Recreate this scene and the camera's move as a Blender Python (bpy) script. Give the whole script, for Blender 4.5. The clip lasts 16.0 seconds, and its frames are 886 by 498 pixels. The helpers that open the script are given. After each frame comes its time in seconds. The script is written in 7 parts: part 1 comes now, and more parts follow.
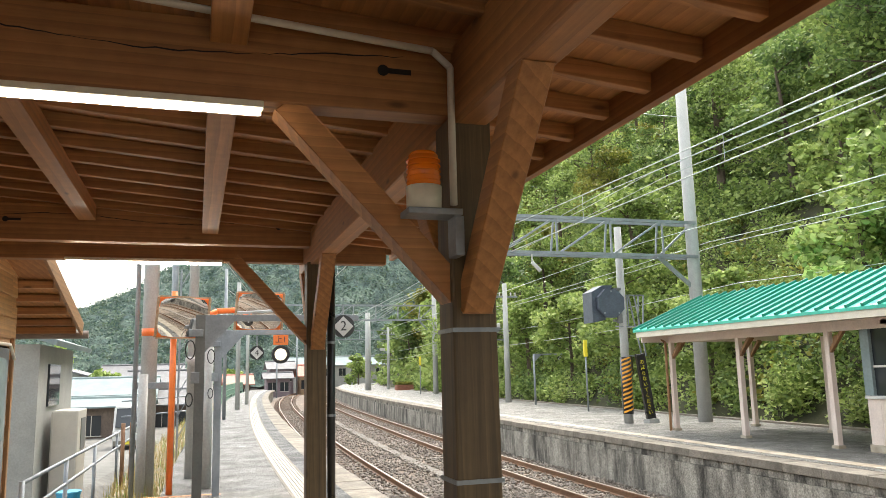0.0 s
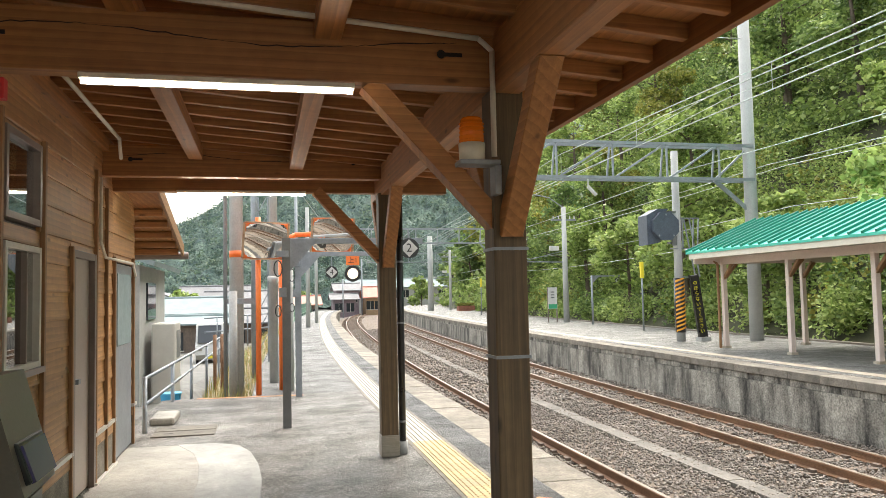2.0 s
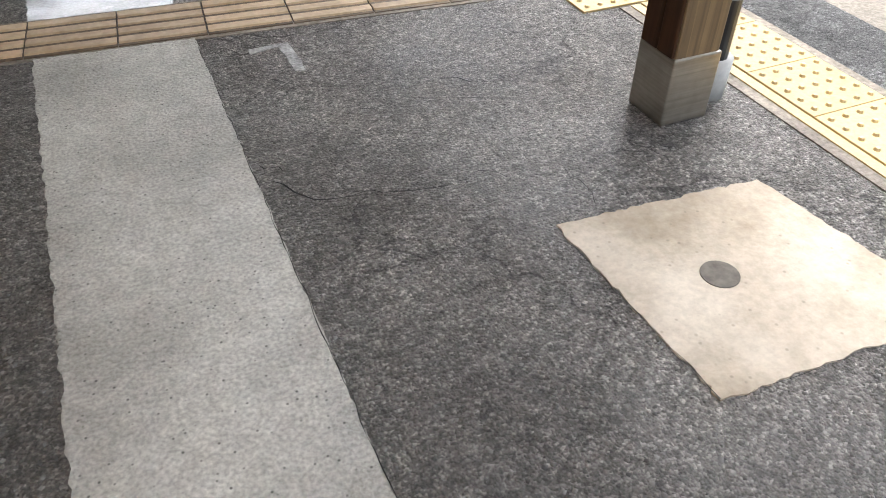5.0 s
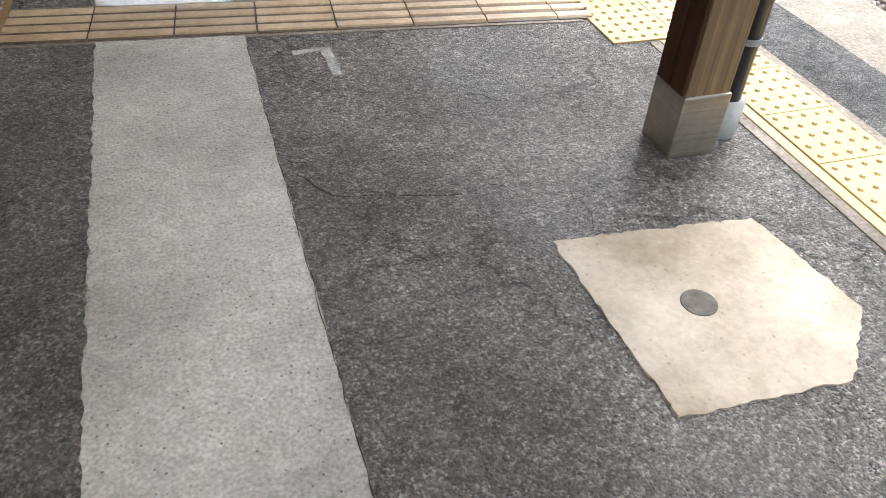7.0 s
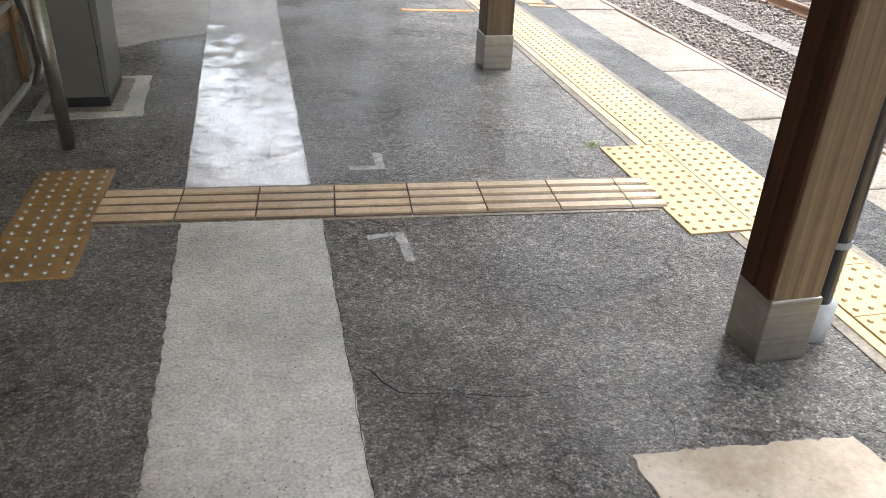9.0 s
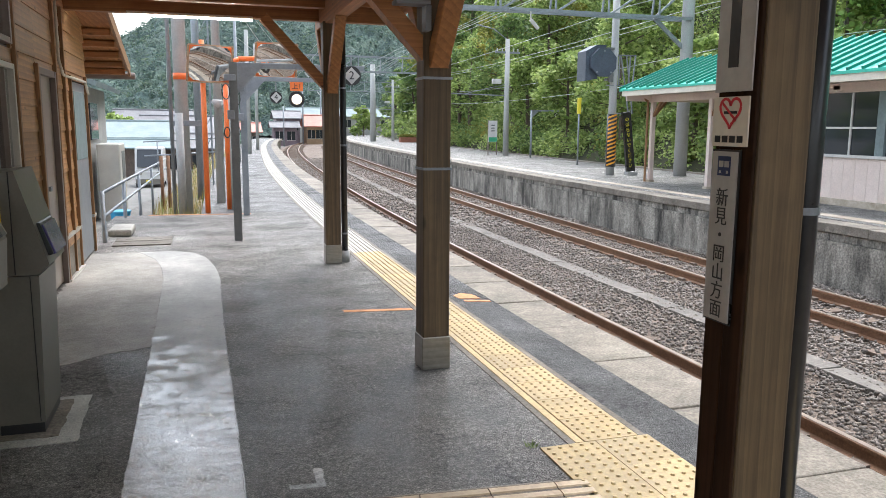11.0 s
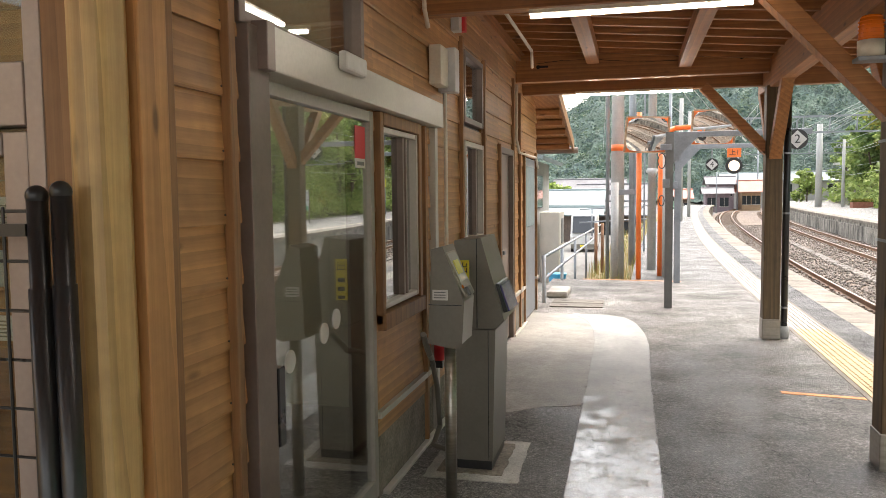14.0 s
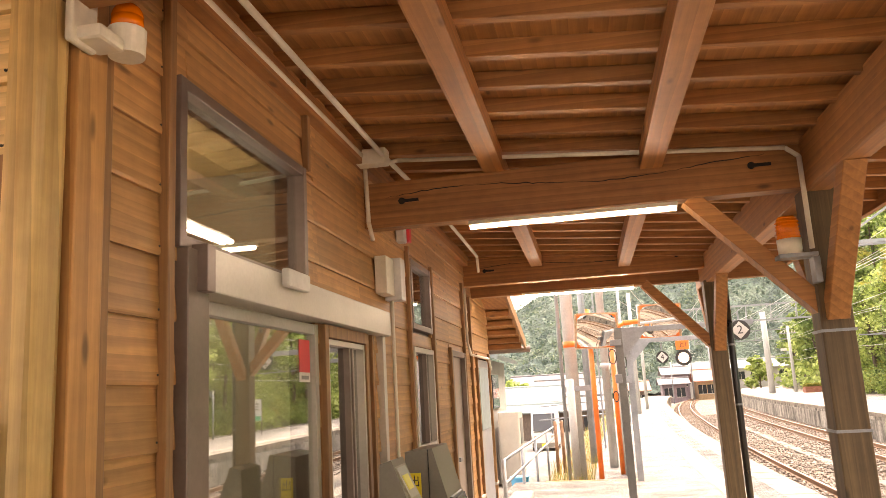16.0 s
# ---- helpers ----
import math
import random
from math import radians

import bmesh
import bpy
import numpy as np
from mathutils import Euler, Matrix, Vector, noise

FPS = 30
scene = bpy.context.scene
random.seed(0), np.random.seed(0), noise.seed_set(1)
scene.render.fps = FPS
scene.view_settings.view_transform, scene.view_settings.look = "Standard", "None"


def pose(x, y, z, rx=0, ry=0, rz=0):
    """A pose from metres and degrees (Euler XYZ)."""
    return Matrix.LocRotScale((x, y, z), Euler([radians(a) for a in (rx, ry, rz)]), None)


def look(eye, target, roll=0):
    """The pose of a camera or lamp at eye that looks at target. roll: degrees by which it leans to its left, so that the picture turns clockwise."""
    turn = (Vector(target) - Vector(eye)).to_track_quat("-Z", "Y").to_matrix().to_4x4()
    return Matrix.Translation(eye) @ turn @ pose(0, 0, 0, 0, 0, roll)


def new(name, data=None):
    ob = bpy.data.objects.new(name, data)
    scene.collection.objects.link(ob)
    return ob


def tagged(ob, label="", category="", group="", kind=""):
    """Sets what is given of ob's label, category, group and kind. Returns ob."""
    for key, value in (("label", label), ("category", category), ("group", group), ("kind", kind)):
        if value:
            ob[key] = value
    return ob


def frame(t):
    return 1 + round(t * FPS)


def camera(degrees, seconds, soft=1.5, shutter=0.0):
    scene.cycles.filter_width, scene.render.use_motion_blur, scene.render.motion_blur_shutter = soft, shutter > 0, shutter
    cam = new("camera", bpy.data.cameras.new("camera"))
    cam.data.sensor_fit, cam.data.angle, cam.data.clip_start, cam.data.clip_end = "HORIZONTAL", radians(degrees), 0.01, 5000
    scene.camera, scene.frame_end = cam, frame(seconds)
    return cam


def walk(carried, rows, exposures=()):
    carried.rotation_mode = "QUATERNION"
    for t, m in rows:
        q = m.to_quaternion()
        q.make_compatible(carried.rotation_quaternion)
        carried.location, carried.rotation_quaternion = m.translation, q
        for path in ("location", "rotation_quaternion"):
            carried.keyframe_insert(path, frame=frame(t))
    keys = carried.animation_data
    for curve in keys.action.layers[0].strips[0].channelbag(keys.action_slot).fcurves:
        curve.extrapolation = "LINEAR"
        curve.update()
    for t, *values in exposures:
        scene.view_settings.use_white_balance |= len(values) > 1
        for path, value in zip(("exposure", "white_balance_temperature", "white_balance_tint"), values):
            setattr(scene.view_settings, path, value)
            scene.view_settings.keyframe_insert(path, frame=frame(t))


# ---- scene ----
cam = camera(60.0, 16.0, soft=0.65)
PATH = [
    (0.0, (0.167, -1.14, 1.688), (0.772, 0.74, 2.002), -1.4),
    (0.5, (0.208, -0.992, 1.706), (0.735, 0.914, 2.008), -1.3),
    (1.0, (0.223, -0.952, 1.713), (0.691, 0.973, 1.99), -1.0),
    (1.5, (0.229, -0.934, 1.716), (0.677, 0.996, 1.989), -1.0),
    (2.0, (-0.06, -2.15, 1.61), (0.393, -0.204, 1.729), -1.2),
    (2.5, (-0.237, -2.774, 1.53), (0.277, -0.844, 1.411), -0.8),
    (2.9, (-0.221, -2.768, 1.493), (0.306, -0.894, 1.038), -0.9),
    (3, (-0.22, -2.763, 1.445), (0.308, -0.915, 0.894), -0.9),
    (3.5, (-0.205, -2.795, 1.287), (0.328, -1.165, 0.258), -1.2),
    (4, (-0.218, -2.833, 1.228), (0.371, -1.395, -0.031), -1.1),
    (4.5, (-0.314, -2.878, 1.206), (0.298, -1.49, -0.098), -0.8),
    (5, (-0.311, -2.929, 1.218), (0.312, -1.557, -0.097), 0.8),
    (5.2, (-0.275, -2.974, 1.22), (0.347, -1.598, -0.091), 2.1),
    (7.3, (-0.266, -3.072, 1.31), (0.224, -1.625, 0.02), 5.2),
    (7.5, (-0.214, -3.034, 1.3), (0.224, -1.508, 0.084), 4.9),
    (8, (-0.181, -2.985, 1.335), (0.178, -1.345, 0.248), 2.4),
    (8.5, (-0.229, -2.953, 1.352), (0.115, -1.278, 0.316), 2.0),
    (9, (-0.248, -2.947, 1.361), (0.168, -1.254, 0.381), 2.3),
    (9.5, (-0.214, -2.921, 1.466), (0.412, -1.161, 0.753), 2.8),
    (10, (-0.213, -2.947, 1.524), (0.493, -1.124, 1.102), 1.6),
    (10.2, (-0.222, -2.97, 1.549), (0.478, -1.126, 1.215), 1.1),
    (12.3, (-0.187, -2.998, 1.532), (0.148, -1.054, 1.2), -1.4),
    (12.5, (-0.179, -2.996, 1.526), (0.124, -1.05, 1.179), -1.6),
    (13, (-0.18, -3.009, 1.528), (-0.059, -1.047, 1.16), -1.3),
    (13.5, (-0.249, -3.021, 1.533), (-0.489, -1.061, 1.215), -0.3),
    (14, (-0.27, -3.057, 1.57), (-0.75, -1.12, 1.427), -0.6),
    (14.5, (-0.282, -3.065, 1.612), (-0.841, -1.153, 1.791), -1.8),
    (15, (-0.279, -3.078, 1.608), (-0.849, -1.195, 1.965), -2.8),
    (15.5, (-0.257, -3.08, 1.61), (-0.801, -1.199, 2.02), -3.2),
    (16, (-0.22, -3.044, 1.608), (-0.567, -1.11, 1.979), -3.2),
]
EXPOSURES = [(0.0, 1.95, 6900, 8), (2.0, 1.95, 6900, 8), (2.6, 1.75, 6500, 10), (3.5, 2.25, 6300, 11), (4.2, 2.55, 6250, 12), (8.6, 2.55, 6200, 11), (9.0, 2.45, 6200, 11), (9.5, 2.05, 6200, 12), (10.0, 1.72, 6100, 11),
             (13.0, 1.9, 6200, 11), (14.0, 2.2, 6900, 13), (15.0, 2.85, 9000, 25), (16.0, 2.95, 9200, 26)]
walk(cam, [(t, look(eye, target, roll)) for t, eye, target, roll in PATH], EXPOSURES)

# ---- light: a bright overcast day ----
world = bpy.data.worlds.new("sky")
scene.world = world
world.use_nodes = True
wn, wl = world.node_tree.nodes, world.node_tree.links
sky = wn.new("ShaderNodeTexSky")
sky.sky_type, sky.sun_disc = "NISHITA", False
sky.sun_elevation, sky.sun_rotation = radians(62), radians(36)
sky.dust_density, sky.air_density = 4.0, 1.5
pale = wn.new("ShaderNodeHueSaturation")
pale.inputs["Saturation"].default_value = 0.4
wl.new(sky.outputs[0], pale.inputs["Color"])
wl.new(pale.outputs[0], wn["Background"].inputs[0])
wn["Background"].inputs[1].default_value = 0.15
sun = new("sun", bpy.data.lights.new("sun", "SUN"))
sun.data.energy, sun.data.angle, sun.data.color = 0.5, radians(35), (1.0, 0.97, 0.92)
sun.matrix_world = look((13, 18, 42), (0, 0, 0))


# ---- materials ----
def material(name, c1, c2, rough=0.7, scale=(5, 5, 5), fine=80.0, bump=0.25, metal=0.0, mottle=0.25, island=0.0, dist=0.01):
    m = bpy.data.materials.new(name)
    m.use_nodes = True
    n, l = m.node_tree.nodes, m.node_tree.links
    b = n["Principled BSDF"]
    co, info = n.new("ShaderNodeTexCoord"), n.new("ShaderNodeObjectInfo")
    shift = n.new("ShaderNodeVectorMath")
    shift.operation = "MULTIPLY_ADD"
    l.new(info.outputs["Random"], shift.inputs[0])
    shift.inputs[1].default_value = (17, 31, 23)
    l.new(co.outputs["Object"], shift.inputs[2])
    mp = n.new("ShaderNodeMapping")
    mp.inputs["Scale"].default_value = scale
    l.new(shift.outputs[0], mp.inputs[0])
    big, small = n.new("ShaderNodeTexNoise"), n.new("ShaderNodeTexNoise")
    big.inputs["Scale"].default_value, big.inputs["Detail"].default_value, big.inputs["Roughness"].default_value = 1.0, 9, 0.68
    small.inputs["Scale"].default_value, small.inputs["Detail"].default_value = fine, 6
    l.new(mp.outputs[0], big.inputs[0])
    l.new(shift.outputs[0], small.inputs[0])
    ramp = n.new("ShaderNodeValToRGB")
    ramp.color_ramp.elements[0].position, ramp.color_ramp.elements[1].position = 0.32, 0.68
    ramp.color_ramp.elements[0].color, ramp.color_ramp.elements[1].color = (*c1, 1), (*c2, 1)
    l.new(big.outputs[0], ramp.inputs[0])
    val = n.new("ShaderNodeMapRange")
    val.inputs["To Min"].default_value, val.inputs["To Max"].default_value = 1 - mottle, 1 + mottle
    val.inputs["From Min"].default_value, val.inputs["From Max"].default_value = 0.3, 0.7
    l.new(small.outputs[0], val.inputs[0])
    mid, midval, both = n.new("ShaderNodeTexNoise"), n.new("ShaderNodeMapRange"), n.new("ShaderNodeMath")
    mid.inputs["Scale"].default_value, mid.inputs["Detail"].default_value, mid.inputs["Roughness"].default_value = fine * 0.22, 5, 0.7
    l.new(shift.outputs[0], mid.inputs[0])
    midval.inputs["To Min"].default_value, midval.inputs["To Max"].default_value = 1 - mottle * 0.55, 1 + mottle * 0.55
    midval.inputs["From Min"].default_value, midval.inputs["From Max"].default_value = 0.3, 0.7
    l.new(mid.outputs[0], midval.inputs[0])
    both.operation = "MULTIPLY"
    l.new(val.outputs[0], both.inputs[0])
    l.new(midval.outputs[0], both.inputs[1])
    mul = n.new("ShaderNodeVectorMath")
    mul.operation = "SCALE"
    l.new(ramp.outputs[0], mul.inputs[0])
    l.new(both.outputs[0], mul.inputs["Scale"])
    last = mul
    if island:
        geo, rnd = n.new("ShaderNodeNewGeometry"), n.new("ShaderNodeMapRange")
        rnd.inputs["To Min"].default_value, rnd.inputs["To Max"].default_value = 1 - island, 1 + island
        l.new(geo.outputs["Random Per Island"], rnd.inputs[0])
        last = n.new("ShaderNodeVectorMath")
        last.operation = "SCALE"
        l.new(mul.outputs[0], last.inputs[0])
        l.new(rnd.outputs[0], last.inputs["Scale"])
    l.new(last.outputs[0], b.inputs["Base Color"])
    rr = n.new("ShaderNodeMapRange")
    rr.inputs["To Min"].default_value, rr.inputs["To Max"].default_value = max(0.03, rough - 0.12), min(1, rough + 0.12)
    l.new(big.outputs[0], rr.inputs[0])
    l.new(rr.outputs[0], b.inputs["Roughness"])
    b.inputs["Metallic"].default_value = metal
    if bump:
        bp = n.new("ShaderNodeBump")
        bp.inputs["Strength"].default_value, bp.inputs["Distance"].default_value = bump, dist
        add = n.new("ShaderNodeMath")
        l.new(small.outputs[0], add.inputs[0])
        l.new(big.outputs[0], add.inputs[1])
        l.new(add.outputs[0], bp.inputs["Height"])
        l.new(bp.outputs[0], b.inputs["Normal"])
    return m


def wood(name, c1, c2, axis, rough=0.6, knots=0.0):
    """Planed timber with the grain along one axis."""
    k = "xyz".index(axis)
    sc = [34.0, 34.0, 34.0]
    sc[k] = 1.1
    m = material(name, c1, c2, rough, tuple(sc), 14.0, 0.12, mottle=0.09, dist=0.004)
    n, l = m.node_tree.nodes, m.node_tree.links
    b = n["Principled BSDF"]
    co, info, shift, mp = n.new("ShaderNodeTexCoord"), n.new("ShaderNodeObjectInfo"), n.new("ShaderNodeVectorMath"), n.new("ShaderNodeMapping")
    shift.operation = "MULTIPLY_ADD"
    l.new(info.outputs["Random"], shift.inputs[0])
    shift.inputs[1].default_value = (29, 13, 41)
    l.new(co.outputs["Object"], shift.inputs[2])
    l.new(shift.outputs[0], mp.inputs[0])
    ks = [7.0, 7.0, 7.0]
    ks[k] = 2.4
    mp.inputs["Scale"].default_value = ks
    knot, dark = n.new("ShaderNodeTexVoronoi"), n.new("ShaderNodeMapRange")
    knot.inputs["Scale"].default_value = 1.0
    l.new(mp.outputs[0], knot.inputs["Vector"])
    dark.inputs["From Min"].default_value, dark.inputs["From Max"].default_value = 0.05, 0.13
    dark.inputs["To Min"].default_value, dark.inputs["To Max"].default_value = 0.42, 1.0
    l.new(knot.outputs["Distance"], dark.inputs[0])
    # growth rings cut at a slant: long arches along the grain
    rs = [5.0, 5.0, 5.0]
    rs[k] = 0.55
    rmp, ring, ringr, rings = n.new("ShaderNodeMapping"), n.new("ShaderNodeTexWave"), n.new("ShaderNodeMapRange"), n.new("ShaderNodeMath")
    rmp.inputs["Scale"].default_value = rs
    l.new(shift.outputs[0], rmp.inputs[0])
    ring.wave_type, ring.wave_profile = "RINGS", "SAW"
    ring.rings_direction = "SPHERICAL"
    ring.inputs["Scale"].default_value, ring.inputs["Distortion"].default_value = 1.6, 2.2
    ring.inputs["Detail"].default_value, ring.inputs["Detail Scale"].default_value = 3.0, 1.2
    l.new(rmp.outputs[0], ring.inputs[0])
    ringr.inputs["To Min"].default_value, ringr.inputs["To Max"].default_value = 1.08, 0.80
    l.new(ring.outputs["Fac"], ringr.inputs[0])
    rings.operation = "MULTIPLY"
    l.new(dark.outputs[0], rings.inputs[0])
    l.new(ringr.outputs[0], rings.inputs[1])
    tone = n.new("ShaderNodeMath")
    tone.operation = "MULTIPLY"
    own = n.new("ShaderNodeMapRange")
    own.inputs["To Min"].default_value, own.inputs["To Max"].default_value = 0.86, 1.14
    l.new(info.outputs["Random"], own.inputs[0])
    l.new(rings.outputs[0], tone.inputs[0])
    l.new(own.outputs[0], tone.inputs[1])
    sc2 = n.new("ShaderNodeVectorMath")
    sc2.operation = "SCALE"
    l.new(b.inputs["Base Color"].links[0].from_socket, sc2.inputs[0])
    l.new(tone.outputs[0], sc2.inputs["Scale"])
    l.new(sc2.outputs[0], b.inputs["Base Color"])
    return m


def plain(name, c, rough=0.5, metal=0.0, emit=0.0):
    m = bpy.data.materials.new(name)
    m.use_nodes = True
    b = m.node_tree.nodes["Principled BSDF"]
    b.inputs["Base Color"].default_value = (*c, 1)
    b.inputs["Roughness"].default_value, b.inputs["Metallic"].default_value = rough, metal
    if emit:
        b.inputs["Emission Color"].default_value, b.inputs["Emission Strength"].default_value = (*c, 1), emit
    return m


def glass_material(name, tint=(0.9, 0.95, 0.93), power_=2.2, least=0.16):
    m = bpy.data.materials.new(name)
    m.use_nodes = True
    n, l = m.node_tree.nodes, m.node_tree.links
    n.remove(n["Principled BSDF"])
    t, g, mix, fr = n.new("ShaderNodeBsdfTransparent"), n.new("ShaderNodeBsdfGlossy"), n.new("ShaderNodeMixShader"), n.new("ShaderNodeLayerWeight")
    t.inputs[0].default_value = (*tint, 1)
    g.inputs["Roughness"].default_value = 0.01
    power, gloss = n.new("ShaderNodeMath"), n.new("ShaderNodeMapRange")
    power.operation = "POWER"
    power.inputs[1].default_value = power_
    gloss.inputs["To Min"].default_value, gloss.inputs["To Max"].default_value = least, 0.95
    l.new(fr.outputs["Facing"], power.inputs[0])
    l.new(power.outputs[0], gloss.inputs[0])
    l.new(gloss.outputs[0], mix.inputs[0])
    l.new(t.outputs[0], mix.inputs[1])
    l.new(g.outputs[0], mix.inputs[2])
    l.new(mix.outputs[0], n["Material Output"].inputs[0])
    return m


def leaf_material(name, c1, c2, c3):
    m = bpy.data.materials.new(name)
    m.use_nodes = True
    n, l = m.node_tree.nodes, m.node_tree.links
    b = n["Principled BSDF"]
    geo, ramp = n.new("ShaderNodeNewGeometry"), n.new("ShaderNodeValToRGB")
    co, big = n.new("ShaderNodeTexCoord"), n.new("ShaderNodeTexNoise")
    big.inputs["Scale"].default_value, big.inputs["Detail"].default_value = 0.22, 3
    l.new(co.outputs["Object"], big.inputs[0])
    mixv = n.new("ShaderNodeMath")
    mixv.operation = "MULTIPLY_ADD"
    mixv.inputs[1].default_value = 0.45
    l.new(geo.outputs["Random Per Island"], mixv.inputs[0])
    sub = n.new("ShaderNodeMath")
    sub.operation = "SUBTRACT"
    sub.inputs[1].default_value = 0.2
    l.new(big.outputs[0], sub.inputs[0])
    l.new(sub.outputs[0], mixv.inputs[2])
    e = ramp.color_ramp.elements
    e[0].position, e[0].color = 0.2, (*c1, 1)
    e[1].position, e[1].color = 0.8, (*c3, 1)
    mid = ramp.color_ramp.elements.new(0.5)
    mid.color = (*c2, 1)
    l.new(mixv.outputs[0], ramp.inputs[0])
    l.new(ramp.outputs[0], b.inputs["Base Color"])
    b.inputs["Roughness"].default_value = 0.55
    tr, mx = n.new("ShaderNodeBsdfTranslucent"), n.new("ShaderNodeMixShader")
    mx.inputs[0].default_value = 0.4
    l.new(ramp.outputs[0], tr.inputs[0])
    l.new(b.outputs[0], mx.inputs[1])
    l.new(tr.outputs[0], mx.inputs[2])
    l.new(mx.outputs[0], n["Material Output"].inputs[0])
    return m


def asphalt_material(name, c1, c2, wet=0.0):
    """Worn asphalt: stones of some 8 mm in a dark binder, with broad bleached and stained areas."""
    m = material(name, c1, c2, 0.6, (1.1, 1.1, 1.1), 120, 0.9, mottle=0.45, dist=0.008)
    n, l = m.node_tree.nodes, m.node_tree.links
    b = n["Principled BSDF"]
    co = n.new("ShaderNodeTexCoord")
    vor = n.new("ShaderNodeTexVoronoi")
    vor.inputs["Scale"].default_value = 150.0
    l.new(co.outputs["Object"], vor.inputs["Vector"])
    sep, mr, sc = n.new("ShaderNodeSeparateColor"), n.new("ShaderNodeMapRange"), n.new("ShaderNodeVectorMath")
    l.new(vor.outputs["Color"], sep.inputs[0])
    power = n.new("ShaderNodeMath")
    power.operation = "POWER"
    power.inputs[1].default_value = 2.6
    l.new(sep.outputs[0], power.inputs[0])
    mr.inputs["To Min"].default_value, mr.inputs["To Max"].default_value = 0.66, 1.75
    l.new(power.outputs[0], mr.inputs[0])
    sc.operation = "SCALE"
    old = b.inputs["Base Color"].links[0].from_socket
    l.new(old, sc.inputs[0])
    l.new(mr.outputs[0], sc.inputs["Scale"])
    l.new(sc.outputs[0], b.inputs["Base Color"])
    # crazed network of fine cracks, in worn areas only
    warp, add, web = n.new("ShaderNodeTexNoise"), n.new("ShaderNodeVectorMath"), n.new("ShaderNodeTexVoronoi")
    warp.inputs["Scale"].default_value, warp.inputs["Detail"].default_value = 7.0, 6
    l.new(co.outputs["Object"], warp.inputs[0])
    add.operation = "MULTIPLY_ADD"
    add.inputs[1].default_value = (0.35, 0.35, 0.0)
    l.new(warp.outputs["Color"], add.inputs[0])
    l.new(co.outputs["Object"], add.inputs[2])
    web.feature = "DISTANCE_TO_EDGE"
    web.inputs["Scale"].default_value = 2.6
    l.new(add.outputs[0], web.inputs["Vector"])
    worn, wornr, gap, join = n.new("ShaderNodeTexNoise"), n.new("ShaderNodeMapRange"), n.new("ShaderNodeMapRange"), n.new("ShaderNodeMath")
    worn.inputs["Scale"].default_value, worn.inputs["Detail"].default_value = 1.3, 5
    l.new(co.outputs["Object"], worn.inputs[0])
    wornr.inputs["From Min"].default_value, wornr.inputs["From Max"].default_value = 0.47, 0.56
    wornr.inputs["To Min"].default_value, wornr.inputs["To Max"].default_value = 1.0, 0.0
    l.new(worn.outputs[0], wornr.inputs[0])
    gap.inputs["From Min"].default_value, gap.inputs["From Max"].default_value = 0.004, 0.022
    l.new(web.outputs["Distance"], gap.inputs[0])
    join.operation = "MAXIMUM"
    l.new(gap.outputs[0], join.inputs[0])
    l.new(wornr.outputs[0], join.inputs[1])
    tone = n.new("ShaderNodeMapRange")
    tone.inputs["To Min"].default_value, tone.inputs["To Max"].default_value = 0.42, 1.0
    l.new(join.outputs[0], tone.inputs[0])
    # broad bleached and stained areas with soft, ragged edges
    stain, stainr, both = n.new("ShaderNodeTexNoise"), n.new("ShaderNodeMapRange"), n.new("ShaderNodeMath")
    stain.inputs["Scale"].default_value, stain.inputs["Detail"].default_value, stain.inputs["Roughness"].default_value = 2.3, 8, 0.7
    l.new(co.outputs["Object"], stain.inputs[0])
    stainr.inputs["From Min"].default_value, stainr.inputs["From Max"].default_value = 0.40, 0.60
    stainr.inputs["To Min"].default_value, stainr.inputs["To Max"].default_value = 0.76, 1.22
    l.new(stain.outputs[0], stainr.inputs[0])
    both.operation = "MULTIPLY"
    l.new(tone.outputs[0], both.inputs[0])
    l.new(stainr.outputs[0], both.inputs[1])
    sc2 = n.new("ShaderNodeVectorMath")
    sc2.operation = "SCALE"
    l.new(sc.outputs[0], sc2.inputs[0])
    l.new(both.outputs[0], sc2.inputs["Scale"])
    l.new(sc2.outputs[0], b.inputs["Base Color"])
    # damp sheen in places
    damp = n.new("ShaderNodeMapRange")
    damp.inputs["From Min"].default_value, damp.inputs["From Max"].default_value = 0.42, 0.62
    damp.inputs["To Min"].default_value, damp.inputs["To Max"].default_value = 0.52, 0.78
    l.new(worn.outputs[0], damp.inputs[0])
    l.new(damp.outputs[0], b.inputs["Roughness"])
    if wet:
        filmy = n.new("ShaderNodeMapRange")
        filmy.inputs["From Min"].default_value, filmy.inputs["From Max"].default_value = 0.62, 0.36
        filmy.inputs["To Min"].default_value, filmy.inputs["To Max"].default_value = 0.0, wet
        l.new(stain.outputs[0], filmy.inputs[0])
        l.new(filmy.outputs[0], b.inputs["Coat Weight"])
        b.inputs["Coat Roughness"].default_value, b.inputs["Coat IOR"].default_value = 0.17, 1.4
    lump, lb, cb = n.new("ShaderNodeTexNoise"), n.new("ShaderNodeBump"), n.new("ShaderNodeBump")
    lump.inputs["Scale"].default_value, lump.inputs["Detail"].default_value, lump.inputs["Roughness"].default_value = 34.0, 7, 0.75
    l.new(co.outputs["Object"], lump.inputs[0])
    # hollows between lumps are darkened in colour, as shade of the relief
    pit_shade, deep = n.new("ShaderNodeMapRange"), n.new("ShaderNodeVectorMath")
    pit_shade.inputs["From Min"].default_value, pit_shade.inputs["From Max"].default_value = 0.40, 0.56
    pit_shade.inputs["To Min"].default_value, pit_shade.inputs["To Max"].default_value = 0.64, 1.24
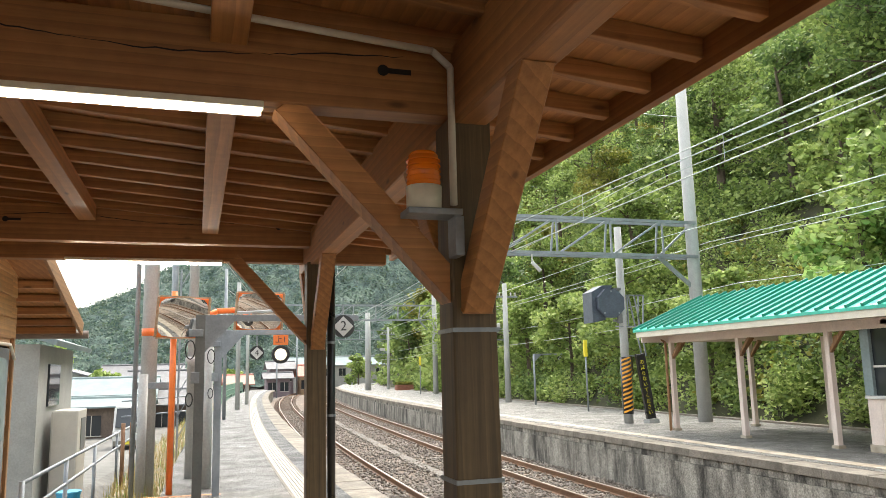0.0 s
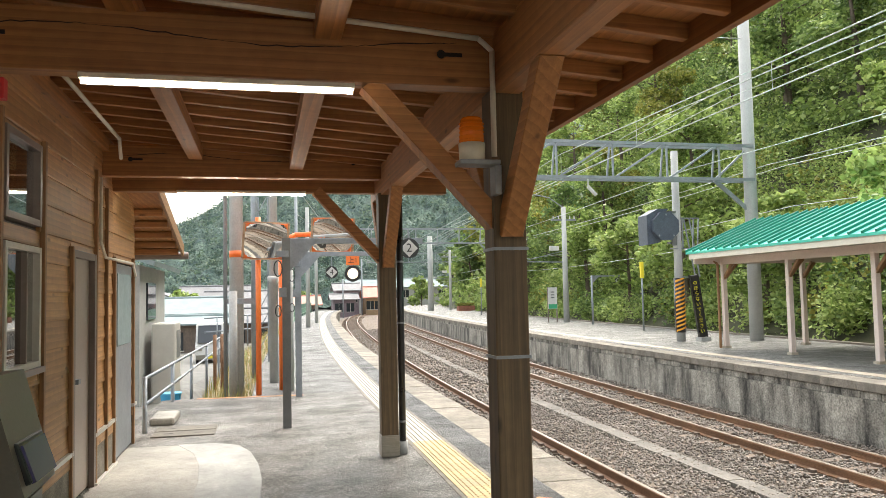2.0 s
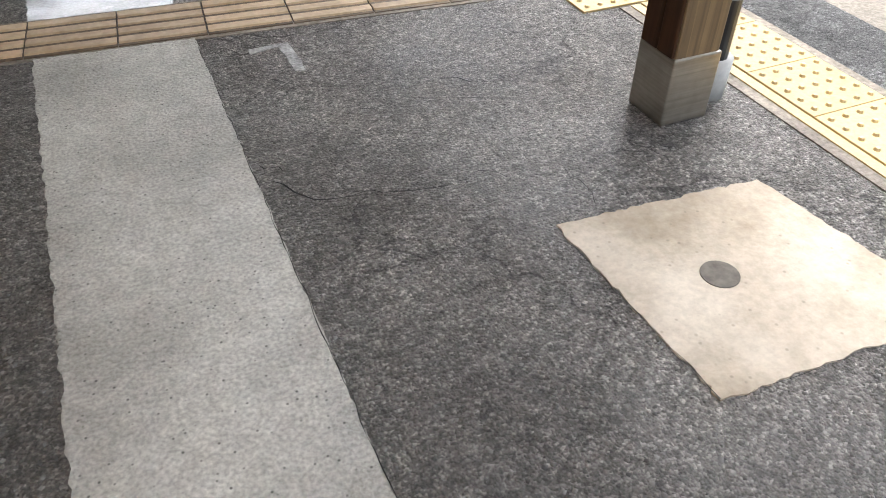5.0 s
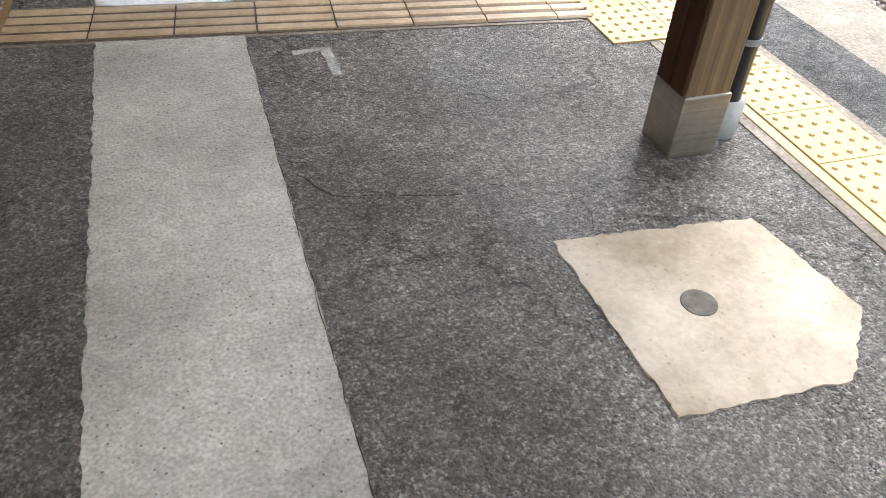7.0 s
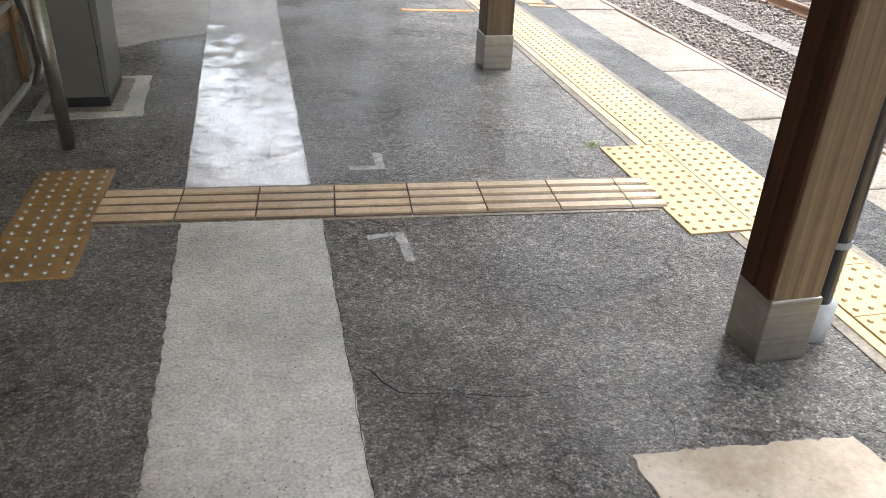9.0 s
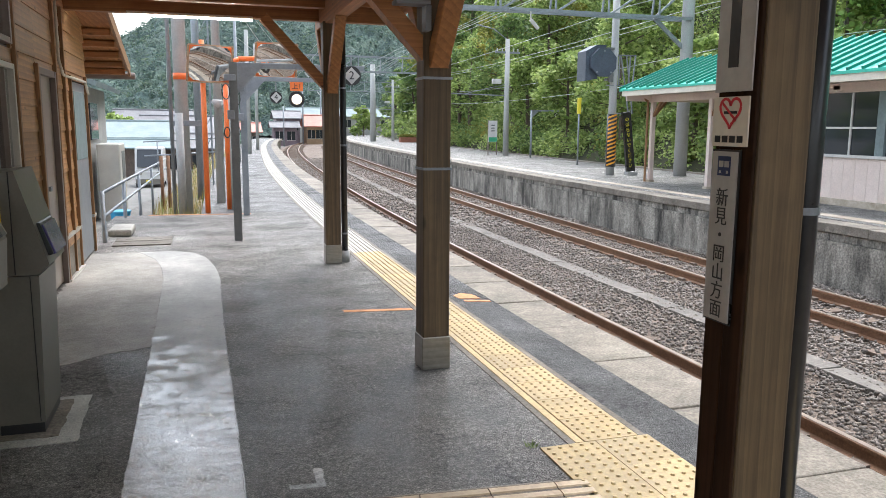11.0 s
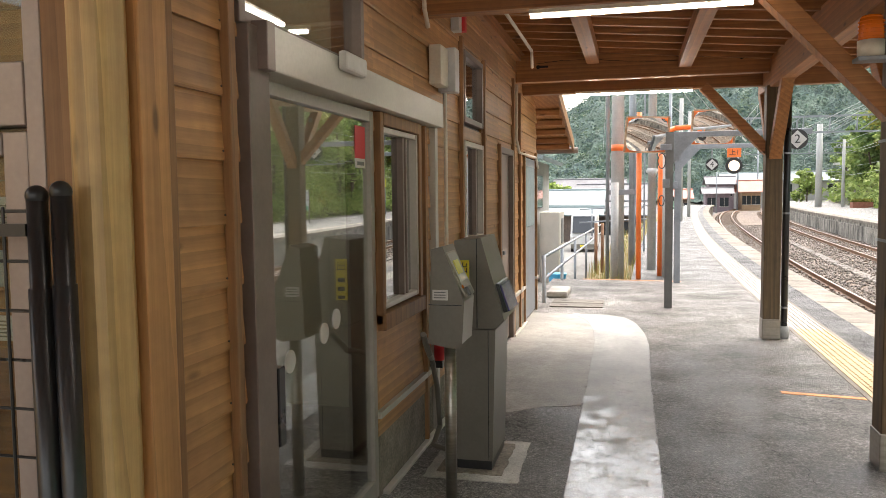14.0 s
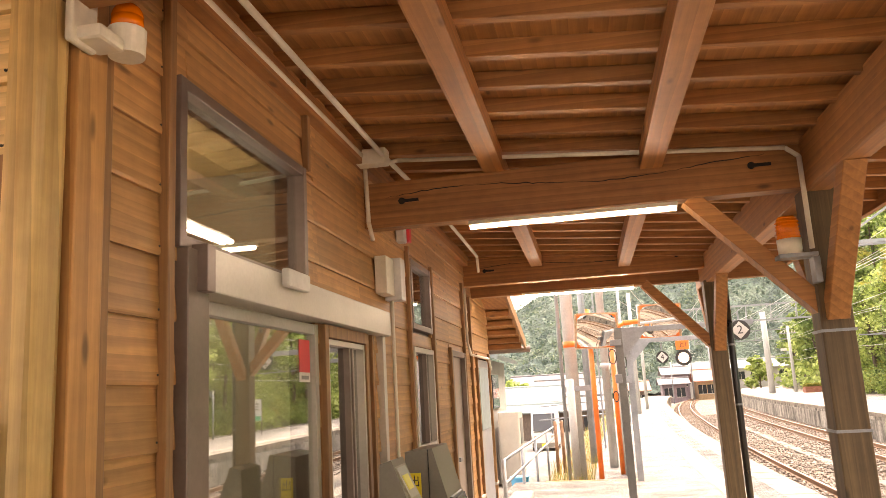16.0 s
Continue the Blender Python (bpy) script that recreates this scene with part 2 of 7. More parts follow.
    l.new(lump.outputs[0], pit_shade.inputs[0])
    deep.operation = "SCALE"
    l.new(sc2.outputs[0], deep.inputs[0])
    l.new(pit_shade.outputs[0], deep.inputs["Scale"])
    l.new(deep.outputs[0], b.inputs["Base Color"])
    lb.inputs["Strength"].default_value, lb.inputs["Distance"].default_value = 1.0, 0.02
    l.new(lump.outputs[0], lb.inputs["Height"])
    l.new(b.inputs["Normal"].links[0].from_socket, lb.inputs["Normal"])
    cb.inputs["Strength"].default_value, cb.inputs["Distance"].default_value = 0.8, 0.006
    l.new(join.outputs[0], cb.inputs["Height"])
    l.new(lb.outputs[0], cb.inputs["Normal"])
    bp = n.new("ShaderNodeBump")
    bp.invert = True
    bp.inputs["Strength"].default_value, bp.inputs["Distance"].default_value = 1.0, 0.007
    l.new(vor.outputs["Distance"], bp.inputs["Height"])
    l.new(cb.outputs[0], bp.inputs["Normal"])
    l.new(bp.outputs[0], b.inputs["Normal"])
    return m


def pitted(m, scale, depth):
    """Adds small dark pits to a concrete surface."""
    n, l = m.node_tree.nodes, m.node_tree.links
    b = n["Principled BSDF"]
    co, vor, mr, sc = n.new("ShaderNodeTexCoord"), n.new("ShaderNodeTexVoronoi"), n.new("ShaderNodeMapRange"), n.new("ShaderNodeVectorMath")
    vor.inputs["Scale"].default_value = scale
    l.new(co.outputs["Object"], vor.inputs["Vector"])
    mr.inputs["From Min"].default_value, mr.inputs["From Max"].default_value = 0.06, 0.16
    mr.inputs["To Min"].default_value, mr.inputs["To Max"].default_value = depth, 1.0
    l.new(vor.outputs["Distance"], mr.inputs[0])
    sc.operation = "SCALE"
    l.new(b.inputs["Base Color"].links[0].from_socket, sc.inputs[0])
    l.new(mr.outputs[0], sc.inputs["Scale"])
    l.new(sc.outputs[0], b.inputs["Base Color"])
    return m


def wet_material(name):
    """Trowelled concrete under a thin film of water that breaks up towards its dry end."""
    m = material(name, (0.22, 0.218, 0.206), (0.43, 0.426, 0.40), 0.6, (3.0, 1.8, 3.2), 80, 0.4, mottle=0.22, dist=0.006)
    n, l = m.node_tree.nodes, m.node_tree.links
    b = n["Principled BSDF"]
    co, film, xyz, dry, less, ramp = (n.new("ShaderNode" + k) for k in ("TexCoord", "TexNoise", "SeparateXYZ", "MapRange", "Math", "MapRange"))
    film.inputs["Scale"].default_value, film.inputs["Detail"].default_value, film.inputs["Roughness"].default_value = 4.0, 9, 0.72
    l.new(co.outputs["Object"], film.inputs[0])
    l.new(co.outputs["Object"], xyz.inputs[0])
    dry.inputs["From Min"].default_value, dry.inputs["From Max"].default_value = 1.0, 4.2
    dry.inputs["To Min"].default_value, dry.inputs["To Max"].default_value = 0.0, 0.34
    l.new(xyz.outputs["Y"], dry.inputs[0])
    less.operation = "SUBTRACT"
    l.new(film.outputs[0], less.inputs[0])
    l.new(dry.outputs[0], less.inputs[1])
    ramp.inputs["From Min"].default_value, ramp.inputs["From Max"].default_value = 0.32, 0.50
    l.new(less.outputs[0], ramp.inputs[0])
    l.new(ramp.outputs[0], b.inputs["Coat Weight"])
    b.inputs["Coat Roughness"].default_value = 0.06
    b.inputs["Coat IOR"].default_value = 2.2
    soak, dark = n.new("ShaderNodeMapRange"), n.new("ShaderNodeVectorMath")
    soak.inputs["To Min"].default_value, soak.inputs["To Max"].default_value = 1.0, 0.62
    l.new(ramp.outputs[0], soak.inputs[0])
    dark.operation = "SCALE"
    l.new(b.inputs["Base Color"].links[0].from_socket, dark.inputs[0])
    l.new(soak.outputs[0], dark.inputs["Scale"])
    l.new(dark.outputs[0], b.inputs["Base Color"])
    wave, grit, mix = n.new("ShaderNodeTexNoise"), n.new("ShaderNodeTexNoise"), n.new("ShaderNodeMath")
    wave.inputs["Scale"].default_value, wave.inputs["Detail"].default_value, wave.inputs["Roughness"].default_value = 8.0, 9, 0.66
    wave.inputs["Distortion"].default_value = 1.2
    grit.inputs["Scale"].default_value, grit.inputs["Detail"].default_value = 95.0, 3
    l.new(co.outputs["Object"], wave.inputs[0])
    l.new(co.outputs["Object"], grit.inputs[0])
    mix.operation = "MULTIPLY_ADD"
    mix.inputs[1].default_value = 0.06
    l.new(grit.outputs[0], mix.inputs[0])
    l.new(wave.outputs[0], mix.inputs[2])
    bp = n.new("ShaderNodeBump")
    bp.inputs["Strength"].default_value, bp.inputs["Distance"].default_value = 0.3, 0.014
    l.new(mix.outputs[0], bp.inputs["Height"])
    l.new(bp.outputs[0], b.inputs["Coat Normal"])
    return m


BEAM = {a: wood("stained_beam_" + a, (0.28, 0.115, 0.036), (0.44, 0.195, 0.066), a, 0.55) for a in "xyz"}
RAFTER = wood("rafter_wood", (0.30, 0.125, 0.04), (0.46, 0.21, 0.075), "x", 0.6)
DECK = wood("roof_board_wood", (0.34, 0.14, 0.045), (0.50, 0.23, 0.08), "y", 0.65)
COLUMN = wood("weathered_column_wood", (0.07, 0.044, 0.020), (0.165, 0.108, 0.052), "z", 0.6)
SIDING = wood("siding_wood", (0.36, 0.18, 0.07), (0.55, 0.295, 0.122), "y", 0.5)
SIDING_X = wood("pale_siding_wood", (0.58, 0.39, 0.18), (0.78, 0.57, 0.29), "x", 0.5)
TRIM = {a: wood("trim_wood_" + a, (0.22, 0.108, 0.044), (0.36, 0.19, 0.08), a, 0.55) for a in "yz"}
CORNER = wood("corner_post_wood", (0.36, 0.175, 0.062), (0.54, 0.285, 0.11), "z", 0.5)
POST_PALE = wood("pale_post_wood", (0.46, 0.29, 0.11), (0.66, 0.46, 0.20), "z", 0.45)
ASPHALT = asphalt_material("asphalt", (0.118, 0.110, 0.100), (0.285, 0.268, 0.246), 0.22)
ASPHALT_DRY = asphalt_material("dry_asphalt", (0.10, 0.098, 0.093), (0.21, 0.205, 0.195))
ASPHALT_EDGE = asphalt_material("dark_asphalt", (0.055, 0.055, 0.055), (0.125, 0.124, 0.12))
ASPHALT_PALE = asphalt_material("bleached_asphalt", (0.16, 0.155, 0.143), (0.26, 0.252, 0.235))
CONCRETE = pitted(material("concrete", (0.31, 0.303, 0.275), (0.60, 0.59, 0.545), 0.7, (1.7, 1.7, 1.7), 110, 0.6, mottle=0.26), 42.0, 0.3)
WET = wet_material("wet_concrete")
COPING = material("coping_concrete", (0.12, 0.104, 0.083), (0.27, 0.24, 0.196), 0.85, (2.6, 2.6, 2.6), 60, 0.5, mottle=0.3)
HOUSEPAVE = pitted(material("worn_house_paving", (0.19, 0.178, 0.155), (0.40, 0.38, 0.34), 0.6, (1.6, 1.6, 1.6), 90, 0.6, mottle=0.25), 36.0, 0.5)
PATCH = pitted(material("patch_concrete", (0.31, 0.25, 0.175), (0.60, 0.535, 0.44), 0.75, (2.6, 2.6, 2.6), 60, 0.2, mottle=0.1), 30.0, 0.7)
OLDWALL = material("stained_old_concrete", (0.04, 0.037, 0.031), (0.36, 0.335, 0.285), 0.9, (2.4, 1.9, 0.5), 30, 0.5, mottle=0.45)
OLDWALL.node_tree.nodes["Color Ramp"].color_ramp.elements[0].position = 0.37
OLDWALL.node_tree.nodes["Color Ramp"].color_ramp.elements[1].position = 0.62
YELLOW = material("tactile_yellow", (0.35, 0.26, 0.12), (0.54, 0.385, 0.148), 0.45, (2.2, 2.2, 2.2), 60, 0.15, mottle=0.14)


def varied(m, low, high):
    """Gives each piece a tone of its own."""
    n, l = m.node_tree.nodes, m.node_tree.links
    b = n["Principled BSDF"]
    info, own, sc = n.new("ShaderNodeObjectInfo"), n.new("ShaderNodeMapRange"), n.new("ShaderNodeVectorMath")
    own.inputs["To Min"].default_value, own.inputs["To Max"].default_value = low, high
    l.new(info.outputs["Random"], own.inputs[0])
    sc.operation = "SCALE"
    l.new(b.inputs["Base Color"].links[0].from_socket, sc.inputs[0])
    l.new(own.outputs[0], sc.inputs["Scale"])
    l.new(sc.outputs[0], b.inputs["Base Color"])


varied(YELLOW, 0.78, 1.1)
varied(COPING, 0.82, 1.16)
# far tiles get a paler yellow that stands in for sky glare
GLAREPALE = material("glare_pale_tactile", (0.27, 0.255, 0.205), (0.39, 0.372, 0.315), 0.45, (3, 3, 3), 60, 0.15, mottle=0.14)
TAN = material("tactile_tan", (0.33, 0.225, 0.12), (0.55, 0.43, 0.28), 0.5, (3, 3, 3), 50, 0.15, mottle=0.12)
varied(TAN, 0.8, 1.14)
OCHRE = material("tactile_ochre", (0.21, 0.122, 0.04), (0.32, 0.195, 0.068), 0.45, (4, 4, 4), 50, 0.15, mottle=0.12)
STUD = material("worn_stud", (0.40, 0.29, 0.13), (0.54, 0.41, 0.20), 0.4, (9, 9, 9), 60, 0.1)
GROOVE = material("tile_groove", (0.07, 0.048, 0.03), (0.15, 0.105, 0.062), 0.6, (9, 9, 9), 60, 0.2)
PALEPAINT = material("worn_white_paint", (0.16, 0.16, 0.155), (0.52, 0.52, 0.50), 0.7, (14, 14, 14), 90, 0.3, mottle=0.35)
ORANGEPAINT = material("worn_orange_paint", (0.50, 0.20, 0.07), (0.72, 0.32, 0.12), 0.7, (12, 12, 12), 90, 0.3, mottle=0.3)
RAILSTEEL = material("rusty_rail", (0.14, 0.07, 0.035), (0.26, 0.14, 0.075), 0.6, (6, 1, 6), 50, 0.3, metal=0.3)
RAILTOP = plain("rail_head_steel", (0.36, 0.30, 0.25), 0.35, 0.9)
SLEEPER = material("sleeper_wood", (0.085, 0.062, 0.045), (0.18, 0.13, 0.095), 0.85, (1.5, 12, 12), 30, 0.4)
BALLAST = material("ballast_stone", (0.12, 0.10, 0.083), (0.27, 0.235, 0.20), 0.85, (0.5, 0.5, 0.5), 40, 0.3, island=0.35)
BED = material("ballast_bed", (0.10, 0.075, 0.055), (0.22, 0.175, 0.14), 0.9, (0.6, 0.6, 0.6), 26, 1.0, mottle=0.5, dist=0.04)
SOIL = material("soil", (0.15, 0.12, 0.08), (0.30, 0.25, 0.17), 0.95, (0.7, 0.7, 0.7), 20, 0.6)
# near-black bank colour puts the shade of gaps between leaves into the soil
SHADESOIL = material("leaf_gap_shade_soil", (0.025, 0.028, 0.012), (0.07, 0.07, 0.03), 0.95, (0.7, 0.7, 0.7), 20, 0.6)
EARTH = material("ground_earth", (0.10, 0.097, 0.088), (0.18, 0.173, 0.158), 0.9, (0.12, 0.12, 0.12), 3, 0.3)
STEEL = material("galvanised_steel", (0.20, 0.22, 0.24), (0.32, 0.34, 0.36), 0.45, (3, 3, 3), 40, 0.08, metal=0.35, mottle=0.08)
DARKSTEEL = material("dark_grey_steel", (0.12, 0.125, 0.125), (0.20, 0.205, 0.20), 0.45, (2, 2, 2), 40, 0.05, metal=0.3, mottle=0.08)
STAINLESS = material("brushed_steel", (0.25, 0.225, 0.19), (0.36, 0.335, 0.29), 0.33, (2, 2, 60), 30, 0.04, metal=0.85, mottle=0.08)
MACHINE = material("machine_grey_paint", (0.17, 0.157, 0.13), (0.215, 0.20, 0.17), 0.38, (2, 2, 2), 60, 0.03, metal=0.35, mottle=0.04)
POLECONC = material("pole_concrete", (0.33, 0.335, 0.325), (0.47, 0.475, 0.46), 0.8, (1.5, 1.5, 0.5), 40, 0.15, mottle=0.1)
ORANGE = material("orange_enamel", (0.80, 0.16, 0.03), (0.90, 0.22, 0.045), 0.35, (3, 3, 3), 40, 0.03, mottle=0.06)
AMBER = plain("amber_plastic", (0.78, 0.18, 0.008), 0.2)
WHITE = material("white_enamel", (0.52, 0.51, 0.49), (0.64, 0.63, 0.605), 0.45, (3, 3, 3), 40, 0.03, mottle=0.05)
# sign white greyed in colour to stand for the shade on the column
SHADEDSIGNWHITE = material("shaded_sign_plate", (0.34, 0.325, 0.30), (0.44, 0.425, 0.395), 0.5, (3, 3, 3), 40, 0.03, mottle=0.06)
CREAM = material("cream_plastic", (0.62, 0.57, 0.46), (0.74, 0.69, 0.58), 0.45, (3, 3, 3), 40, 0.03, mottle=0.05)
ALUMINIUM = material("painted_aluminium", (0.50, 0.47, 0.42), (0.60, 0.57, 0.51), 0.4, (2, 2, 2), 60, 0.03, metal=0.2, mottle=0.04)
DOORALU = material("dull_door_aluminium", (0.30, 0.28, 0.245), (0.38, 0.355, 0.315), 0.42, (2, 2, 2), 60, 0.03, metal=0.3, mottle=0.05)
BRONZE = material("brown_aluminium", (0.16, 0.12, 0.10), (0.24, 0.19, 0.165), 0.4, (2, 2, 2), 60, 0.03, metal=0.3, mottle=0.04)
MAUVE = material("grey_brown_aluminium", (0.36, 0.29, 0.25), (0.44, 0.365, 0.32), 0.42, (2, 2, 2), 60, 0.03, metal=0.2, mottle=0.04)
BLACK = material("black_enamel", (0.012, 0.012, 0.013), (0.03, 0.03, 0.032), 0.3, (3, 3, 3), 40, 0.03, mottle=0.1)
NAVY = plain("navy_letter_paint", (0.02, 0.035, 0.10), 0.5)
RED = plain("red_paint", (0.62, 0.03, 0.04), 0.45)
YELLOWPLATE = plain("yellow_plate", (0.80, 0.66, 0.05), 0.45)
SCREEN = plain("dark_screen", (0.06, 0.06, 0.12), 0.12)
GREENROOF = material("green_sheet_roof", (0.03, 0.42, 0.30), (0.07, 0.54, 0.40), 0.4, (1.2, 1.2, 1.2), 20, 0.05, mottle=0.1)
PINKWALL = material("pale_pink_cladding", (0.66, 0.54, 0.47), (0.76, 0.65, 0.58), 0.6, (1, 1, 1), 30, 0.1, mottle=0.06)
PLASTER = material("pale_plaster", (0.30, 0.30, 0.275), (0.42, 0.415, 0.39), 0.8, (0.8, 0.8, 0.8), 30, 0.15, mottle=0.08)
SHEETROOF = material("pale_blue_sheet_roof", (0.15, 0.20, 0.205), (0.24, 0.295, 0.295), 0.75, (0.8, 0.8, 0.8), 20, 0.08, mottle=0.1)
TILEROOF = material("dark_roof_tile", (0.09, 0.09, 0.095), (0.18, 0.18, 0.19), 0.6, (1, 1, 1), 14, 0.3, mottle=0.2)
REDROOF = material("rusty_red_roof", (0.40, 0.14, 0.10), (0.55, 0.24, 0.18), 0.6, (0.8, 0.8, 0.8), 14, 0.2, mottle=0.15)
MAUVEWALL = material("mauve_boarding", (0.17, 0.13, 0.145), (0.27, 0.215, 0.235), 0.8, (2, 2, 1), 20, 0.2)
OCHREWALL = material("ochre_plaster", (0.36, 0.24, 0.14), (0.48, 0.34, 0.21), 0.8, (1, 1, 1), 20, 0.1)
TIMBERDARK = material("dark_house_timber", (0.10, 0.075, 0.06), (0.19, 0.14, 0.11), 0.8, (3, 3, 1), 20, 0.2)
BRICK = material("planter_brick", (0.22, 0.08, 0.05), (0.33, 0.14, 0.09), 0.85, (3, 3, 3), 40, 0.3)
DRYGRASS = leaf_material("dry_grass", (0.16, 0.15, 0.04), (0.34, 0.26, 0.09), (0.45, 0.36, 0.16))
LEAF = leaf_material("leaf_green", (0.10, 0.15, 0.038), (0.26, 0.36, 0.095), (0.50, 0.58, 0.21))
LEAFDARK = leaf_material("leaf_dark", (0.06, 0.11, 0.032), (0.16, 0.245, 0.07), (0.34, 0.43, 0.14))
LEAFGOLD = leaf_material("leaf_gold", (0.10, 0.13, 0.02), (0.24, 0.25, 0.05), (0.42, 0.38, 0.09))
# distance haze is mixed into these leaf greens as blue-grey
FARLEAF = leaf_material("hazed_far_leaf", (0.038, 0.072, 0.068), (0.072, 0.12, 0.095), (0.135, 0.18, 0.11))
BARK = material("bark", (0.07, 0.05, 0.035), (0.15, 0.12, 0.09), 0.9, (6, 6, 1.5), 30, 0.5)
GLASS = glass_material("window_glass")
CLEAR = glass_material("clear_door_glass", (0.8, 0.84, 0.82), 4.5, 0.05)
# dark tint stands in for the dim room behind two windows
DIMROOMGLASS = glass_material("dim_room_window_glass", (0.30, 0.33, 0.32))
DARKGLASS = plain("dark_window_glass", (0.03, 0.035, 0.04), 0.05)
MIRROR = plain("convex_mirror", (0.88, 0.86, 0.82), 0.02, 1.0)
TUBE_ROOM = plain("room_fluorescent_tube", (1.0, 0.95, 0.86), 0.4, 0.0, 3.6)
# red-brown stain, with the shade of the backlit side added to its colour
STAINEDSHADE = wood("shade_dark_stained_wood", (0.02, 0.010, 0.006), (0.05, 0.024, 0.012), "z", 0.8)
STAINEDSHADE.node_tree.nodes["Principled BSDF"].inputs["Specular IOR Level"].default_value = 0.12
RIBGREEN = plain("dark_green_rib", (0.01, 0.20, 0.14), 0.4)
TROUGH = material("trough_concrete", (0.11, 0.10, 0.085), (0.20, 0.18, 0.155), 0.9, (2, 2, 2), 40, 0.3)
TUBE = plain("fluorescent_tube", (1.0, 0.97, 0.90), 0.4, 0.0, 10.0)
LAMPON = plain("lit_signal_lamp", (1.0, 0.86, 0.62), 0.4, 0.0, 0.3)
ROOMWALL = plain("room_wall", (0.50, 0.48, 0.38), 0.8)
CABLE = plain("wire_steel", (0.50, 0.53, 0.52), 0.5, 0.3)


# ---- building helpers ----
BASE = {}


def box(bm, x0, x1, y0, y1, z0, z1, bevel=0.0):
    r = bmesh.ops.create_cube(bm, size=1)
    vs = r["verts"]
    for v in vs:
        v.co = Vector(((x0 + x1) / 2 + v.co.x * (x1 - x0), (y0 + y1) / 2 + v.co.y * (y1 - y0), (z0 + z1) / 2 + v.co.z * (z1 - z0)))
    if bevel:
        es = list({e for v in vs for e in v.link_edges})
        bmesh.ops.bevel(bm, geom=es, offset=bevel, segments=2, affect="EDGES", profile=0.5)


def bar(bm, a, b, w, h, bevel=0.0, up=(0, 0, 1)):
    """A square timber or bar from a to b, w wide and h high."""
    a, b = Vector(a), Vector(b)
    d = (b - a).normalized()
    side = d.cross(Vector(up))
    side = Vector((1, 0, 0)) if side.length < 1e-4 else side.normalized()
    top = side.cross(d).normalized()
    r = bmesh.ops.create_cube(bm, size=1)
    vs = r["verts"]
    for v in vs:
        c = v.co.copy()
        v.co = (a + b) / 2 + d * (c.y * (b - a).length) + side * (c.x * w) + top * (c.z * h)
    if bevel:
        es = list({e for v in vs for e in v.link_edges})
        bmesh.ops.bevel(bm, geom=es, offset=bevel, segments=1, affect="EDGES")


def rod(bm, a, b, r0, r1=None, seg=12):
    a, b = Vector(a), Vector(b)
    d = b - a
    m = Matrix.Translation((a + b) / 2) @ d.to_track_quat("Z", "Y").to_matrix().to_4x4()
    bmesh.ops.create_cone(bm, cap_ends=True, segments=seg, radius1=r0, radius2=r0 if r1 is None else r1, depth=d.length, matrix=m)


def bent(bm, pts, r, seg=8):
    """A pipe through the points, with round elbows."""
    for a, b in zip(pts, pts[1:]):
        rod(bm, a, b, r, r, seg)
    for p in pts[1:-1]:
        bmesh.ops.create_icosphere(bm, subdivisions=1, radius=r * 1.02, matrix=Matrix.Translation(p))


def prism(bm, outline, axis, t0, t1):
    """A flat outline pushed along an axis from t0 to t1; the outline gives the other two coordinates in order."""
    def at(p, t):
        q = list(p)
        q.insert("xyz".index(axis), t)
        return bm.verts.new(q)
    lo, hi = [at(p, t0) for p in outline], [at(p, t1) for p in outline]
    n = len(outline)
    faces = [bm.faces.new(lo), bm.faces.new(hi)]
    for i in range(n):
        faces.append(bm.faces.new((lo[i], lo[(i + 1) % n], hi[(i + 1) % n], hi[i])))
    bmesh.ops.recalc_face_normals(bm, faces=faces)


def mesh_object(name, bm, mat, smooth=False):
    me = bpy.data.meshes.new(name)
    bm.to_mesh(me)
    bm.free()
    me.materials.append(mat)
    if smooth:
        for p in me.polygons:
            p.use_smooth = True
    return new(name, me)


def thing(name, base, label, category, group="", kind=""):
    e = new(name)
    e.location = base
    BASE[e] = Vector(base)
    return tagged(e, label, category, group, kind)


def part(name, bm, mat, parent, label="", smooth=False):
    top = parent
    while top.parent:
        top = top.parent
    off = BASE.get(top, Vector())
    for v in bm.verts:
        v.co -= off
    ob = mesh_object(name, bm, mat, smooth)
    ob.parent = parent
    if label:
        ob["label"] = label
    return ob


def solid(name, bm, mat, label, category, group="", kind="", smooth=False):
    return tagged(mesh_object(name, bm, mat, smooth), label, category, group, kind)


def cube_part(name, dims, mat, parent, label="", bevel=0.004):
    bm = bmesh.new()
    box(bm, *dims, bevel)
    return part(name, bm, mat, parent, label)


def cloud(name, verts, faces, mat, label, category, kind="stuff", parent=None):
    me = bpy.data.meshes.new(name)
    verts, faces = np.asarray(verts, dtype=np.float32), np.asarray(faces, dtype=np.int32)
    k = faces.shape[1]
    me.vertices.add(len(verts))
    me.vertices.foreach_set("co", verts.ravel())
    me.loops.add(faces.size)
    me.loops.foreach_set("vertex_index", faces.ravel())
    me.polygons.add(len(faces))
    me.polygons.foreach_set("loop_start", np.arange(0, faces.size, k, dtype=np.int32))
    me.update(calc_edges=True)
    me.materials.append(mat)
    ob = new(name, me)
    if parent is not None:
        ob.parent = parent
        ob["kind"] = kind
        if label:
            ob["label"] = label
        return ob
    return tagged(ob, label, category, "", kind)


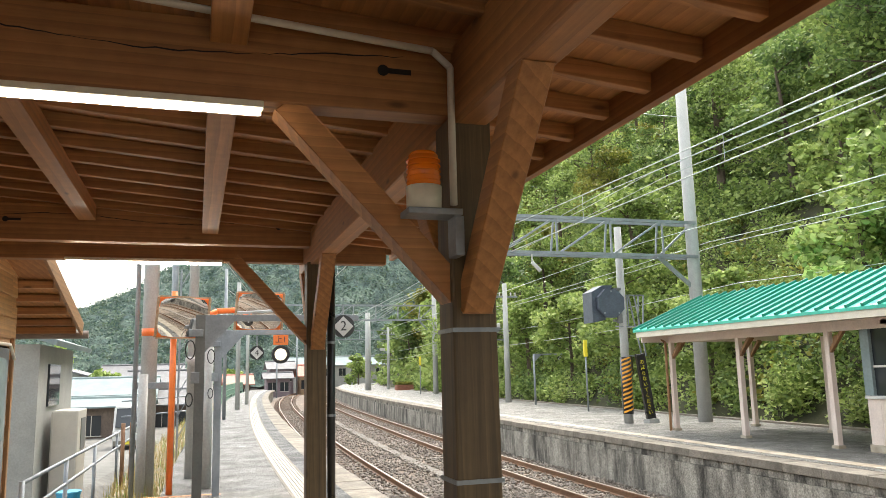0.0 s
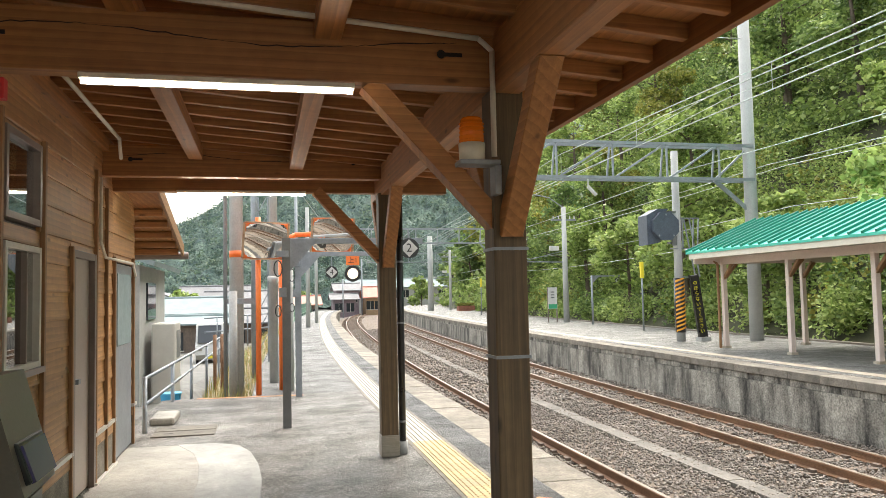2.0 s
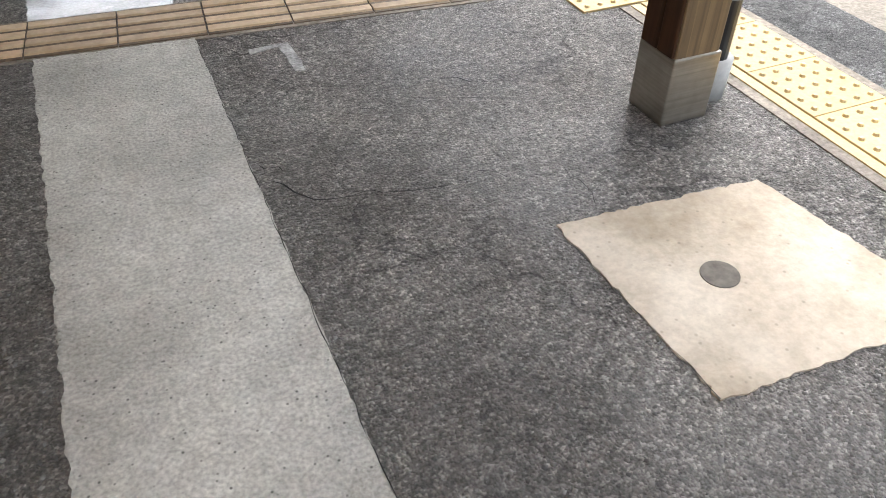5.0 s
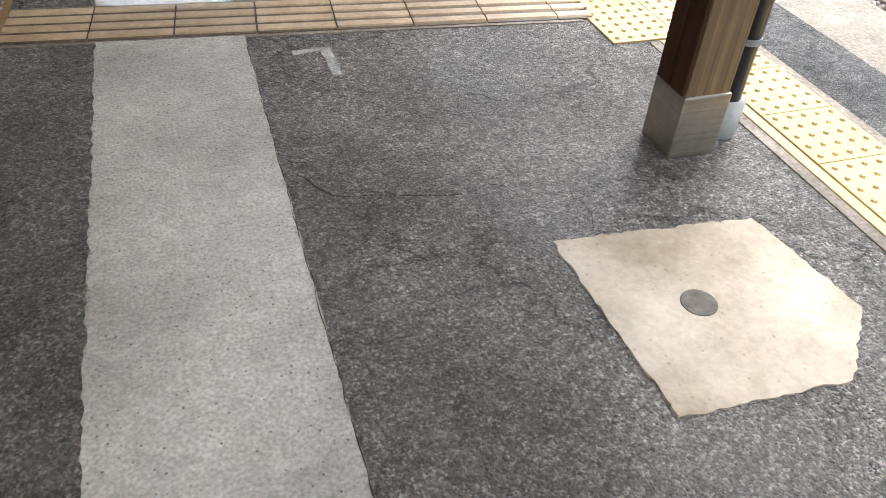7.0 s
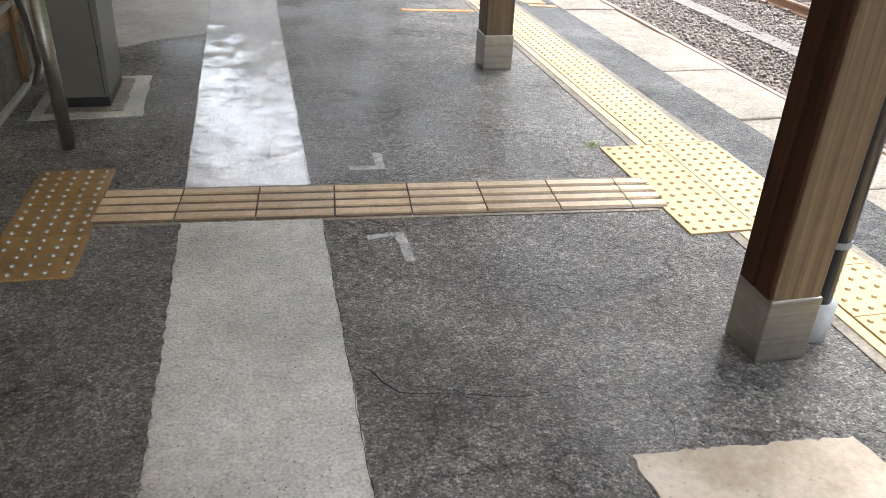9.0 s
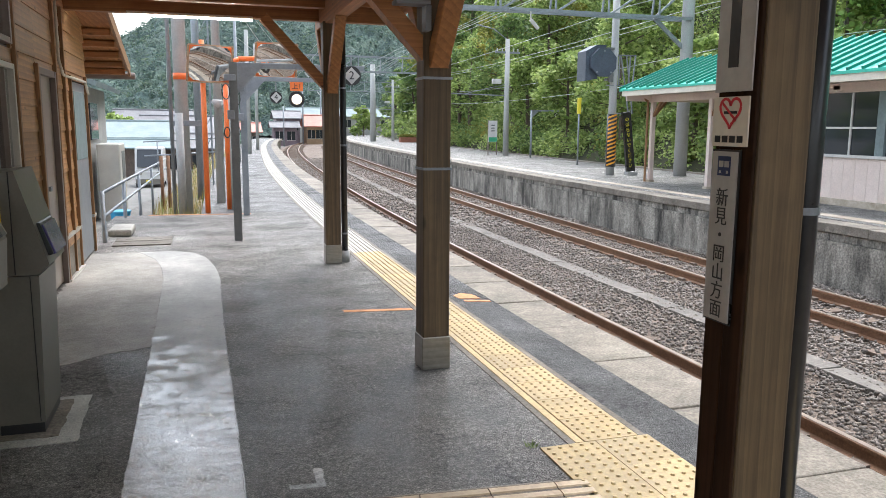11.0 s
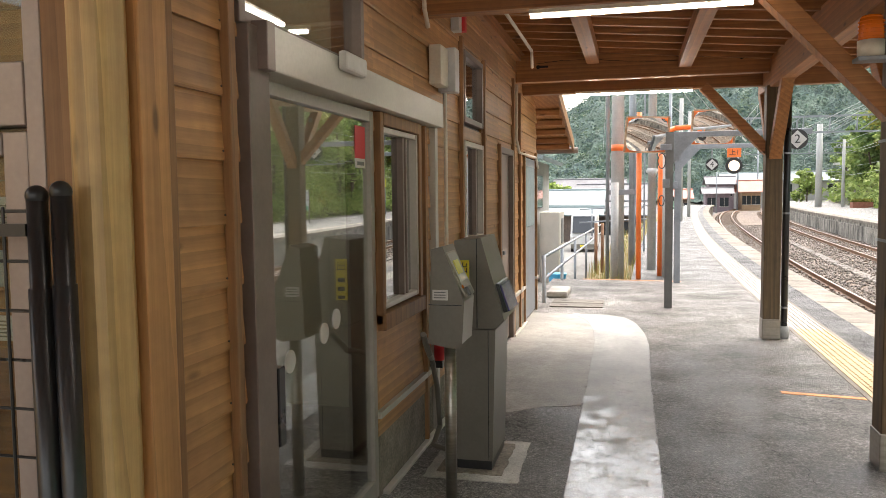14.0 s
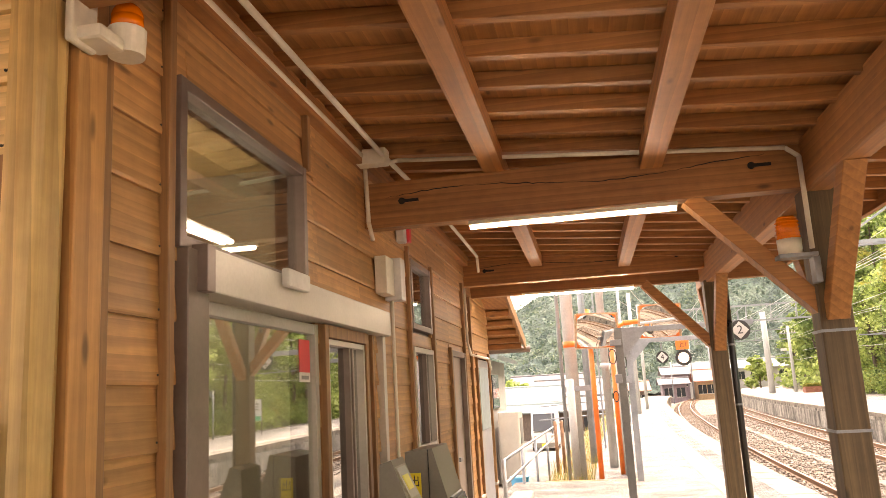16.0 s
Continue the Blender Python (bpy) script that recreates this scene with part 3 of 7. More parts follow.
def letters(name, text, size, m, mat, parent, line=1.0, align="CENTER"):
    """Flat lettering in the built-in font, laid at the pose m (x along the line, y up the letters)."""
    cu = bpy.data.curves.new(name, "FONT")
    cu.body, cu.size, cu.align_x, cu.align_y, cu.space_line, cu.extrude = text, size, align, "CENTER", line, 0.0006
    tmp = new(name + "_curve", cu)
    bpy.context.view_layer.update()
    me = bpy.data.meshes.new_from_object(tmp.evaluated_get(bpy.context.evaluated_depsgraph_get()))
    bpy.data.objects.remove(tmp)
    top = parent
    while top.parent:
        top = top.parent
    me.transform(Matrix.Translation(-BASE.get(top, Vector())) @ m)
    me.materials.clear()
    me.materials.append(mat)
    ob = new(name, me)
    ob.parent = parent
    return ob


# the line of tracks and platforms bends to the right in the distance
BEND_Y = np.array([-60.0, 8, 14, 20, 26, 34, 44, 59, 77, 95, 117, 140, 170, 220])
BEND_X = np.array([0.0, 0.02, 0.1, 0.28, 0.52, 0.98, 1.6, 2.7, 4.45, 6.8, 11.2, 17.5, 28.0, 50.0])


def bend(y):
    ys = np.array([y - 4, y - 2, y, y + 2, y + 4], dtype=float)
    return float(np.interp(ys, BEND_Y, BEND_X).mean())


def ribbon(bm, x0, x1, y0, y1, z0, z1, step=2.0):
    """A slab that follows the bend, from x0 to x1 across and y0 to y1 along."""
    n = max(1, int(math.ceil((y1 - y0) / step))) if y1 > 9 else 1
    rings = []
    for i in range(n + 1):
        y = y0 + (y1 - y0) * i / n
        o = bend(y)
        rings.append([bm.verts.new(c) for c in ((x0 + o, y, z0), (x1 + o, y, z0), (x1 + o, y, z1), (x0 + o, y, z1))])
    for a, b in zip(rings, rings[1:]):
        for i in range(4):
            bm.faces.new((a[i], a[(i + 1) % 4], b[(i + 1) % 4], b[i]))
    bm.faces.new(rings[0][::-1])
    bm.faces.new(rings[-1])
    bmesh.ops.recalc_face_normals(bm, faces=bm.faces[:])

# ---- ground, platforms and tracks ----
GX = [-1000, -400, -150, -60, -20, -8, -4.5, -3.2, -2.3, -1.7, 0, 6, 12, 18, 40, 150, 400, 1000]
GY = [-1000, -300, -80, -20, -5, 0, 8, 11, 14, 18, 24, 32, 42, 55, 75, 100, 140, 200, 300, 500, 1000]


def ground_z(x, y):
    """The yard beside the house lies a little under the platform and falls away towards the town."""
    o = bend(y) if y < 220 else 50.0
    low = min(1.0, max(0.0, (-1.7 + o * 0.6 - x) / 0.6))
    yard = float(np.interp(y, (5, 8, 14, 25, 40), (-1.28, -0.32, -0.5, -1.0, -1.85)))
    return -1.28 + low * (yard + 1.28)


bm = bmesh.new()
gv = [[bm.verts.new((x + (bend(y) * 0.6 if abs(x) < 20 and y < 220 else 0), y, ground_z(x + (bend(y) * 0.6 if abs(x) < 20 and y < 220 else 0), y))) for y in GY] for x in GX]
for a, b in zip(gv, gv[1:]):
    for j in range(len(GY) - 1):
        bm.faces.new((a[j], b[j], b[j + 1], a[j + 1]))
solid("ground", bm, EARTH, "grey-brown bare earth and yards round the station", "ground", kind="structure")

platform = thing("platform", (0, 0, 0), "asphalt station platform with a concrete edge beside the track", "platform", kind="structure")
bm = bmesh.new()
ribbon(bm, -6.5, 2.2, -14.0, -1.25, -1.28, 0.0)
part("surface", bm, ASPHALT, platform)
bm = bmesh.new()
ribbon(bm, -1.75, 2.2, -1.25, 11.05, -1.28, 0.0)
part("surface", bm, ASPHALT, platform)
bm = bmesh.new()
ribbon(bm, -0.35, 2.2, 11.05, 90, -1.28, 0.0)
part("surface", bm, ASPHALT_DRY, platform)
bm = bmesh.new()
ribbon(bm, 1.862, 2.199, -14, 90, -0.02, 0.0035)
part("edge_strip", bm, ASPHALT_EDGE, platform, "darker strip of newer asphalt beside the coping")
bm = bmesh.new()
ribbon(bm, 2.2, 2.5, -14, 90, -1.28, -0.155)
part("retaining_wall", bm, OLDWALL, platform, "stained concrete wall under the platform edge")

bm = bmesh.new()
ribbon(bm, 2.6, 10.1, -60, 170, -1.28, -1.12)
solid("track_bed", bm, BED, "brown-grey bed of crushed stone under the rails", "track bed", kind="structure")


RAIL = [(-0.062, -1.06), (0.062, -1.06), (0.062, -1.045), (0.012, -1.028), (0.010, -0.955), (0.034, -0.945), (0.034, -0.917), (0.027, -0.912),
        (-0.027, -0.912), (-0.034, -0.917), (-0.034, -0.945), (-0.010, -0.955), (-0.012, -1.028), (-0.062, -1.045)]


def rail_profile(bm, x, y0, y1, step=2.0):
    """A flat-bottomed rail along the bend."""
    rings, k = [], len(RAIL)
    n = int((y1 - y0) / step)
    for i in range(n + 1):
        y = y0 + (y1 - y0) * i / n
        o = bend(y)
        rings.append([bm.verts.new((x + o + dx, y, z)) for dx, z in RAIL])
    for a, b in zip(rings, rings[1:]):
        for i in range(k):
            bm.faces.new((a[i], a[(i + 1) % k], b[(i + 1) % k], b[i]))
    bmesh.ops.recalc_face_normals(bm, faces=bm.faces[:])


def rail_track(xc):
    t = thing("railway_track", (xc, 0, -1.12), "rusty steel rails on weathered wooden sleepers in ballast", "railway track", "tracks")
    for x in (xc - 0.55, xc + 0.55):
        bm = bmesh.new()
        rail_profile(bm, x, -60, 170)
        rail = part("rail", bm, RAILSTEEL, t)
        bm = bmesh.new()
        ribbon(bm, x - 0.027, x + 0.027, -60, 170, -0.912, -0.906)
        part("running_surface", bm, RAILTOP, rail, "worn bright strip on the rail head")
    bm = bmesh.new()
    box(bm, -1.0, 1.0, -0.1, 0.1, -0.055, 0.055, 0.008)
    for x in (-0.55, 0.55):
        box(bm, x - 0.15, x - 0.07, -0.07, 0.07, 0.055, 0.10)
        box(bm, x + 0.07, x + 0.15, -0.07, 0.07, 0.055, 0.10)
    me = bpy.data.meshes.new("sleeper")
    bm.to_mesh(me)
    bm.free()
    me.materials.append(SLEEPER)
    for i in range(170):
        y = -6 + 0.62 * i
        s = new("sleeper", me)
        s.parent = t
        s.location = (bend(y), y, 0.005)
        s.rotation_euler = (0, 0, -math.atan((bend(y + 1) - bend(y - 1)) / 2))
    return t


rail_track(4.12)
rail_track(8.25)

# ballast stones
rng = np.random.default_rng(5)
unit = np.array([(1, 0, 0), (-1, 0, 0), (0, 1, 0), (0, -1, 0), (0, 0, 1), (0, 0, -1)], dtype=float)
octa = np.array([(0, 2, 4), (2, 1, 4), (1, 3, 4), (3, 0, 4), (2, 0, 5), (1, 2, 5), (3, 1, 5), (0, 3, 5)])


def stones(n, x0, x1, y0, y1, z, size, far=False):
    ys = y0 + (y1 - y0) * rng.random(n) ** (1.6 if far else 1.0)
    xs = x0 + (x1 - x0) * rng.random(n)
    off = np.interp(ys, BEND_Y, BEND_X)
    rad = size * (0.6 + 0.8 * rng.random((n, 1, 1)))
    v = unit[None] * rad * (0.6 + 0.7 * rng.random((n, 6, 1)))
    ax = rng.random(n) * 6.28
    c, s = np.cos(ax)[:, None], np.sin(ax)[:, None]
    tilt = (rng.random((n, 1)) - 0.5) * 1.6
    x, y, zz = v[..., 0], v[..., 1], v[..., 2]
    y2, z2 = y * np.cos(tilt) - zz * np.sin(tilt), y * np.sin(tilt) + zz * np.cos(tilt)
    v = np.stack((x * c - y2 * s, x * s + y2 * c, z2 * 0.75), -1)
    v += np.stack((xs + off, ys, z + 0.035 * rng.random(n)), -1)[:, None]
    f = octa[None] + 6 * np.arange(n)[:, None, None]
    return v.reshape(-1, 3), f.reshape(-1, 3)


va, fa = stones(42000, 2.75, 10.0, 1.0, 16.0, -1.085, 0.027)
vb, fb = stones(14000, 2.8, 10.0, 16.0, 60.0, -1.08, 0.05, True)
cloud("ballast", np.concatenate((va, vb)), np.concatenate((fa, fb + len(va))), BALLAST, "crushed grey-brown ballast stones between the rails", "ballast")

trough = thing("cable_trough", (6.28, 0, -1.12), "long line of dull concrete trough covers lying between the tracks", "cable trough")
bm = bmesh.new()
box(bm, -0.15, 0.15, -0.49, 0.49, 0.0, 0.075, 0.008)
me_tr = bpy.data.meshes.new("cover")
bm.to_mesh(me_tr)
bm.free()
me_tr.materials.append(TROUGH)
for i in range(62):
    y = -8.0 + i
    o = new("cover", me_tr)
    o.parent = trough
    o.location = (bend(y) + 0.01 * math.sin(i * 2.3), y, 0.004 * math.sin(i * 1.7))
    o.rotation_euler = (0.006 * math.sin(i * 3.1), 0.01 * math.sin(i * 1.3), -math.atan((bend(y + 1) - bend(y - 1)) / 2))

# far platform
platform2 = thing("opposite_platform", (9.6, 0, 0), "long asphalt island platform with a stained concrete side wall", "platform", kind="structure")
bm = bmesh.new()
ribbon(bm, 10.2, 15.6, -40, 150, -1.28, 0.0)
part("surface", bm, ASPHALT_PALE, platform2)
bm = bmesh.new()
ribbon(bm, 9.72, 10.2, -40, 150, -1.28, -0.30)
part("retaining_wall", bm, OLDWALL, platform2, "concrete wall streaked with black stains")
bm = bmesh.new()
ribbon(bm, 15.6, 15.85, -40, 150, -1.28, 0.05)
part("rear_kerb", bm, COPING, platform2)
bm = bmesh.new()
ribbon(bm, 10.45, 10.75, -40, 110, 0.0, 0.006)
part("tactile_strip", bm, PATCH, platform2, "worn yellow tactile strip")
# ---- scenery behind the far platform ----


def leaves(n, centres, spread, size, squash=0.6):
    """n small leaf quads round the centres, each a little bent card of foliage."""
    k = rng.integers(0, len(centres), n)
    d = rng.normal(size=(n, 3))
    d /= np.linalg.norm(d, axis=1)[:, None]
    d *= (0.55 + 0.45 * rng.random((n, 1))) * spread[k][:, None]
    d[:, 2] *= squash
    p = centres[k] + d
    a = rng.normal(size=(n, 3))
    a[:, 2] *= 0.6
    a /= np.linalg.norm(a, axis=1)[:, None]
    b = np.cross(a, rng.normal(size=(n, 3)))
    b /= np.linalg.norm(b, axis=1)[:, None]
    s = size * (0.5 + rng.random((n, 1)))
    a, b = a * s, b * s * 0.55
    v = np.stack((p - a, p + b - 0.1 * a, p + a, p - b - 0.1 * a), 1)
    return v.reshape(-1, 3), (np.arange(n)[:, None] * 4 + np.arange(4)[None])


def hill_z(x, y):
    e = x - 16.4 - bend(y)
    z = 0.95 * max(0.0, e) + 0.06 * max(0.0, e) ** 1.2
    return min(z, 46 + 0.1 * e) + (noise.noise(Vector((x * 0.12, y * 0.12, 0))) * 1.4 if e > 1 else 0)


bm = bmesh.new()
nx, ny = 34, 110
grid = []
for j in range(ny):
    y = -40 + 2.4 * j
    row = []
    for i in range(nx):
        x = 15.9 + bend(y) + 0.25 * i + 0.05 * i * i
        row.append(bm.verts.new((x, y, hill_z(x, y) - 0.25)))
    grid.append(row)
for a, b in zip(grid, grid[1:]):
    for i in range(nx - 1):
        bm.faces.new((a[i], a[i + 1], b[i + 1], b[i]))
solid("hillside", bm, SHADESOIL, "steep earth bank rising behind the opposite platform", "hillside", kind="structure", smooth=True)


def wood_cover(name, count, y0, y1, e0, e1, radius, per, size, mat, label):
    cs, rs = [], []
    for i in range(count):
        y = y0 + (y1 - y0) * rng.random()
        e = e0 + (e1 - e0) * rng.random() ** 1.3
        x = 16.4 + bend(y) + e
        r = radius * (0.5 + rng.random())
        cs.append((x, y, hill_z(x, y) + r * 0.45 * rng.random()))
        rs.append(r)
    v, f = leaves(count * per, np.array(cs), np.array(rs), size, 0.8)
    return cloud(name, v, f, mat, label, "undergrowth")


wood_cover("undergrowth", 1100, 2, 75, 0.2, 9, 0.75, 190, 0.075, LEAF, "tangled green shrubs and creepers covering the bank")
wood_cover("undergrowth", 560, 2, 75, 0.4, 12, 0.9, 150, 0.085, LEAFDARK, "dark green shrubs on the shaded bank")
wood_cover("undergrowth", 120, 5, 70, 0.5, 10, 0.8, 110, 0.115, LEAFGOLD, "yellowing autumn shrubs among the green")
wood_cover("undergrowth", 420, 60, 200, 0.3, 14, 1.6, 60, 0.3, LEAF, "distant green shrubs along the line")
wood_cover("undergrowth", 700, -10, 80, 8, 24, 1.6, 120, 0.15, LEAF, "leafy woodland cover on the upper slope")
wood_cover("undergrowth", 900, -30, 90, 12, 40, 2.4, 90, 0.24, LEAFDARK, "dense woodland cover high on the slope")


def tree(x, y, z, height, spread, mat, label, per=3200, size=0.16):
    t = thing("tree", (x, y, z), label, "tree", "trees on the slope")
    r = random.Random(int(x * 31 + y * 17))
    bm = bmesh.new()
    lean = Vector((r.uniform(-0.6, 0.2), r.uniform(-0.4, 0.4), 0))
    top = Vector((x, y, z + height * 0.85)) + lean
    midp = Vector((x, y, z + height * 0.4)) + lean * 0.3
    rod(bm, (x, y, z - 0.4), midp, height * 0.022, height * 0.015, 8)
    rod(bm, midp, top, height * 0.015, height * 0.004, 8)
    tips = []
    for i in range(14):
        k = 0.25 + 0.7 * i / 13
        p = midp.lerp(top, max(0, (k - 0.4) / 0.6)) if k > 0.4 else Vector((x, y, z)).lerp(midp, k / 0.4)
        a = r.uniform(0, 6.28)
        ln = spread * (1.05 - 0.75 * abs(k - 0.45)) * r.uniform(0.55, 1.0)
        q = p + Vector((math.cos(a) * ln, math.sin(a) * ln, ln * r.uniform(0.1, 0.5)))
        rod(bm, p, q, height * 0.006, height * 0.002, 5)
        tips += [p.lerp(q, 0.6), q]
    tips.append(top)
    part("trunk", bm, BARK, t, "grey-brown trunk and limbs")
    cs = np.array([tuple(p) for p in tips])
    rs = np.array([spread * r.uniform(0.22, 0.48) for p in tips])
    v, f = leaves(per, cs, rs, size, 0.7)
    v = v - np.array((x, y, z))
    cloud("crown", v, f, mat, "", "", parent=t)
    return t


tr = random.Random(11)
kinds = ((LEAF, "broad-leaved tree with fresh green foliage"), (LEAF, "tall green tree leaning over the bank"), (LEAFDARK, "dark green evergreen tree on the slope"),
         (LEAFGOLD, "tree with yellowing autumn leaves"))
for i in range(95):
    y = 3 + 110 * (i / 95) + tr.uniform(-2, 2)
    e = tr.choice((1.5, 3.5, 6, 9, 13, 18)) + tr.uniform(-1, 1)
    x = 16.4 + bend(y) + e
    mat, lab = kinds[tr.choice((0, 0, 1, 2, 2, 3 if y > 40 else 0))]
    hgt = tr.uniform(4.5, 8.5) if e < 8 else tr.uniform(7, 11)
    tree(x, y, hill_z(x, y) - 0.3, hgt, hgt * 0.30, mat, lab, 4300 if y < 60 else 1900, 0.115 if y < 60 else 0.22)

# wooded mountains closing the valley, their cover a close skin of rounded crowns
def mountain_z(x, y):
    d = min(1.0, max(0.0, (y - 205) / 190))
    ridge = 34 + 0.42 * (x + 34) if x < -34 else 34 + 0.62 * (x + 34)
    ridge = max(10.0, min(ridge, 84.0 + 0.1 * x))
    ridge += 4 * noise.noise(Vector((x * 0.02, 3, 0))) + 3 * noise.noise(Vector((x * 0.07, 7, 0)))
    return -1.5 + ridge * math.sin(min(1.0, d * 1.15) * math.pi / 2) + 3 * noise.noise(Vector((x * 0.05, y * 0.05, 1)))


def mountain_skin(name, xs, ys, crown, mat, label):
    bm, rows_m = bmesh.new(), []
    for y in ys:
        row = []
        for x in xs:
            k = crown * (1.0 + 0.5 * noise.noise(Vector((x * 0.03, y * 0.03, 4))))
            d = noise.voronoi(Vector((x / k, y / k * 0.8, 0.5)))[0][0] if crown else 0
            row.append(bm.verts.new((x, y, mountain_z(x, y) + (3.4 * math.sqrt(max(0.0, 1 - 1.7 * d)) + 0.8 * noise.noise(Vector((x * 0.6, y * 0.6, 2))) if crown else -2))))
        rows_m.append(row)
    for a, b in zip(rows_m, rows_m[1:]):
        for i in range(len(xs) - 1):
            bm.faces.new((a[i], a[i + 1], b[i + 1], b[i]))
    return solid(name, bm, mat, label, "mountain", kind="structure", smooth=True)


# blue-green base colour carries the haze over the far woods
MOUNTAIN = material("hazed_mountain_wood", (0.03, 0.06, 0.06), (0.095, 0.138, 0.10), 0.95, (0.16, 0.16, 0.16), 1.2, 0.8, mottle=0.42, dist=1.2)
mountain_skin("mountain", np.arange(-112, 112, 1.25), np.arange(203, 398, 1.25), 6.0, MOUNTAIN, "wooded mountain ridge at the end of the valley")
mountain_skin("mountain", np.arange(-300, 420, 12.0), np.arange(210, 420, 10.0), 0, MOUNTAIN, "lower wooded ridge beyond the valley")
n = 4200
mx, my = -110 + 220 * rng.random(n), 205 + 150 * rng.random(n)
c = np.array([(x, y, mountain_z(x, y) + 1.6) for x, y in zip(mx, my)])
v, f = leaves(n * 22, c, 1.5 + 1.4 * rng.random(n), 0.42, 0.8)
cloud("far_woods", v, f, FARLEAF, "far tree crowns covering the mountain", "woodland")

rg0 = random.Random(8)
# ---- station house ----
WX = -1.55
house = thing("wall_east", (WX, 0, 0), "station house wall clad in brown-stained horizontal boards", "wall", kind="structure")
SOLIDS = [(-1.30, -0.66, 0.0, 3.9), (-0.66, 0.62, 2.75, 3.9), (0.47, 0.62, 2.0, 2.75), (0.62, 0.68, 0.0, 3.9), (0.68, 1.42, 0.0, 0.93), (0.68, 1.42, 1.96, 3.9),
          (1.42, 2.72, 0.0, 3.9), (2.72, 3.50, 0.0, 1.18), (2.72, 3.50, 1.99, 2.11), (2.72, 3.50, 2.68, 3.9), (3.50, 4.40, 0.0, 3.9), (4.40, 5.20, 2.02, 3.9),
          (5.20, 6.15, 0.0, 3.9), (6.15, 7.20, 2.02, 3.9), (7.20, 7.40, 0.0, 3.9)]
for y0, y1, z0, z1 in SOLIDS:
    cube_part("wall_section", (WX - 0.14, WX - 0.015, y0, y1, z0, z1), TIMBERDARK, house, bevel=0)
bm = bmesh.new()
for y0, y1, z0, z1 in SOLIDS:
    if z0 == 0.0:
        box(bm, WX - 0.02, WX + 0.012, y0, y1, 0.0, 0.325)
part("plinth", bm, COPING, house, "grey rendered plinth")
bm = bmesh.new()
for y0, y1, z0, z1 in SOLIDS:
    if z0 == 0.0:
        box(bm, WX - 0.01, WX + 0.035, y0, y1, 0.42, 0.455)
part("drip_rail", bm, ALUMINIUM, house, "pale metal drip rail")
bm = bmesh.new()
for y0, y1, z0, z1 in SOLIDS:
    if z0 == 0.0:
        box(bm, WX - 0.015, WX + 0.018, y0, y1, 0.325, 0.42)
part("base_board", bm, SIDING, house)
for y0, y1, z0, z1 in SOLIDS:
    if z0 == 0.0 and y1 - y0 > 0.3 and y0 > 0.6:
        cube_part("floor_trim", (WX + 0.0125, WX + 0.05, y0, y1, -0.01, 0.022), ALUMINIUM, house, "narrow pale metal strip along the floor", 0.006)
boards = {}
for y0, y1, z0, z1 in SOLIDS:
    z = max(z0, 0.455)
    while z < z1 - 0.02:
        h = min(0.455 + 0.205 * (math.floor((z - 0.455) / 0.205 + 0.02) + 1), z1) - z
        key = (round(y1 - y0, 3), round(h, 3))
        if key not in boards:
            bm = bmesh.new()
            prism(bm, [(0.0, 0.0), (0.022, 0.0), (0.024, 0.012), (0.008, h), (0.0, h)], "y", 0, key[0])
            for v in bm.verts:
                v.co = Vector((v.co.x, v.co.y, v.co.z))
            me = bpy.data.meshes.new("board")
            bm.to_mesh(me)
            bm.free()
            me.materials.append(SIDING)
            boards[key] = me
        b = new("board", boards[key])
        b.parent = house
        b.location = (-0.015, y0, z)
        z += h
for y, z0, z1 in ((-1.15, 0.0, 3.6), (-0.80, 0.43, 3.5), (0.50, 2.75, 3.3), (1.56, 0.0, 1.99), (2.66, 1.2, 2.75), (3.56, 0.43, 2.72), (4.36, 0.0, 2.05), (5.24, 0.0, 2.8), (5.72, 0.0, 2.7), (6.10, 0.0, 2.06), (7.24, 0.0, 2.1)):
    cube_part("batten", (WX + 0.0, WX + 0.035, y - 0.022, y + 0.022, z0, z1), TRIM["z"], house)
cube_part("corner_post", (WX - 0.02, WX + 0.045, -1.30, -1.175, 0, 3.6), CORNER, house, "orange-brown corner post")
bm = bmesh.new()
box(bm, WX - 0.075, WX + 0.03, -1.44, -1.302, 0.0, 3.6, 0.035)
part("corner_post", bm, POST_PALE, house, "rounded pale yellow timber post")


def framed_pane(name, y0, y1, z0, z1, fr, mat, label, rails=(), x=WX, glass=GLASS):
    w = thing(name, (x, y0, z0), label, "window", kind="structure")
    bm = bmesh.new()
    box(bm, x - 0.05, x + 0.03, y0, y0 + fr, z0, z1, 0.003)
    box(bm, x - 0.05, x + 0.03, y1 - fr, y1, z0, z1, 0.003)
    box(bm, x - 0.05, x + 0.028, y0 + fr, y1 - fr, z0, z0 + fr, 0.003)
    box(bm, x - 0.05, x + 0.028, y0 + fr, y1 - fr, z1 - fr, z1, 0.003)
    part("window_frame", bm, mat, w)
    for r in rails:
        cube_part("glazing_bar", (x - 0.04, x + 0.02, r - 0.014, r + 0.014, z0 + fr, z1 - fr), BRONZE, w)
    bm = bmesh.new()
    box(bm, x - 0.02, x - 0.014, y0 + fr * 0.9, y1 - fr * 0.9, z0 + fr * 0.9, z1 - fr * 0.9)
    p = part("pane", bm, glass, w)
    p.visible_shadow = False
    return w


framed_pane("window_1", -0.74, 0.47, 2.14, 2.75, 0.045, BRONZE, "clear transom window in a dark bronze frame above the door")
w2 = framed_pane("window_2", 0.72, 1.38, 0.97, 1.92, 0.03, ALUMINIUM, "sliding window in a wooden surround beside the door", (1.12, 1.18), glass=DIMROOMGLASS)
bm = bmesh.new()
box(bm, WX - 0.02, WX + 0.04, 0.66, 0.715, 0.90, 1.99, 0.004)
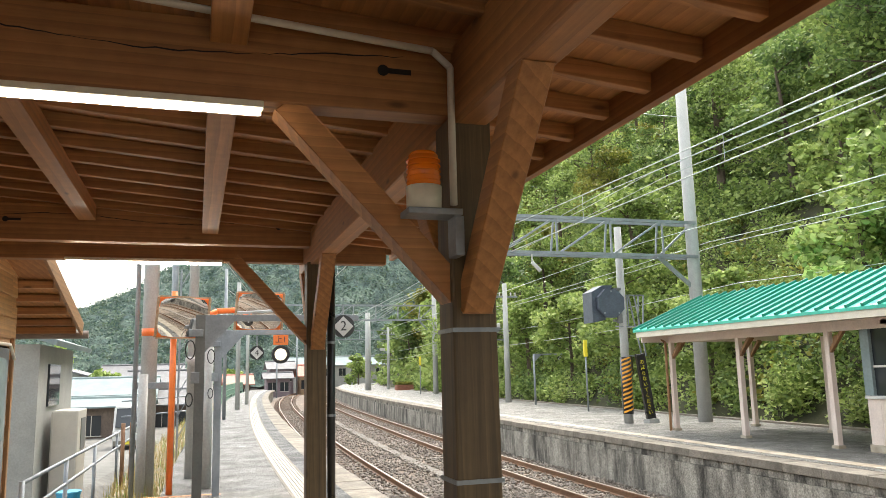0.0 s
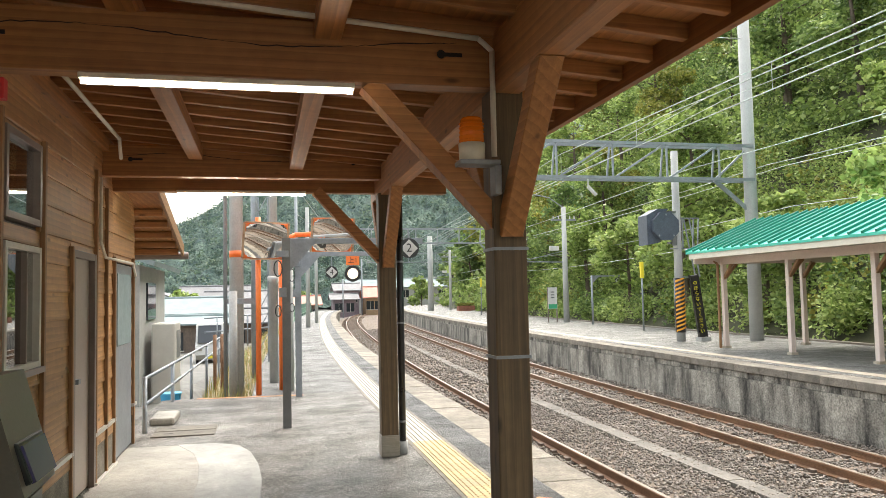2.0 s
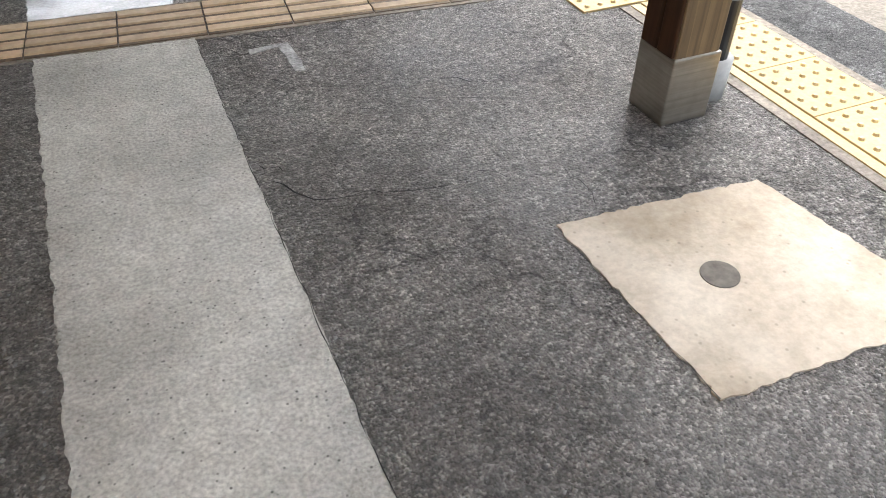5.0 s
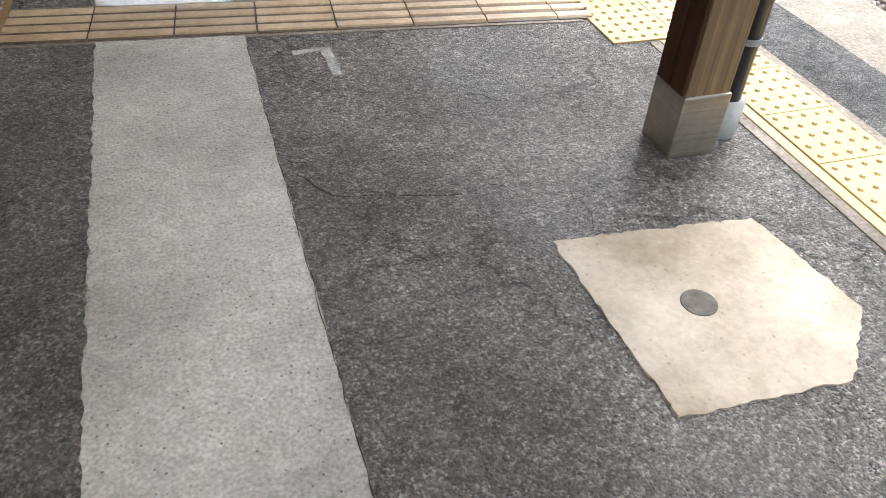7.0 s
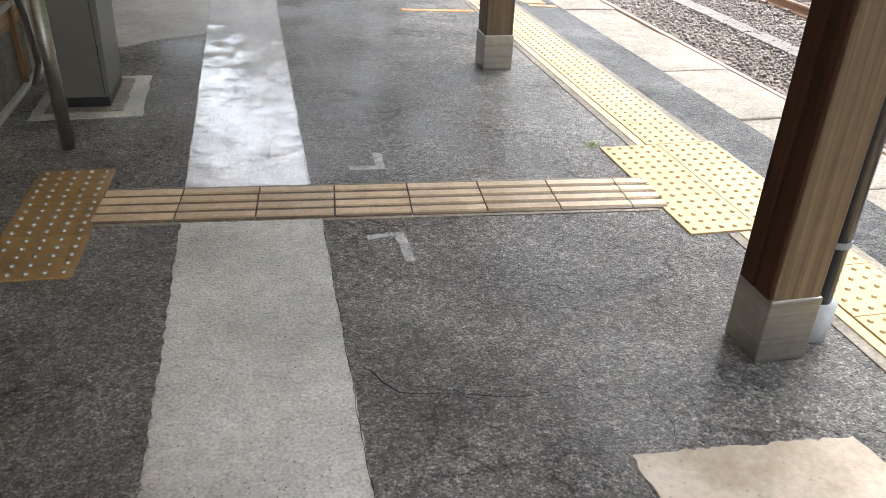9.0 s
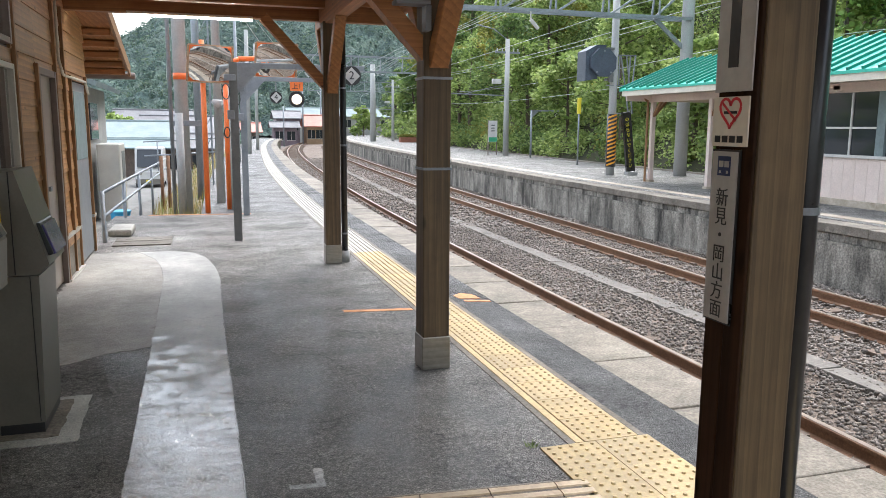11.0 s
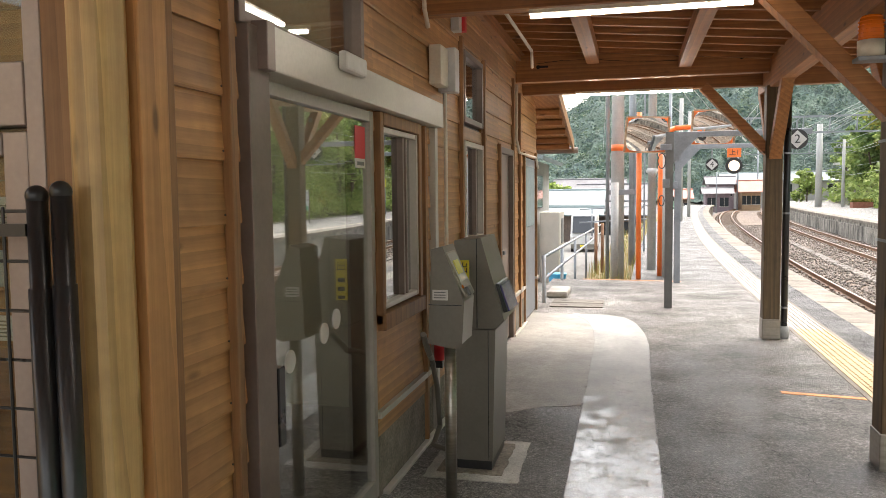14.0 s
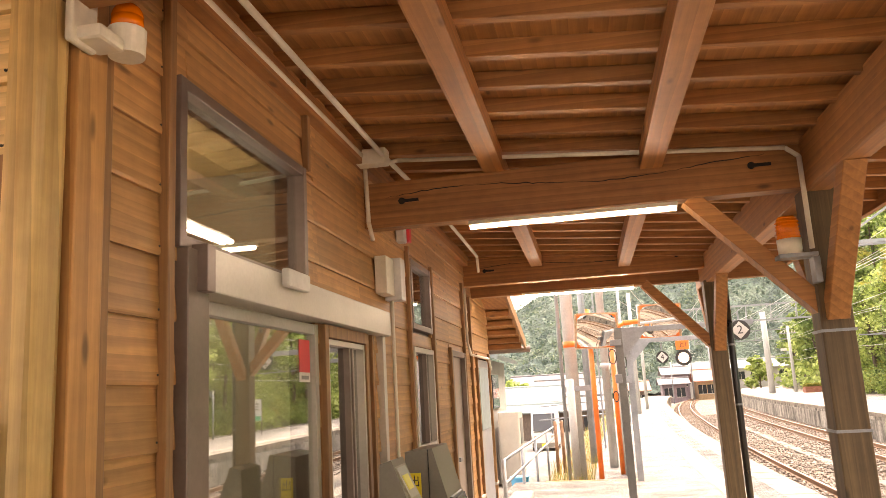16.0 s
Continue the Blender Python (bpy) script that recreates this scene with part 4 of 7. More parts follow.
box(bm, WX - 0.02, WX + 0.04, 1.385, 1.44, 0.90, 1.99, 0.004)
box(bm, WX - 0.02, WX + 0.042, 0.715, 1.385, 1.925, 1.99, 0.004)
box(bm, WX - 0.02, WX + 0.055, 0.66, 1.44, 0.87, 0.955, 0.004)
part("surround", bm, TRIM["z"], w2, "orange-brown wooden surround")
framed_pane("window_3", 2.74, 3.48, 2.12, 2.67, 0.045, BRONZE, "small high window in a dark bronze frame")
w4 = framed_pane("window_4", 2.74, 3.48, 1.19, 1.98, 0.04, ALUMINIUM, "window pane reflecting the orange mirror post", (3.2,), glass=DIMROOMGLASS)
cube_part("window_sill", (WX - 0.02, WX + 0.05, 2.70, 3.52, 1.15, 1.19), BRONZE, w4)

door = thing("door_1", (WX, -0.6, 0), "sliding automatic glass door with aluminium stiles and a white header", "door", kind="structure")
bm = bmesh.new()
box(bm, WX - 0.03, WX + 0.02, -0.57, -0.52, 0.02, 1.98, 0.003)
box(bm, WX - 0.03, WX + 0.02, 0.56, 0.61, 0.02, 1.98, 0.003)
box(bm, WX - 0.03, WX + 0.018, -0.52, 0.56, 1.93, 1.98, 0.003)
box(bm, WX - 0.03, WX + 0.018, -0.52, 0.56, 0.02, 0.11, 0.003)
part("door_frame", bm, DOORALU, door)
bm = bmesh.new()
box(bm, WX - 0.008, WX - 0.002, -0.53, 0.57, 0.10, 1.94)
p = part("pane", bm, GLASS, door)
p.visible_shadow = False
cube_part("door_jamb", (WX - 0.06, WX + 0.05, -0.72, -0.575, 0, 2.14), BRONZE, door, "dark bronze side jamb")
bm = bmesh.new()
box(bm, WX - 0.04, WX + 0.085, -0.60, 1.82, 1.995, 2.15, 0.006)
part("header", bm, ALUMINIUM, door, "pale grey operator box above the door")
cube_part("header_cap", (WX - 0.03, WX + 0.088, -0.66, -0.60, 1.995, 2.16), BRONZE, door)
cube_part("sensor", (WX + 0.086, WX + 0.125, -0.02, 0.24, 2.09, 2.17), WHITE, door, "white door sensor", 0.012)
cube_part("pull_handle", (WX + 0.02, WX + 0.05, -0.56, -0.51, 0.66, 0.95), BLACK, door)
for y, z in ((-0.36, 0.93), (-0.02, 0.98), (0.12, 1.02)):
    bm = bmesh.new()
    rod(bm, (WX - 0.002, y, z), (WX + 0.002, y, z), 0.045, 0.045, 20)
    part("sticker", bm, WHITE, door, "round white pictogram sticker")
po = cube_part("poster", (WX - 0.0015, WX + 0.0005, 0.40, 0.535, 1.745, 1.90), RED, door, "red printed notice stuck on the glass", 0)
cube_part("white_strip", (WX - 0.0015, WX + 0.0008, 0.40, 0.535, 1.70, 1.745), WHITE, po, "white foot of the notice", 0)
cube_part("print_bar", (WX + 0.0008, WX + 0.0014, 0.42, 0.515, 1.712, 1.73), DARKSTEEL, po, "", 0)
cube_part("post", (WX - 0.02, WX + 0.045, 1.75, 1.815, 0, 1.995), ALUMINIUM, door)

side = thing("door_2", (WX, 4.4, 0), "narrow brown-framed service door in the boarded wall", "door", kind="structure")
cube_part("door_leaf", (WX - 0.06, WX - 0.02, 4.42, 5.18, 0.02, 2.0), MAUVE, side)
bm = bmesh.new()
box(bm, WX - 0.05, WX + 0.03, 4.38, 4.45, 0.0, 2.03, 0.004)
box(bm, WX - 0.05, WX + 0.03, 5.15, 5.22, 0.0, 2.03, 0.004)
box(bm, WX - 0.05, WX + 0.028, 4.45, 5.15, 1.97, 2.03, 0.004)
part("door_frame", bm, BRONZE, side)
cube_part("door_handle", (WX - 0.02, WX + 0.03, 4.56, 4.64, 0.95, 0.99), STEEL, side)
side = thing("door_3", (WX, 6.15, 0), "pale grey steel door at the end of the station house", "door", kind="structure")
cube_part("door_leaf", (WX - 0.04, WX + 0.01, 6.18, 7.17, 0.02, 2.0), STEEL, side)
cube_part("door_panel", (WX + 0.011, WX + 0.018, 6.28, 7.07, 1.15, 1.9), SHEETROOF, side)

# the room behind the door
room = thing("wall_room", (-4.6, 0, 0), "plain waiting room walls behind the glass door", "wall", kind="structure")
cube_part("rear_wall", (-4.7, -4.6, -1.3, 7.4, 0, 3.9), ROOMWALL, room, bevel=0)
cube_part("partition", (-4.6, WX - 0.15, 2.1, 2.2, 0, 3.9), ROOMWALL, room, bevel=0)
cube_part("end_wall", (-4.6, WX - 0.15, 7.28, 7.38, 0, 3.9), SIDING_X, room, bevel=0)
cube_part("timber_post", (-2.35, -2.2, 0.3, 0.45, 0, 3.9), POST_PALE, room)
bm = bmesh.new()
box(bm, -4.6, WX - 0.14, -1.25, 7.3, 0.002, 0.03)
solid("floor_room", bm, TROUGH, "grey concrete floor of the waiting room", "floor", kind="structure")
bm = bmesh.new()
box(bm, -4.7, WX - 0.145, -1.3, 7.4, 3.3, 3.36)
solid("ceiling_room", bm, SIDING_X, "boarded timber ceiling of the waiting room", "ceiling", kind="structure")
# two of these lights are known; a third is added to brighten the room
for x, y, z in ((-2.6, -0.4, 2.72), (-3.7, -0.3, 2.9), (-2.6, 1.2, 2.72)):
    lt = thing("ceiling_light", (x, y, z), "lit fluorescent batten hanging under the room ceiling", "light", "room lights")
    cube_part("housing", (x - 0.012, x + 0.012, y - 0.62, y + 0.62, z - 0.01, z + 0.05), WHITE, lt)
    cube_part("stem", (x - 0.01, x + 0.01, y - 0.01, y + 0.01, z + 0.08, 3.3), WHITE, lt)
    for dx in (-0.03, 0.03):
        bm = bmesh.new()
        rod(bm, (x + dx, y - 0.6, z), (x + dx, y + 0.6, z), 0.018)
        part("tube", bm, TUBE_ROOM, lt)

# recessed front beside the corner post
front = thing("wall_south", (-1.75, -1.36, 0), "recessed house front clad in pale yellow boards", "wall", kind="structure")
FX0 = -6.6
for x0, x1, z0, z1 in ((-1.71, -1.60, 0, 3.9), (FX0, -2.75, 0, 3.9), (-2.75, -1.71, 2.22, 3.9)):
    cube_part("wall_section", (x0, x1, -1.36, -1.26, z0, z1), TIMBERDARK, front, bevel=0)
z = 0.0
while z < 3.7:
    x0, x1 = (FX0, -2.75) if z < 2.1 else (FX0, -1.60)
    bm = bmesh.new()
    prism(bm, [(-1.36, z), (-1.392, z), (-1.396, z + 0.014), (-1.372, z + 0.205), (-1.36, z + 0.205)], "x", x0, x1)
    part("board", bm, SIDING_X, front)
    z += 0.206
cube_part("post", (-1.71, -1.625, -1.405, -1.36, 0, 2.27), TRIM["z"], front)
gd = thing("door_4", (-2.75, -1.36, 0), "grey-brown aluminium sliding door with a glazed upper panel", "door", kind="structure")
for nm, x0, x1, z0, z1 in (("stile", -1.765, -1.712, 0, 2.20), ("stile", -2.75, -2.68, 0, 2.20), ("top_rail", -2.68, -1.765, 2.14, 2.20), ("middle_rail", -2.68, -1.765, 1.755, 1.915), ("lower_stile", -1.84, -1.765, 0.0, 1.74),
                           ("panel_rail", -2.68, -1.84, 1.68, 1.74), ("bottom_rail", -2.68, -1.84, 0.0, 0.12), ("mullion", -2.25, -2.19, 0.12, 1.68)):
    cube_part(nm, (x0, x1, -1.41 if "rail" in nm else -1.405, -1.34, z0, z1), MAUVE, gd)
bm = bmesh.new()
box(bm, -2.69, -1.76, -1.365, -1.36, 0.11, 2.15)
p = part("pane", bm, CLEAR, gd)
p.visible_shadow = False
nb = thing("notice_board", (-2.15, -1.2, 0.6), "wooden boards with pinned paper notices behind the glass", "notice board")
z = 0.1
while z < 2.2:
    bm = bmesh.new()
    prism(bm, [(-1.29, z), (-1.312, z), (-1.314, z + 0.01), (-1.298, z + 0.15), (-1.29, z + 0.15)], "x", -2.75, -1.76)
    part("board", bm, RAFTER, nb)
    z += 0.152
for x, zz, w, h in ((-1.99, 1.47, 0.125, 0.105), (-2.0, 1.33, 0.065, 0.10), (-2.0, 1.18, 0.10, 0.07), (-2.5, 1.3, 0.2, 0.26), (-2.5, 0.95, 0.2, 0.28)):
    pa = cube_part("paper", (x, x + w, -1.322, -1.318, zz, zz + h), WHITE, nb, bevel=0)
    for i in range(5):
        cube_part("print_line", (x + 0.012, x + w - 0.02, -1.3245, -1.3225, zz + h * (0.15 + 0.15 * i), zz + h * (0.15 + 0.15 * i) + 0.004), MACHINE, pa, bevel=0)

gate = thing("mesh_gate", (-1.72, -1.52, 0), "black folding gate of round posts and welded wire mesh", "gate")
for x, y, zt in ((-1.590, -1.50, 1.585), (-1.645, -1.515, 1.575)):
    bm = bmesh.new()
    rod(bm, (x, y, 0), (x, y, zt), 0.024, 0.024, 16)
    rod(bm, (x, y, 0), (x, y, zt * 0.86), 0.028, 0.028, 16)
    po = part("post", bm, BLACK, gate, smooth=True)
    bm = bmesh.new()
    bmesh.ops.create_uvsphere(bm, u_segments=16, v_segments=8, radius=0.0265, matrix=Matrix.Translation((x, y, zt)))
    part("post_cap", bm, BLACK, po, smooth=True)
for i in range(7):
    x = -1.73 - 0.075 * i
    bm = bmesh.new()
    rod(bm, (x, -1.53, 0.06), (x, -1.53, 1.55), 0.004, 0.004, 6)
    part("wire", bm, BLACK, gate)
for i in range(13):
    bm = bmesh.new()
    rod(bm, (-2.3, -1.525, 0.1 + 0.12 * i), (-1.66, -1.525, 0.1 + 0.12 * i), 0.004, 0.004, 6)
    part("wire", bm, BLACK, gate)
bm = bmesh.new()
box(bm, -2.3, -1.66, -1.54, -1.515, 1.48, 1.51)
part("top_rail", bm, BLACK, gate)
bm = bmesh.new()
box(bm, -2.3, -1.66, -1.54, -1.515, 0.05, 0.08)
part("rail", bm, BLACK, gate)

# unseen wall added on the far side of the porch to hold back light
back = thing("wall_unseen_porch", (-6.7, -4, 0), "unseen boarded wall added to hold light back from the porch", "wall", kind="structure")
cube_part("wall_panel", (-6.75, -6.6, -7.5, -1.36, 0, 3.6), SIDING_X, back, bevel=0)

# nail heads along the board edges
bm = bmesh.new()
for i in range(18):
    z = 0.206 * i + 0.03
    for x in [FX0 + 0.45 * j for j in range(12)] + [-1.64]:
        if z > 2.1 or x < -2.8:
            rod(bm, (x, -1.3985, z), (x, -1.392, z), 0.0042, 0.0042, 6)
nails = part("nail_heads", bm, BLACK, front)
nails["kind"] = "stuff"
bm = bmesh.new()
for i in range(15):
    z = 0.455 + 0.205 * i + 0.03
    for y in (-1.12, -0.83, -0.77):
        rod(bm, (WX + 0.003, y, z), (WX + 0.0105, y, z), 0.0038, 0.0038, 6)
nails = part("nail_heads", bm, BLACK, house)
nails["kind"] = "stuff"

# ---- canopy ----
SL = -0.085


def roof_z(x):
    return 3.165 + SL * (x + 0.7)


CY0, CY1 = -7.5, 6.35
canopy = thing("ceiling", (0, 0, 3.0), "timber platform canopy with exposed rafters and brown roof boards", "ceiling", kind="structure")
bm = bmesh.new()
prism(bm, [(-1.56, roof_z(-1.56)), (2.08, roof_z(2.08)), (2.08, roof_z(2.08) + 0.10), (-1.56, roof_z(-1.56) + 0.10)], "y", CY0, CY1)
part("roof_deck", bm, DECK, canopy)
bm = bmesh.new()
prism(bm, [(-6.6, 3.62), (-1.56, 3.9), (-1.56, 4.0), (-6.6, 3.72)], "y", -1.5, 7.6)
part("house_roof", bm, TILEROOF, canopy)
# unseen ceiling added over the porch, sized to limit light from above
bm = bmesh.new()
box(bm, -4.7, -1.56, CY0, -1.30, 3.24, 3.30)
part("porch_ceiling", bm, DECK, canopy)
rf = thing("trim_rafters", (0, 0, 3.1), "row of brown rafters under the roof boards", "rafter", kind="structure")
y = CY0 + 0.1
while y < CY1 - 0.05:
    bm = bmesh.new()
    bar(bm, (-1.55, y, roof_z(-1.55) - 0.043), (2.0, y, roof_z(2.0) - 0.043), 0.052, 0.082, 0.003)
    part("rafter", bm, RAFTER, rf)
    y += 0.36
for x in (-0.70, 0.25):
    bm = bmesh.new()
    zc = roof_z(x) - 0.085 - 0.062
    box(bm, x - 0.065, x + 0.065, CY0, 5.5, zc - 0.062, zc + 0.062, 0.004)
    solid("trim_purlin", bm, BEAM["y"], "square brown purlin running along the canopy", "purlin", kind="structure")
bm = bmesh.new()
box(bm, 2.0, 2.045, CY0, CY1, roof_z(2.02) - 0.13, roof_z(2.02) + 0.06)
solid("trim_fascia", bm, BEAM["y"], "brown fascia board along the canopy eave", "fascia", kind="structure")
bm = bmesh.new()
box(bm, 2.05, 2.12, CY0, CY1 + 0.05, roof_z(2.02) - 0.03, roof_z(2.02) + 0.05, 0.015)
solid("trim_gutter", bm, STEEL, "grey metal eave gutter", "gutter", kind="structure")
bm = bmesh.new()
box(bm, WX - 0.01, WX + 0.06, -1.3, CY1, roof_z(WX) - 0.20, roof_z(WX) - 0.085)
solid("trim_ledger", bm, BEAM["y"], "brown ledger timber along the house wall", "ledger", kind="structure")

COLS = [(1.085, -1.405, 0.155), (1.075, 1.575, 0.175), (1.07, 5.56, 0.17)]
bm = bmesh.new()
box(bm, 1.10, 1.235, CY0, CY1, 2.64, 2.955, 0.006)
solid("trim_plate_beam", bm, BEAM["y"], "deep brown beam lying along the tops of the columns", "beam", kind="structure")


def cross_beam(y, z0, z1, x0=WX, x1=1.10):
    bm = bmesh.new()
    box(bm, x0, x1, y, y + 0.125, z0, z1, 0.006)
    return solid("cross_beam", bm, BEAM["x"], "long brown tie beam with drying cracks spanning the canopy", "beam", "tie beams")


for yb, z0, z1 in ((-4.4, 2.68, 2.97), (-1.42, 2.70, 2.98), (1.585, 2.67, 2.965), (5.57, 2.80, 3.10)):
    cross_beam(yb, z0, z1)
cross_beam(6.05, 2.72, 2.92, WX, 1.9)


def canopy_column(x, y, w):
    c = thing("column", (x, y, 0), "square weathered timber column with a steel shoe, carrying the canopy", "column", "canopy columns")
    bm = bmesh.new()
    box(bm, x, x + w, y, y + w, 0.2, 2.66, 0.008)
    part("shaft", bm, COLUMN, c)
    bm = bmesh.new()
    box(bm, x - 0.006, x + w + 0.006, y - 0.006, y + w + 0.006, 0.0, 0.215, 0.006)
    part("shoe", bm, STAINLESS, c, "dull stainless steel shoe")
    bm = bmesh.new()
    bar(bm, (x + 0.08, y + 0.085, 1.93), (x - 0.62, y + 0.085, 2.68), 0.10, 0.115, 0.004, up=(0, 1, 0))
    part("brace", bm, BEAM["x"], c)
    for s in (-1, 1):
        yy = y + 0.085 + s * 0.07
        bm = bmesh.new()
        bar(bm, (x + 0.09, yy, 1.93), (x + 0.09, yy + s * 0.62, 2.67), 0.10, 0.115, 0.004, up=(1, 0, 0))
        br = part("brace", bm, BEAM["y"], c)
        for k in (0.15, 0.78):
            p = Vector((x + 0.09, yy + s * 0.62 * k - s * 0.05, 1.93 + 0.74 * k + 0.02))
            bm = bmesh.new()
            box(bm, p.x - 0.018, p.x + 0.018, p.y - s * 0.03 - 0.012, p.y - s * 0.03 + 0.012, p.z - 0.025, p.z + 0.025)
            part("bolt_plate", bm, DARKSTEEL, br)
    return c


HOLE = plain("dark_bolt_hole", (0.012, 0.010, 0.008), 0.8)
for yb, zc in ((1.583, 2.80), (5.568, 2.93)):
    for x in (0.82, -1.30):
        bm = bmesh.new()
        rod(bm, (x, yb - 0.003, zc + 0.03), (x, yb + 0.001, zc + 0.03), 0.022, 0.022, 14)
        box(bm, x - 0.004, x + 0.11, yb - 0.002, yb + 0.001, zc + 0.02, zc + 0.04)
        solid("bolt_recess", bm, HOLE, "dark bolt recess cut in the tie beam", "bolt", "beam bolts")
    bm = bmesh.new()
    prev = None
    for i in range(60):
        x = -1.4 + 2.3 * i / 59
        zz = zc + 0.06 + 0.03 * math.sin(i * 0.13) + rg0.uniform(-0.004, 0.004)
        w_ = 0.0025 * abs(math.sin(i * 0.21)) + 0.0006
        cur = (bm.verts.new((x, yb - 0.0015, zz - w_)), bm.verts.new((x, yb - 0.0015, zz + w_)))
        if prev:
            bm.faces.new((prev[0], cur[0], cur[1], prev[1]))
        prev = cur
    solid("drying_crack", bm, HOLE, "long dark drying crack in the tie beam", "crack", "beam cracks")
for x, y, w in COLS:
    c = canopy_column(x, y, w)
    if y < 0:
        cube_part("side_board", (x - 0.012, x - 0.0005, y + 0.004, y + 0.074, 0.215, 2.64), STAINEDSHADE, c, "red-brown stained board, darkened for its backlit side")
        cube_part("side_board", (x - 0.012, x - 0.0005, y + 0.078, y + w - 0.004, 0.215, 2.64), STAINEDSHADE, c, "red-brown stained board, darkened for its backlit side")
for x, y, zt in ((1.335, -1.30, 2.9), (1.30, 5.68, 2.9), (1.275, 1.70, 2.9)):
    dp = thing("drain_pipe", (x, y, 0), "dark brown rainwater pipe strapped beside the column", "drain pipe", "rainwater pipes")
    bm = bmesh.new()
    r = 0.012 if y == 1.70 else 0.036
    rod(bm, (x, y, 0.0), (x, y, zt), r, r, 16)
    part("pipe", bm, BLACK, dp, smooth=True)
    if r > 0.02:
        bm = bmesh.new()
        rod(bm, (x, y, 0), (x, y, 0.13), 0.052, 0.055, 16)
        part("socket", bm, POLECONC, dp, "pale grey ground socket", smooth=True)
    for zz in (0.32, 1.32, 1.95):
        bm = bmesh.new()
        rod(bm, (x, y, zz), (x, y, zz + 0.02), r + 0.004, r + 0.004, 16)
        part("clip", bm, STEEL, dp)
for zz in (1.28, 1.83):
    x, y, w = COLS[1]
    bm = bmesh.new()
    box(bm, x - 0.006, x + w + 0.006, y - 0.006, y + w + 0.006, zz, zz + 0.016)
    st = solid("strap", bm, STEEL, "thin stainless steel strap clamped round the column", "strap", "column straps")

for x0, x1, y, z in ((-0.87, 0.37, 1.52, 2.60), (-0.93, 0.37, 6.02, 2.69), (-0.9, 0.34, -1.50, 2.62), (-0.9, 0.34, -4.35, 2.62)):
    lt = thing("fluorescent_lamp", (x0, y, z), "lit fluorescent tube on a white batten under the tie beam", "lamp", "canopy lamps")
    cube_part("batten", (x0, x1, y - 0.022, y + 0.03, z + 0.014, z + 0.04), CREAM, lt)
    bm = bmesh.new()
    rod(bm, (x0 + 0.01, y, z), (x1 - 0.01, y, z), 0.0105, 0.0105, 12)
    part("tube", bm, TUBE, lt)
    if y < 0:
        for x in (x0 + 0.2, x1 - 0.2):
            cube_part("stem", (x - 0.008, x + 0.008, y - 0.008, y + 0.008, z + 0.05, roof_z(x) + 0.02), WHITE, lt, bevel=0)

# ---- things on the near platform ----
rg = random.Random(3)


def ragged(outline, amount=0.012, step=0.12):
    """The outline with broken, uneven edges."""
    out = []
    for (x0, y0), (x1, y1) in zip(outline, outline[1:] + outline[:1]):
        n = max(1, int(math.hypot(x1 - x0, y1 - y0) / step))
        for i in range(n):
            k = i / n
            j = (amount if i else amount * 0.3) * (1.6 if -0.8 < x0 < -0.5 and abs(x1 - x0) < 0.1 else 1.0)
            out.append((x0 + (x1 - x0) * k + rg.uniform(-j, j), y0 + (y1 - y0) * k + rg.uniform(-j, j)))
    return out


def flat_patch(name, outline, mat, label, category, z=0.005, amount=0.012, step=0.12):
    bm = bmesh.new()
    prism(bm, ragged(outline, amount, step), "z", -0.02, z)
    return solid(name, bm, mat, label, category, kind="structure")


flat_patch("pavement_strip", [(-0.60, -7.0), (-0.085, -7.0), (-0.08, -0.30), (-0.60, -0.255)], CONCRETE, "grey concrete strip let into the asphalt", "pavement", amount=0.0035, step=0.022)
flat_patch("pavement_wet", [(-0.605, 0.06), (-0.10, 0.02), (-0.115, 3.25), (-0.10, 5.0), (-0.14, 5.7), (-0.22, 6.3), (-0.36, 6.72), (-0.60, 6.92), (-1.02, 6.95), (-0.80, 6.4), (-0.70, 5.8), (-0.65, 5.1), (-0.625, 3.3)],
           WET, "concrete strip let into the asphalt, wet and shining at one end", "pavement", amount=0.0035, step=0.022)
flat_patch("pavement_patch", [(0.56, -1.69), (1.16, -1.735), (1.22, -2.12), (1.03, -2.31), (0.585, -2.295)], PATCH, "pale beige concrete repair with broken edges", "pavement", amount=0.006, step=0.02)
flat_patch("pavement_apron", [(-1.40, 0.96), (-0.87, 0.965), (-0.885, 1.66), (-1.40, 1.68)], CONCRETE, "pale concrete base round the ticket machine", "pavement", amount=0.008, step=0.05)
flat_patch("pavement_recess", [(-1.34, 1.05), (-0.965, 1.055), (-0.97, 1.60), (-1.34, 1.60)], COPING, "darker mortar bed round the foot of the ticket machine", "pavement", z=0.0085, amount=0.008, step=0.05)
# house paving is lifted in colour for the sky glare it reflects
flat_patch("pavement_house", [(-1.54, 2.15), (-1.2, 2.25), (-0.9, 2.5), (-0.62, 2.6), (-0.62, 3.3), (-0.64, 5.1), (-0.69, 5.8), (-0.79, 6.4), (-1.01, 6.93), (-1.54, 6.95)], HOUSEPAVE, "worn concrete along the house wall, paled for sky glare", "pavement", z=0.003, amount=0.014, step=0.03)
bm = bmesh.new()
rod(bm, (0.82, -2.0, 0.0), (0.82, -2.0, 0.0075), 0.047, 0.046, 28)
solid("inspection_cover", bm, TROUGH, "small round grey metal cover set in the concrete patch", "cover")
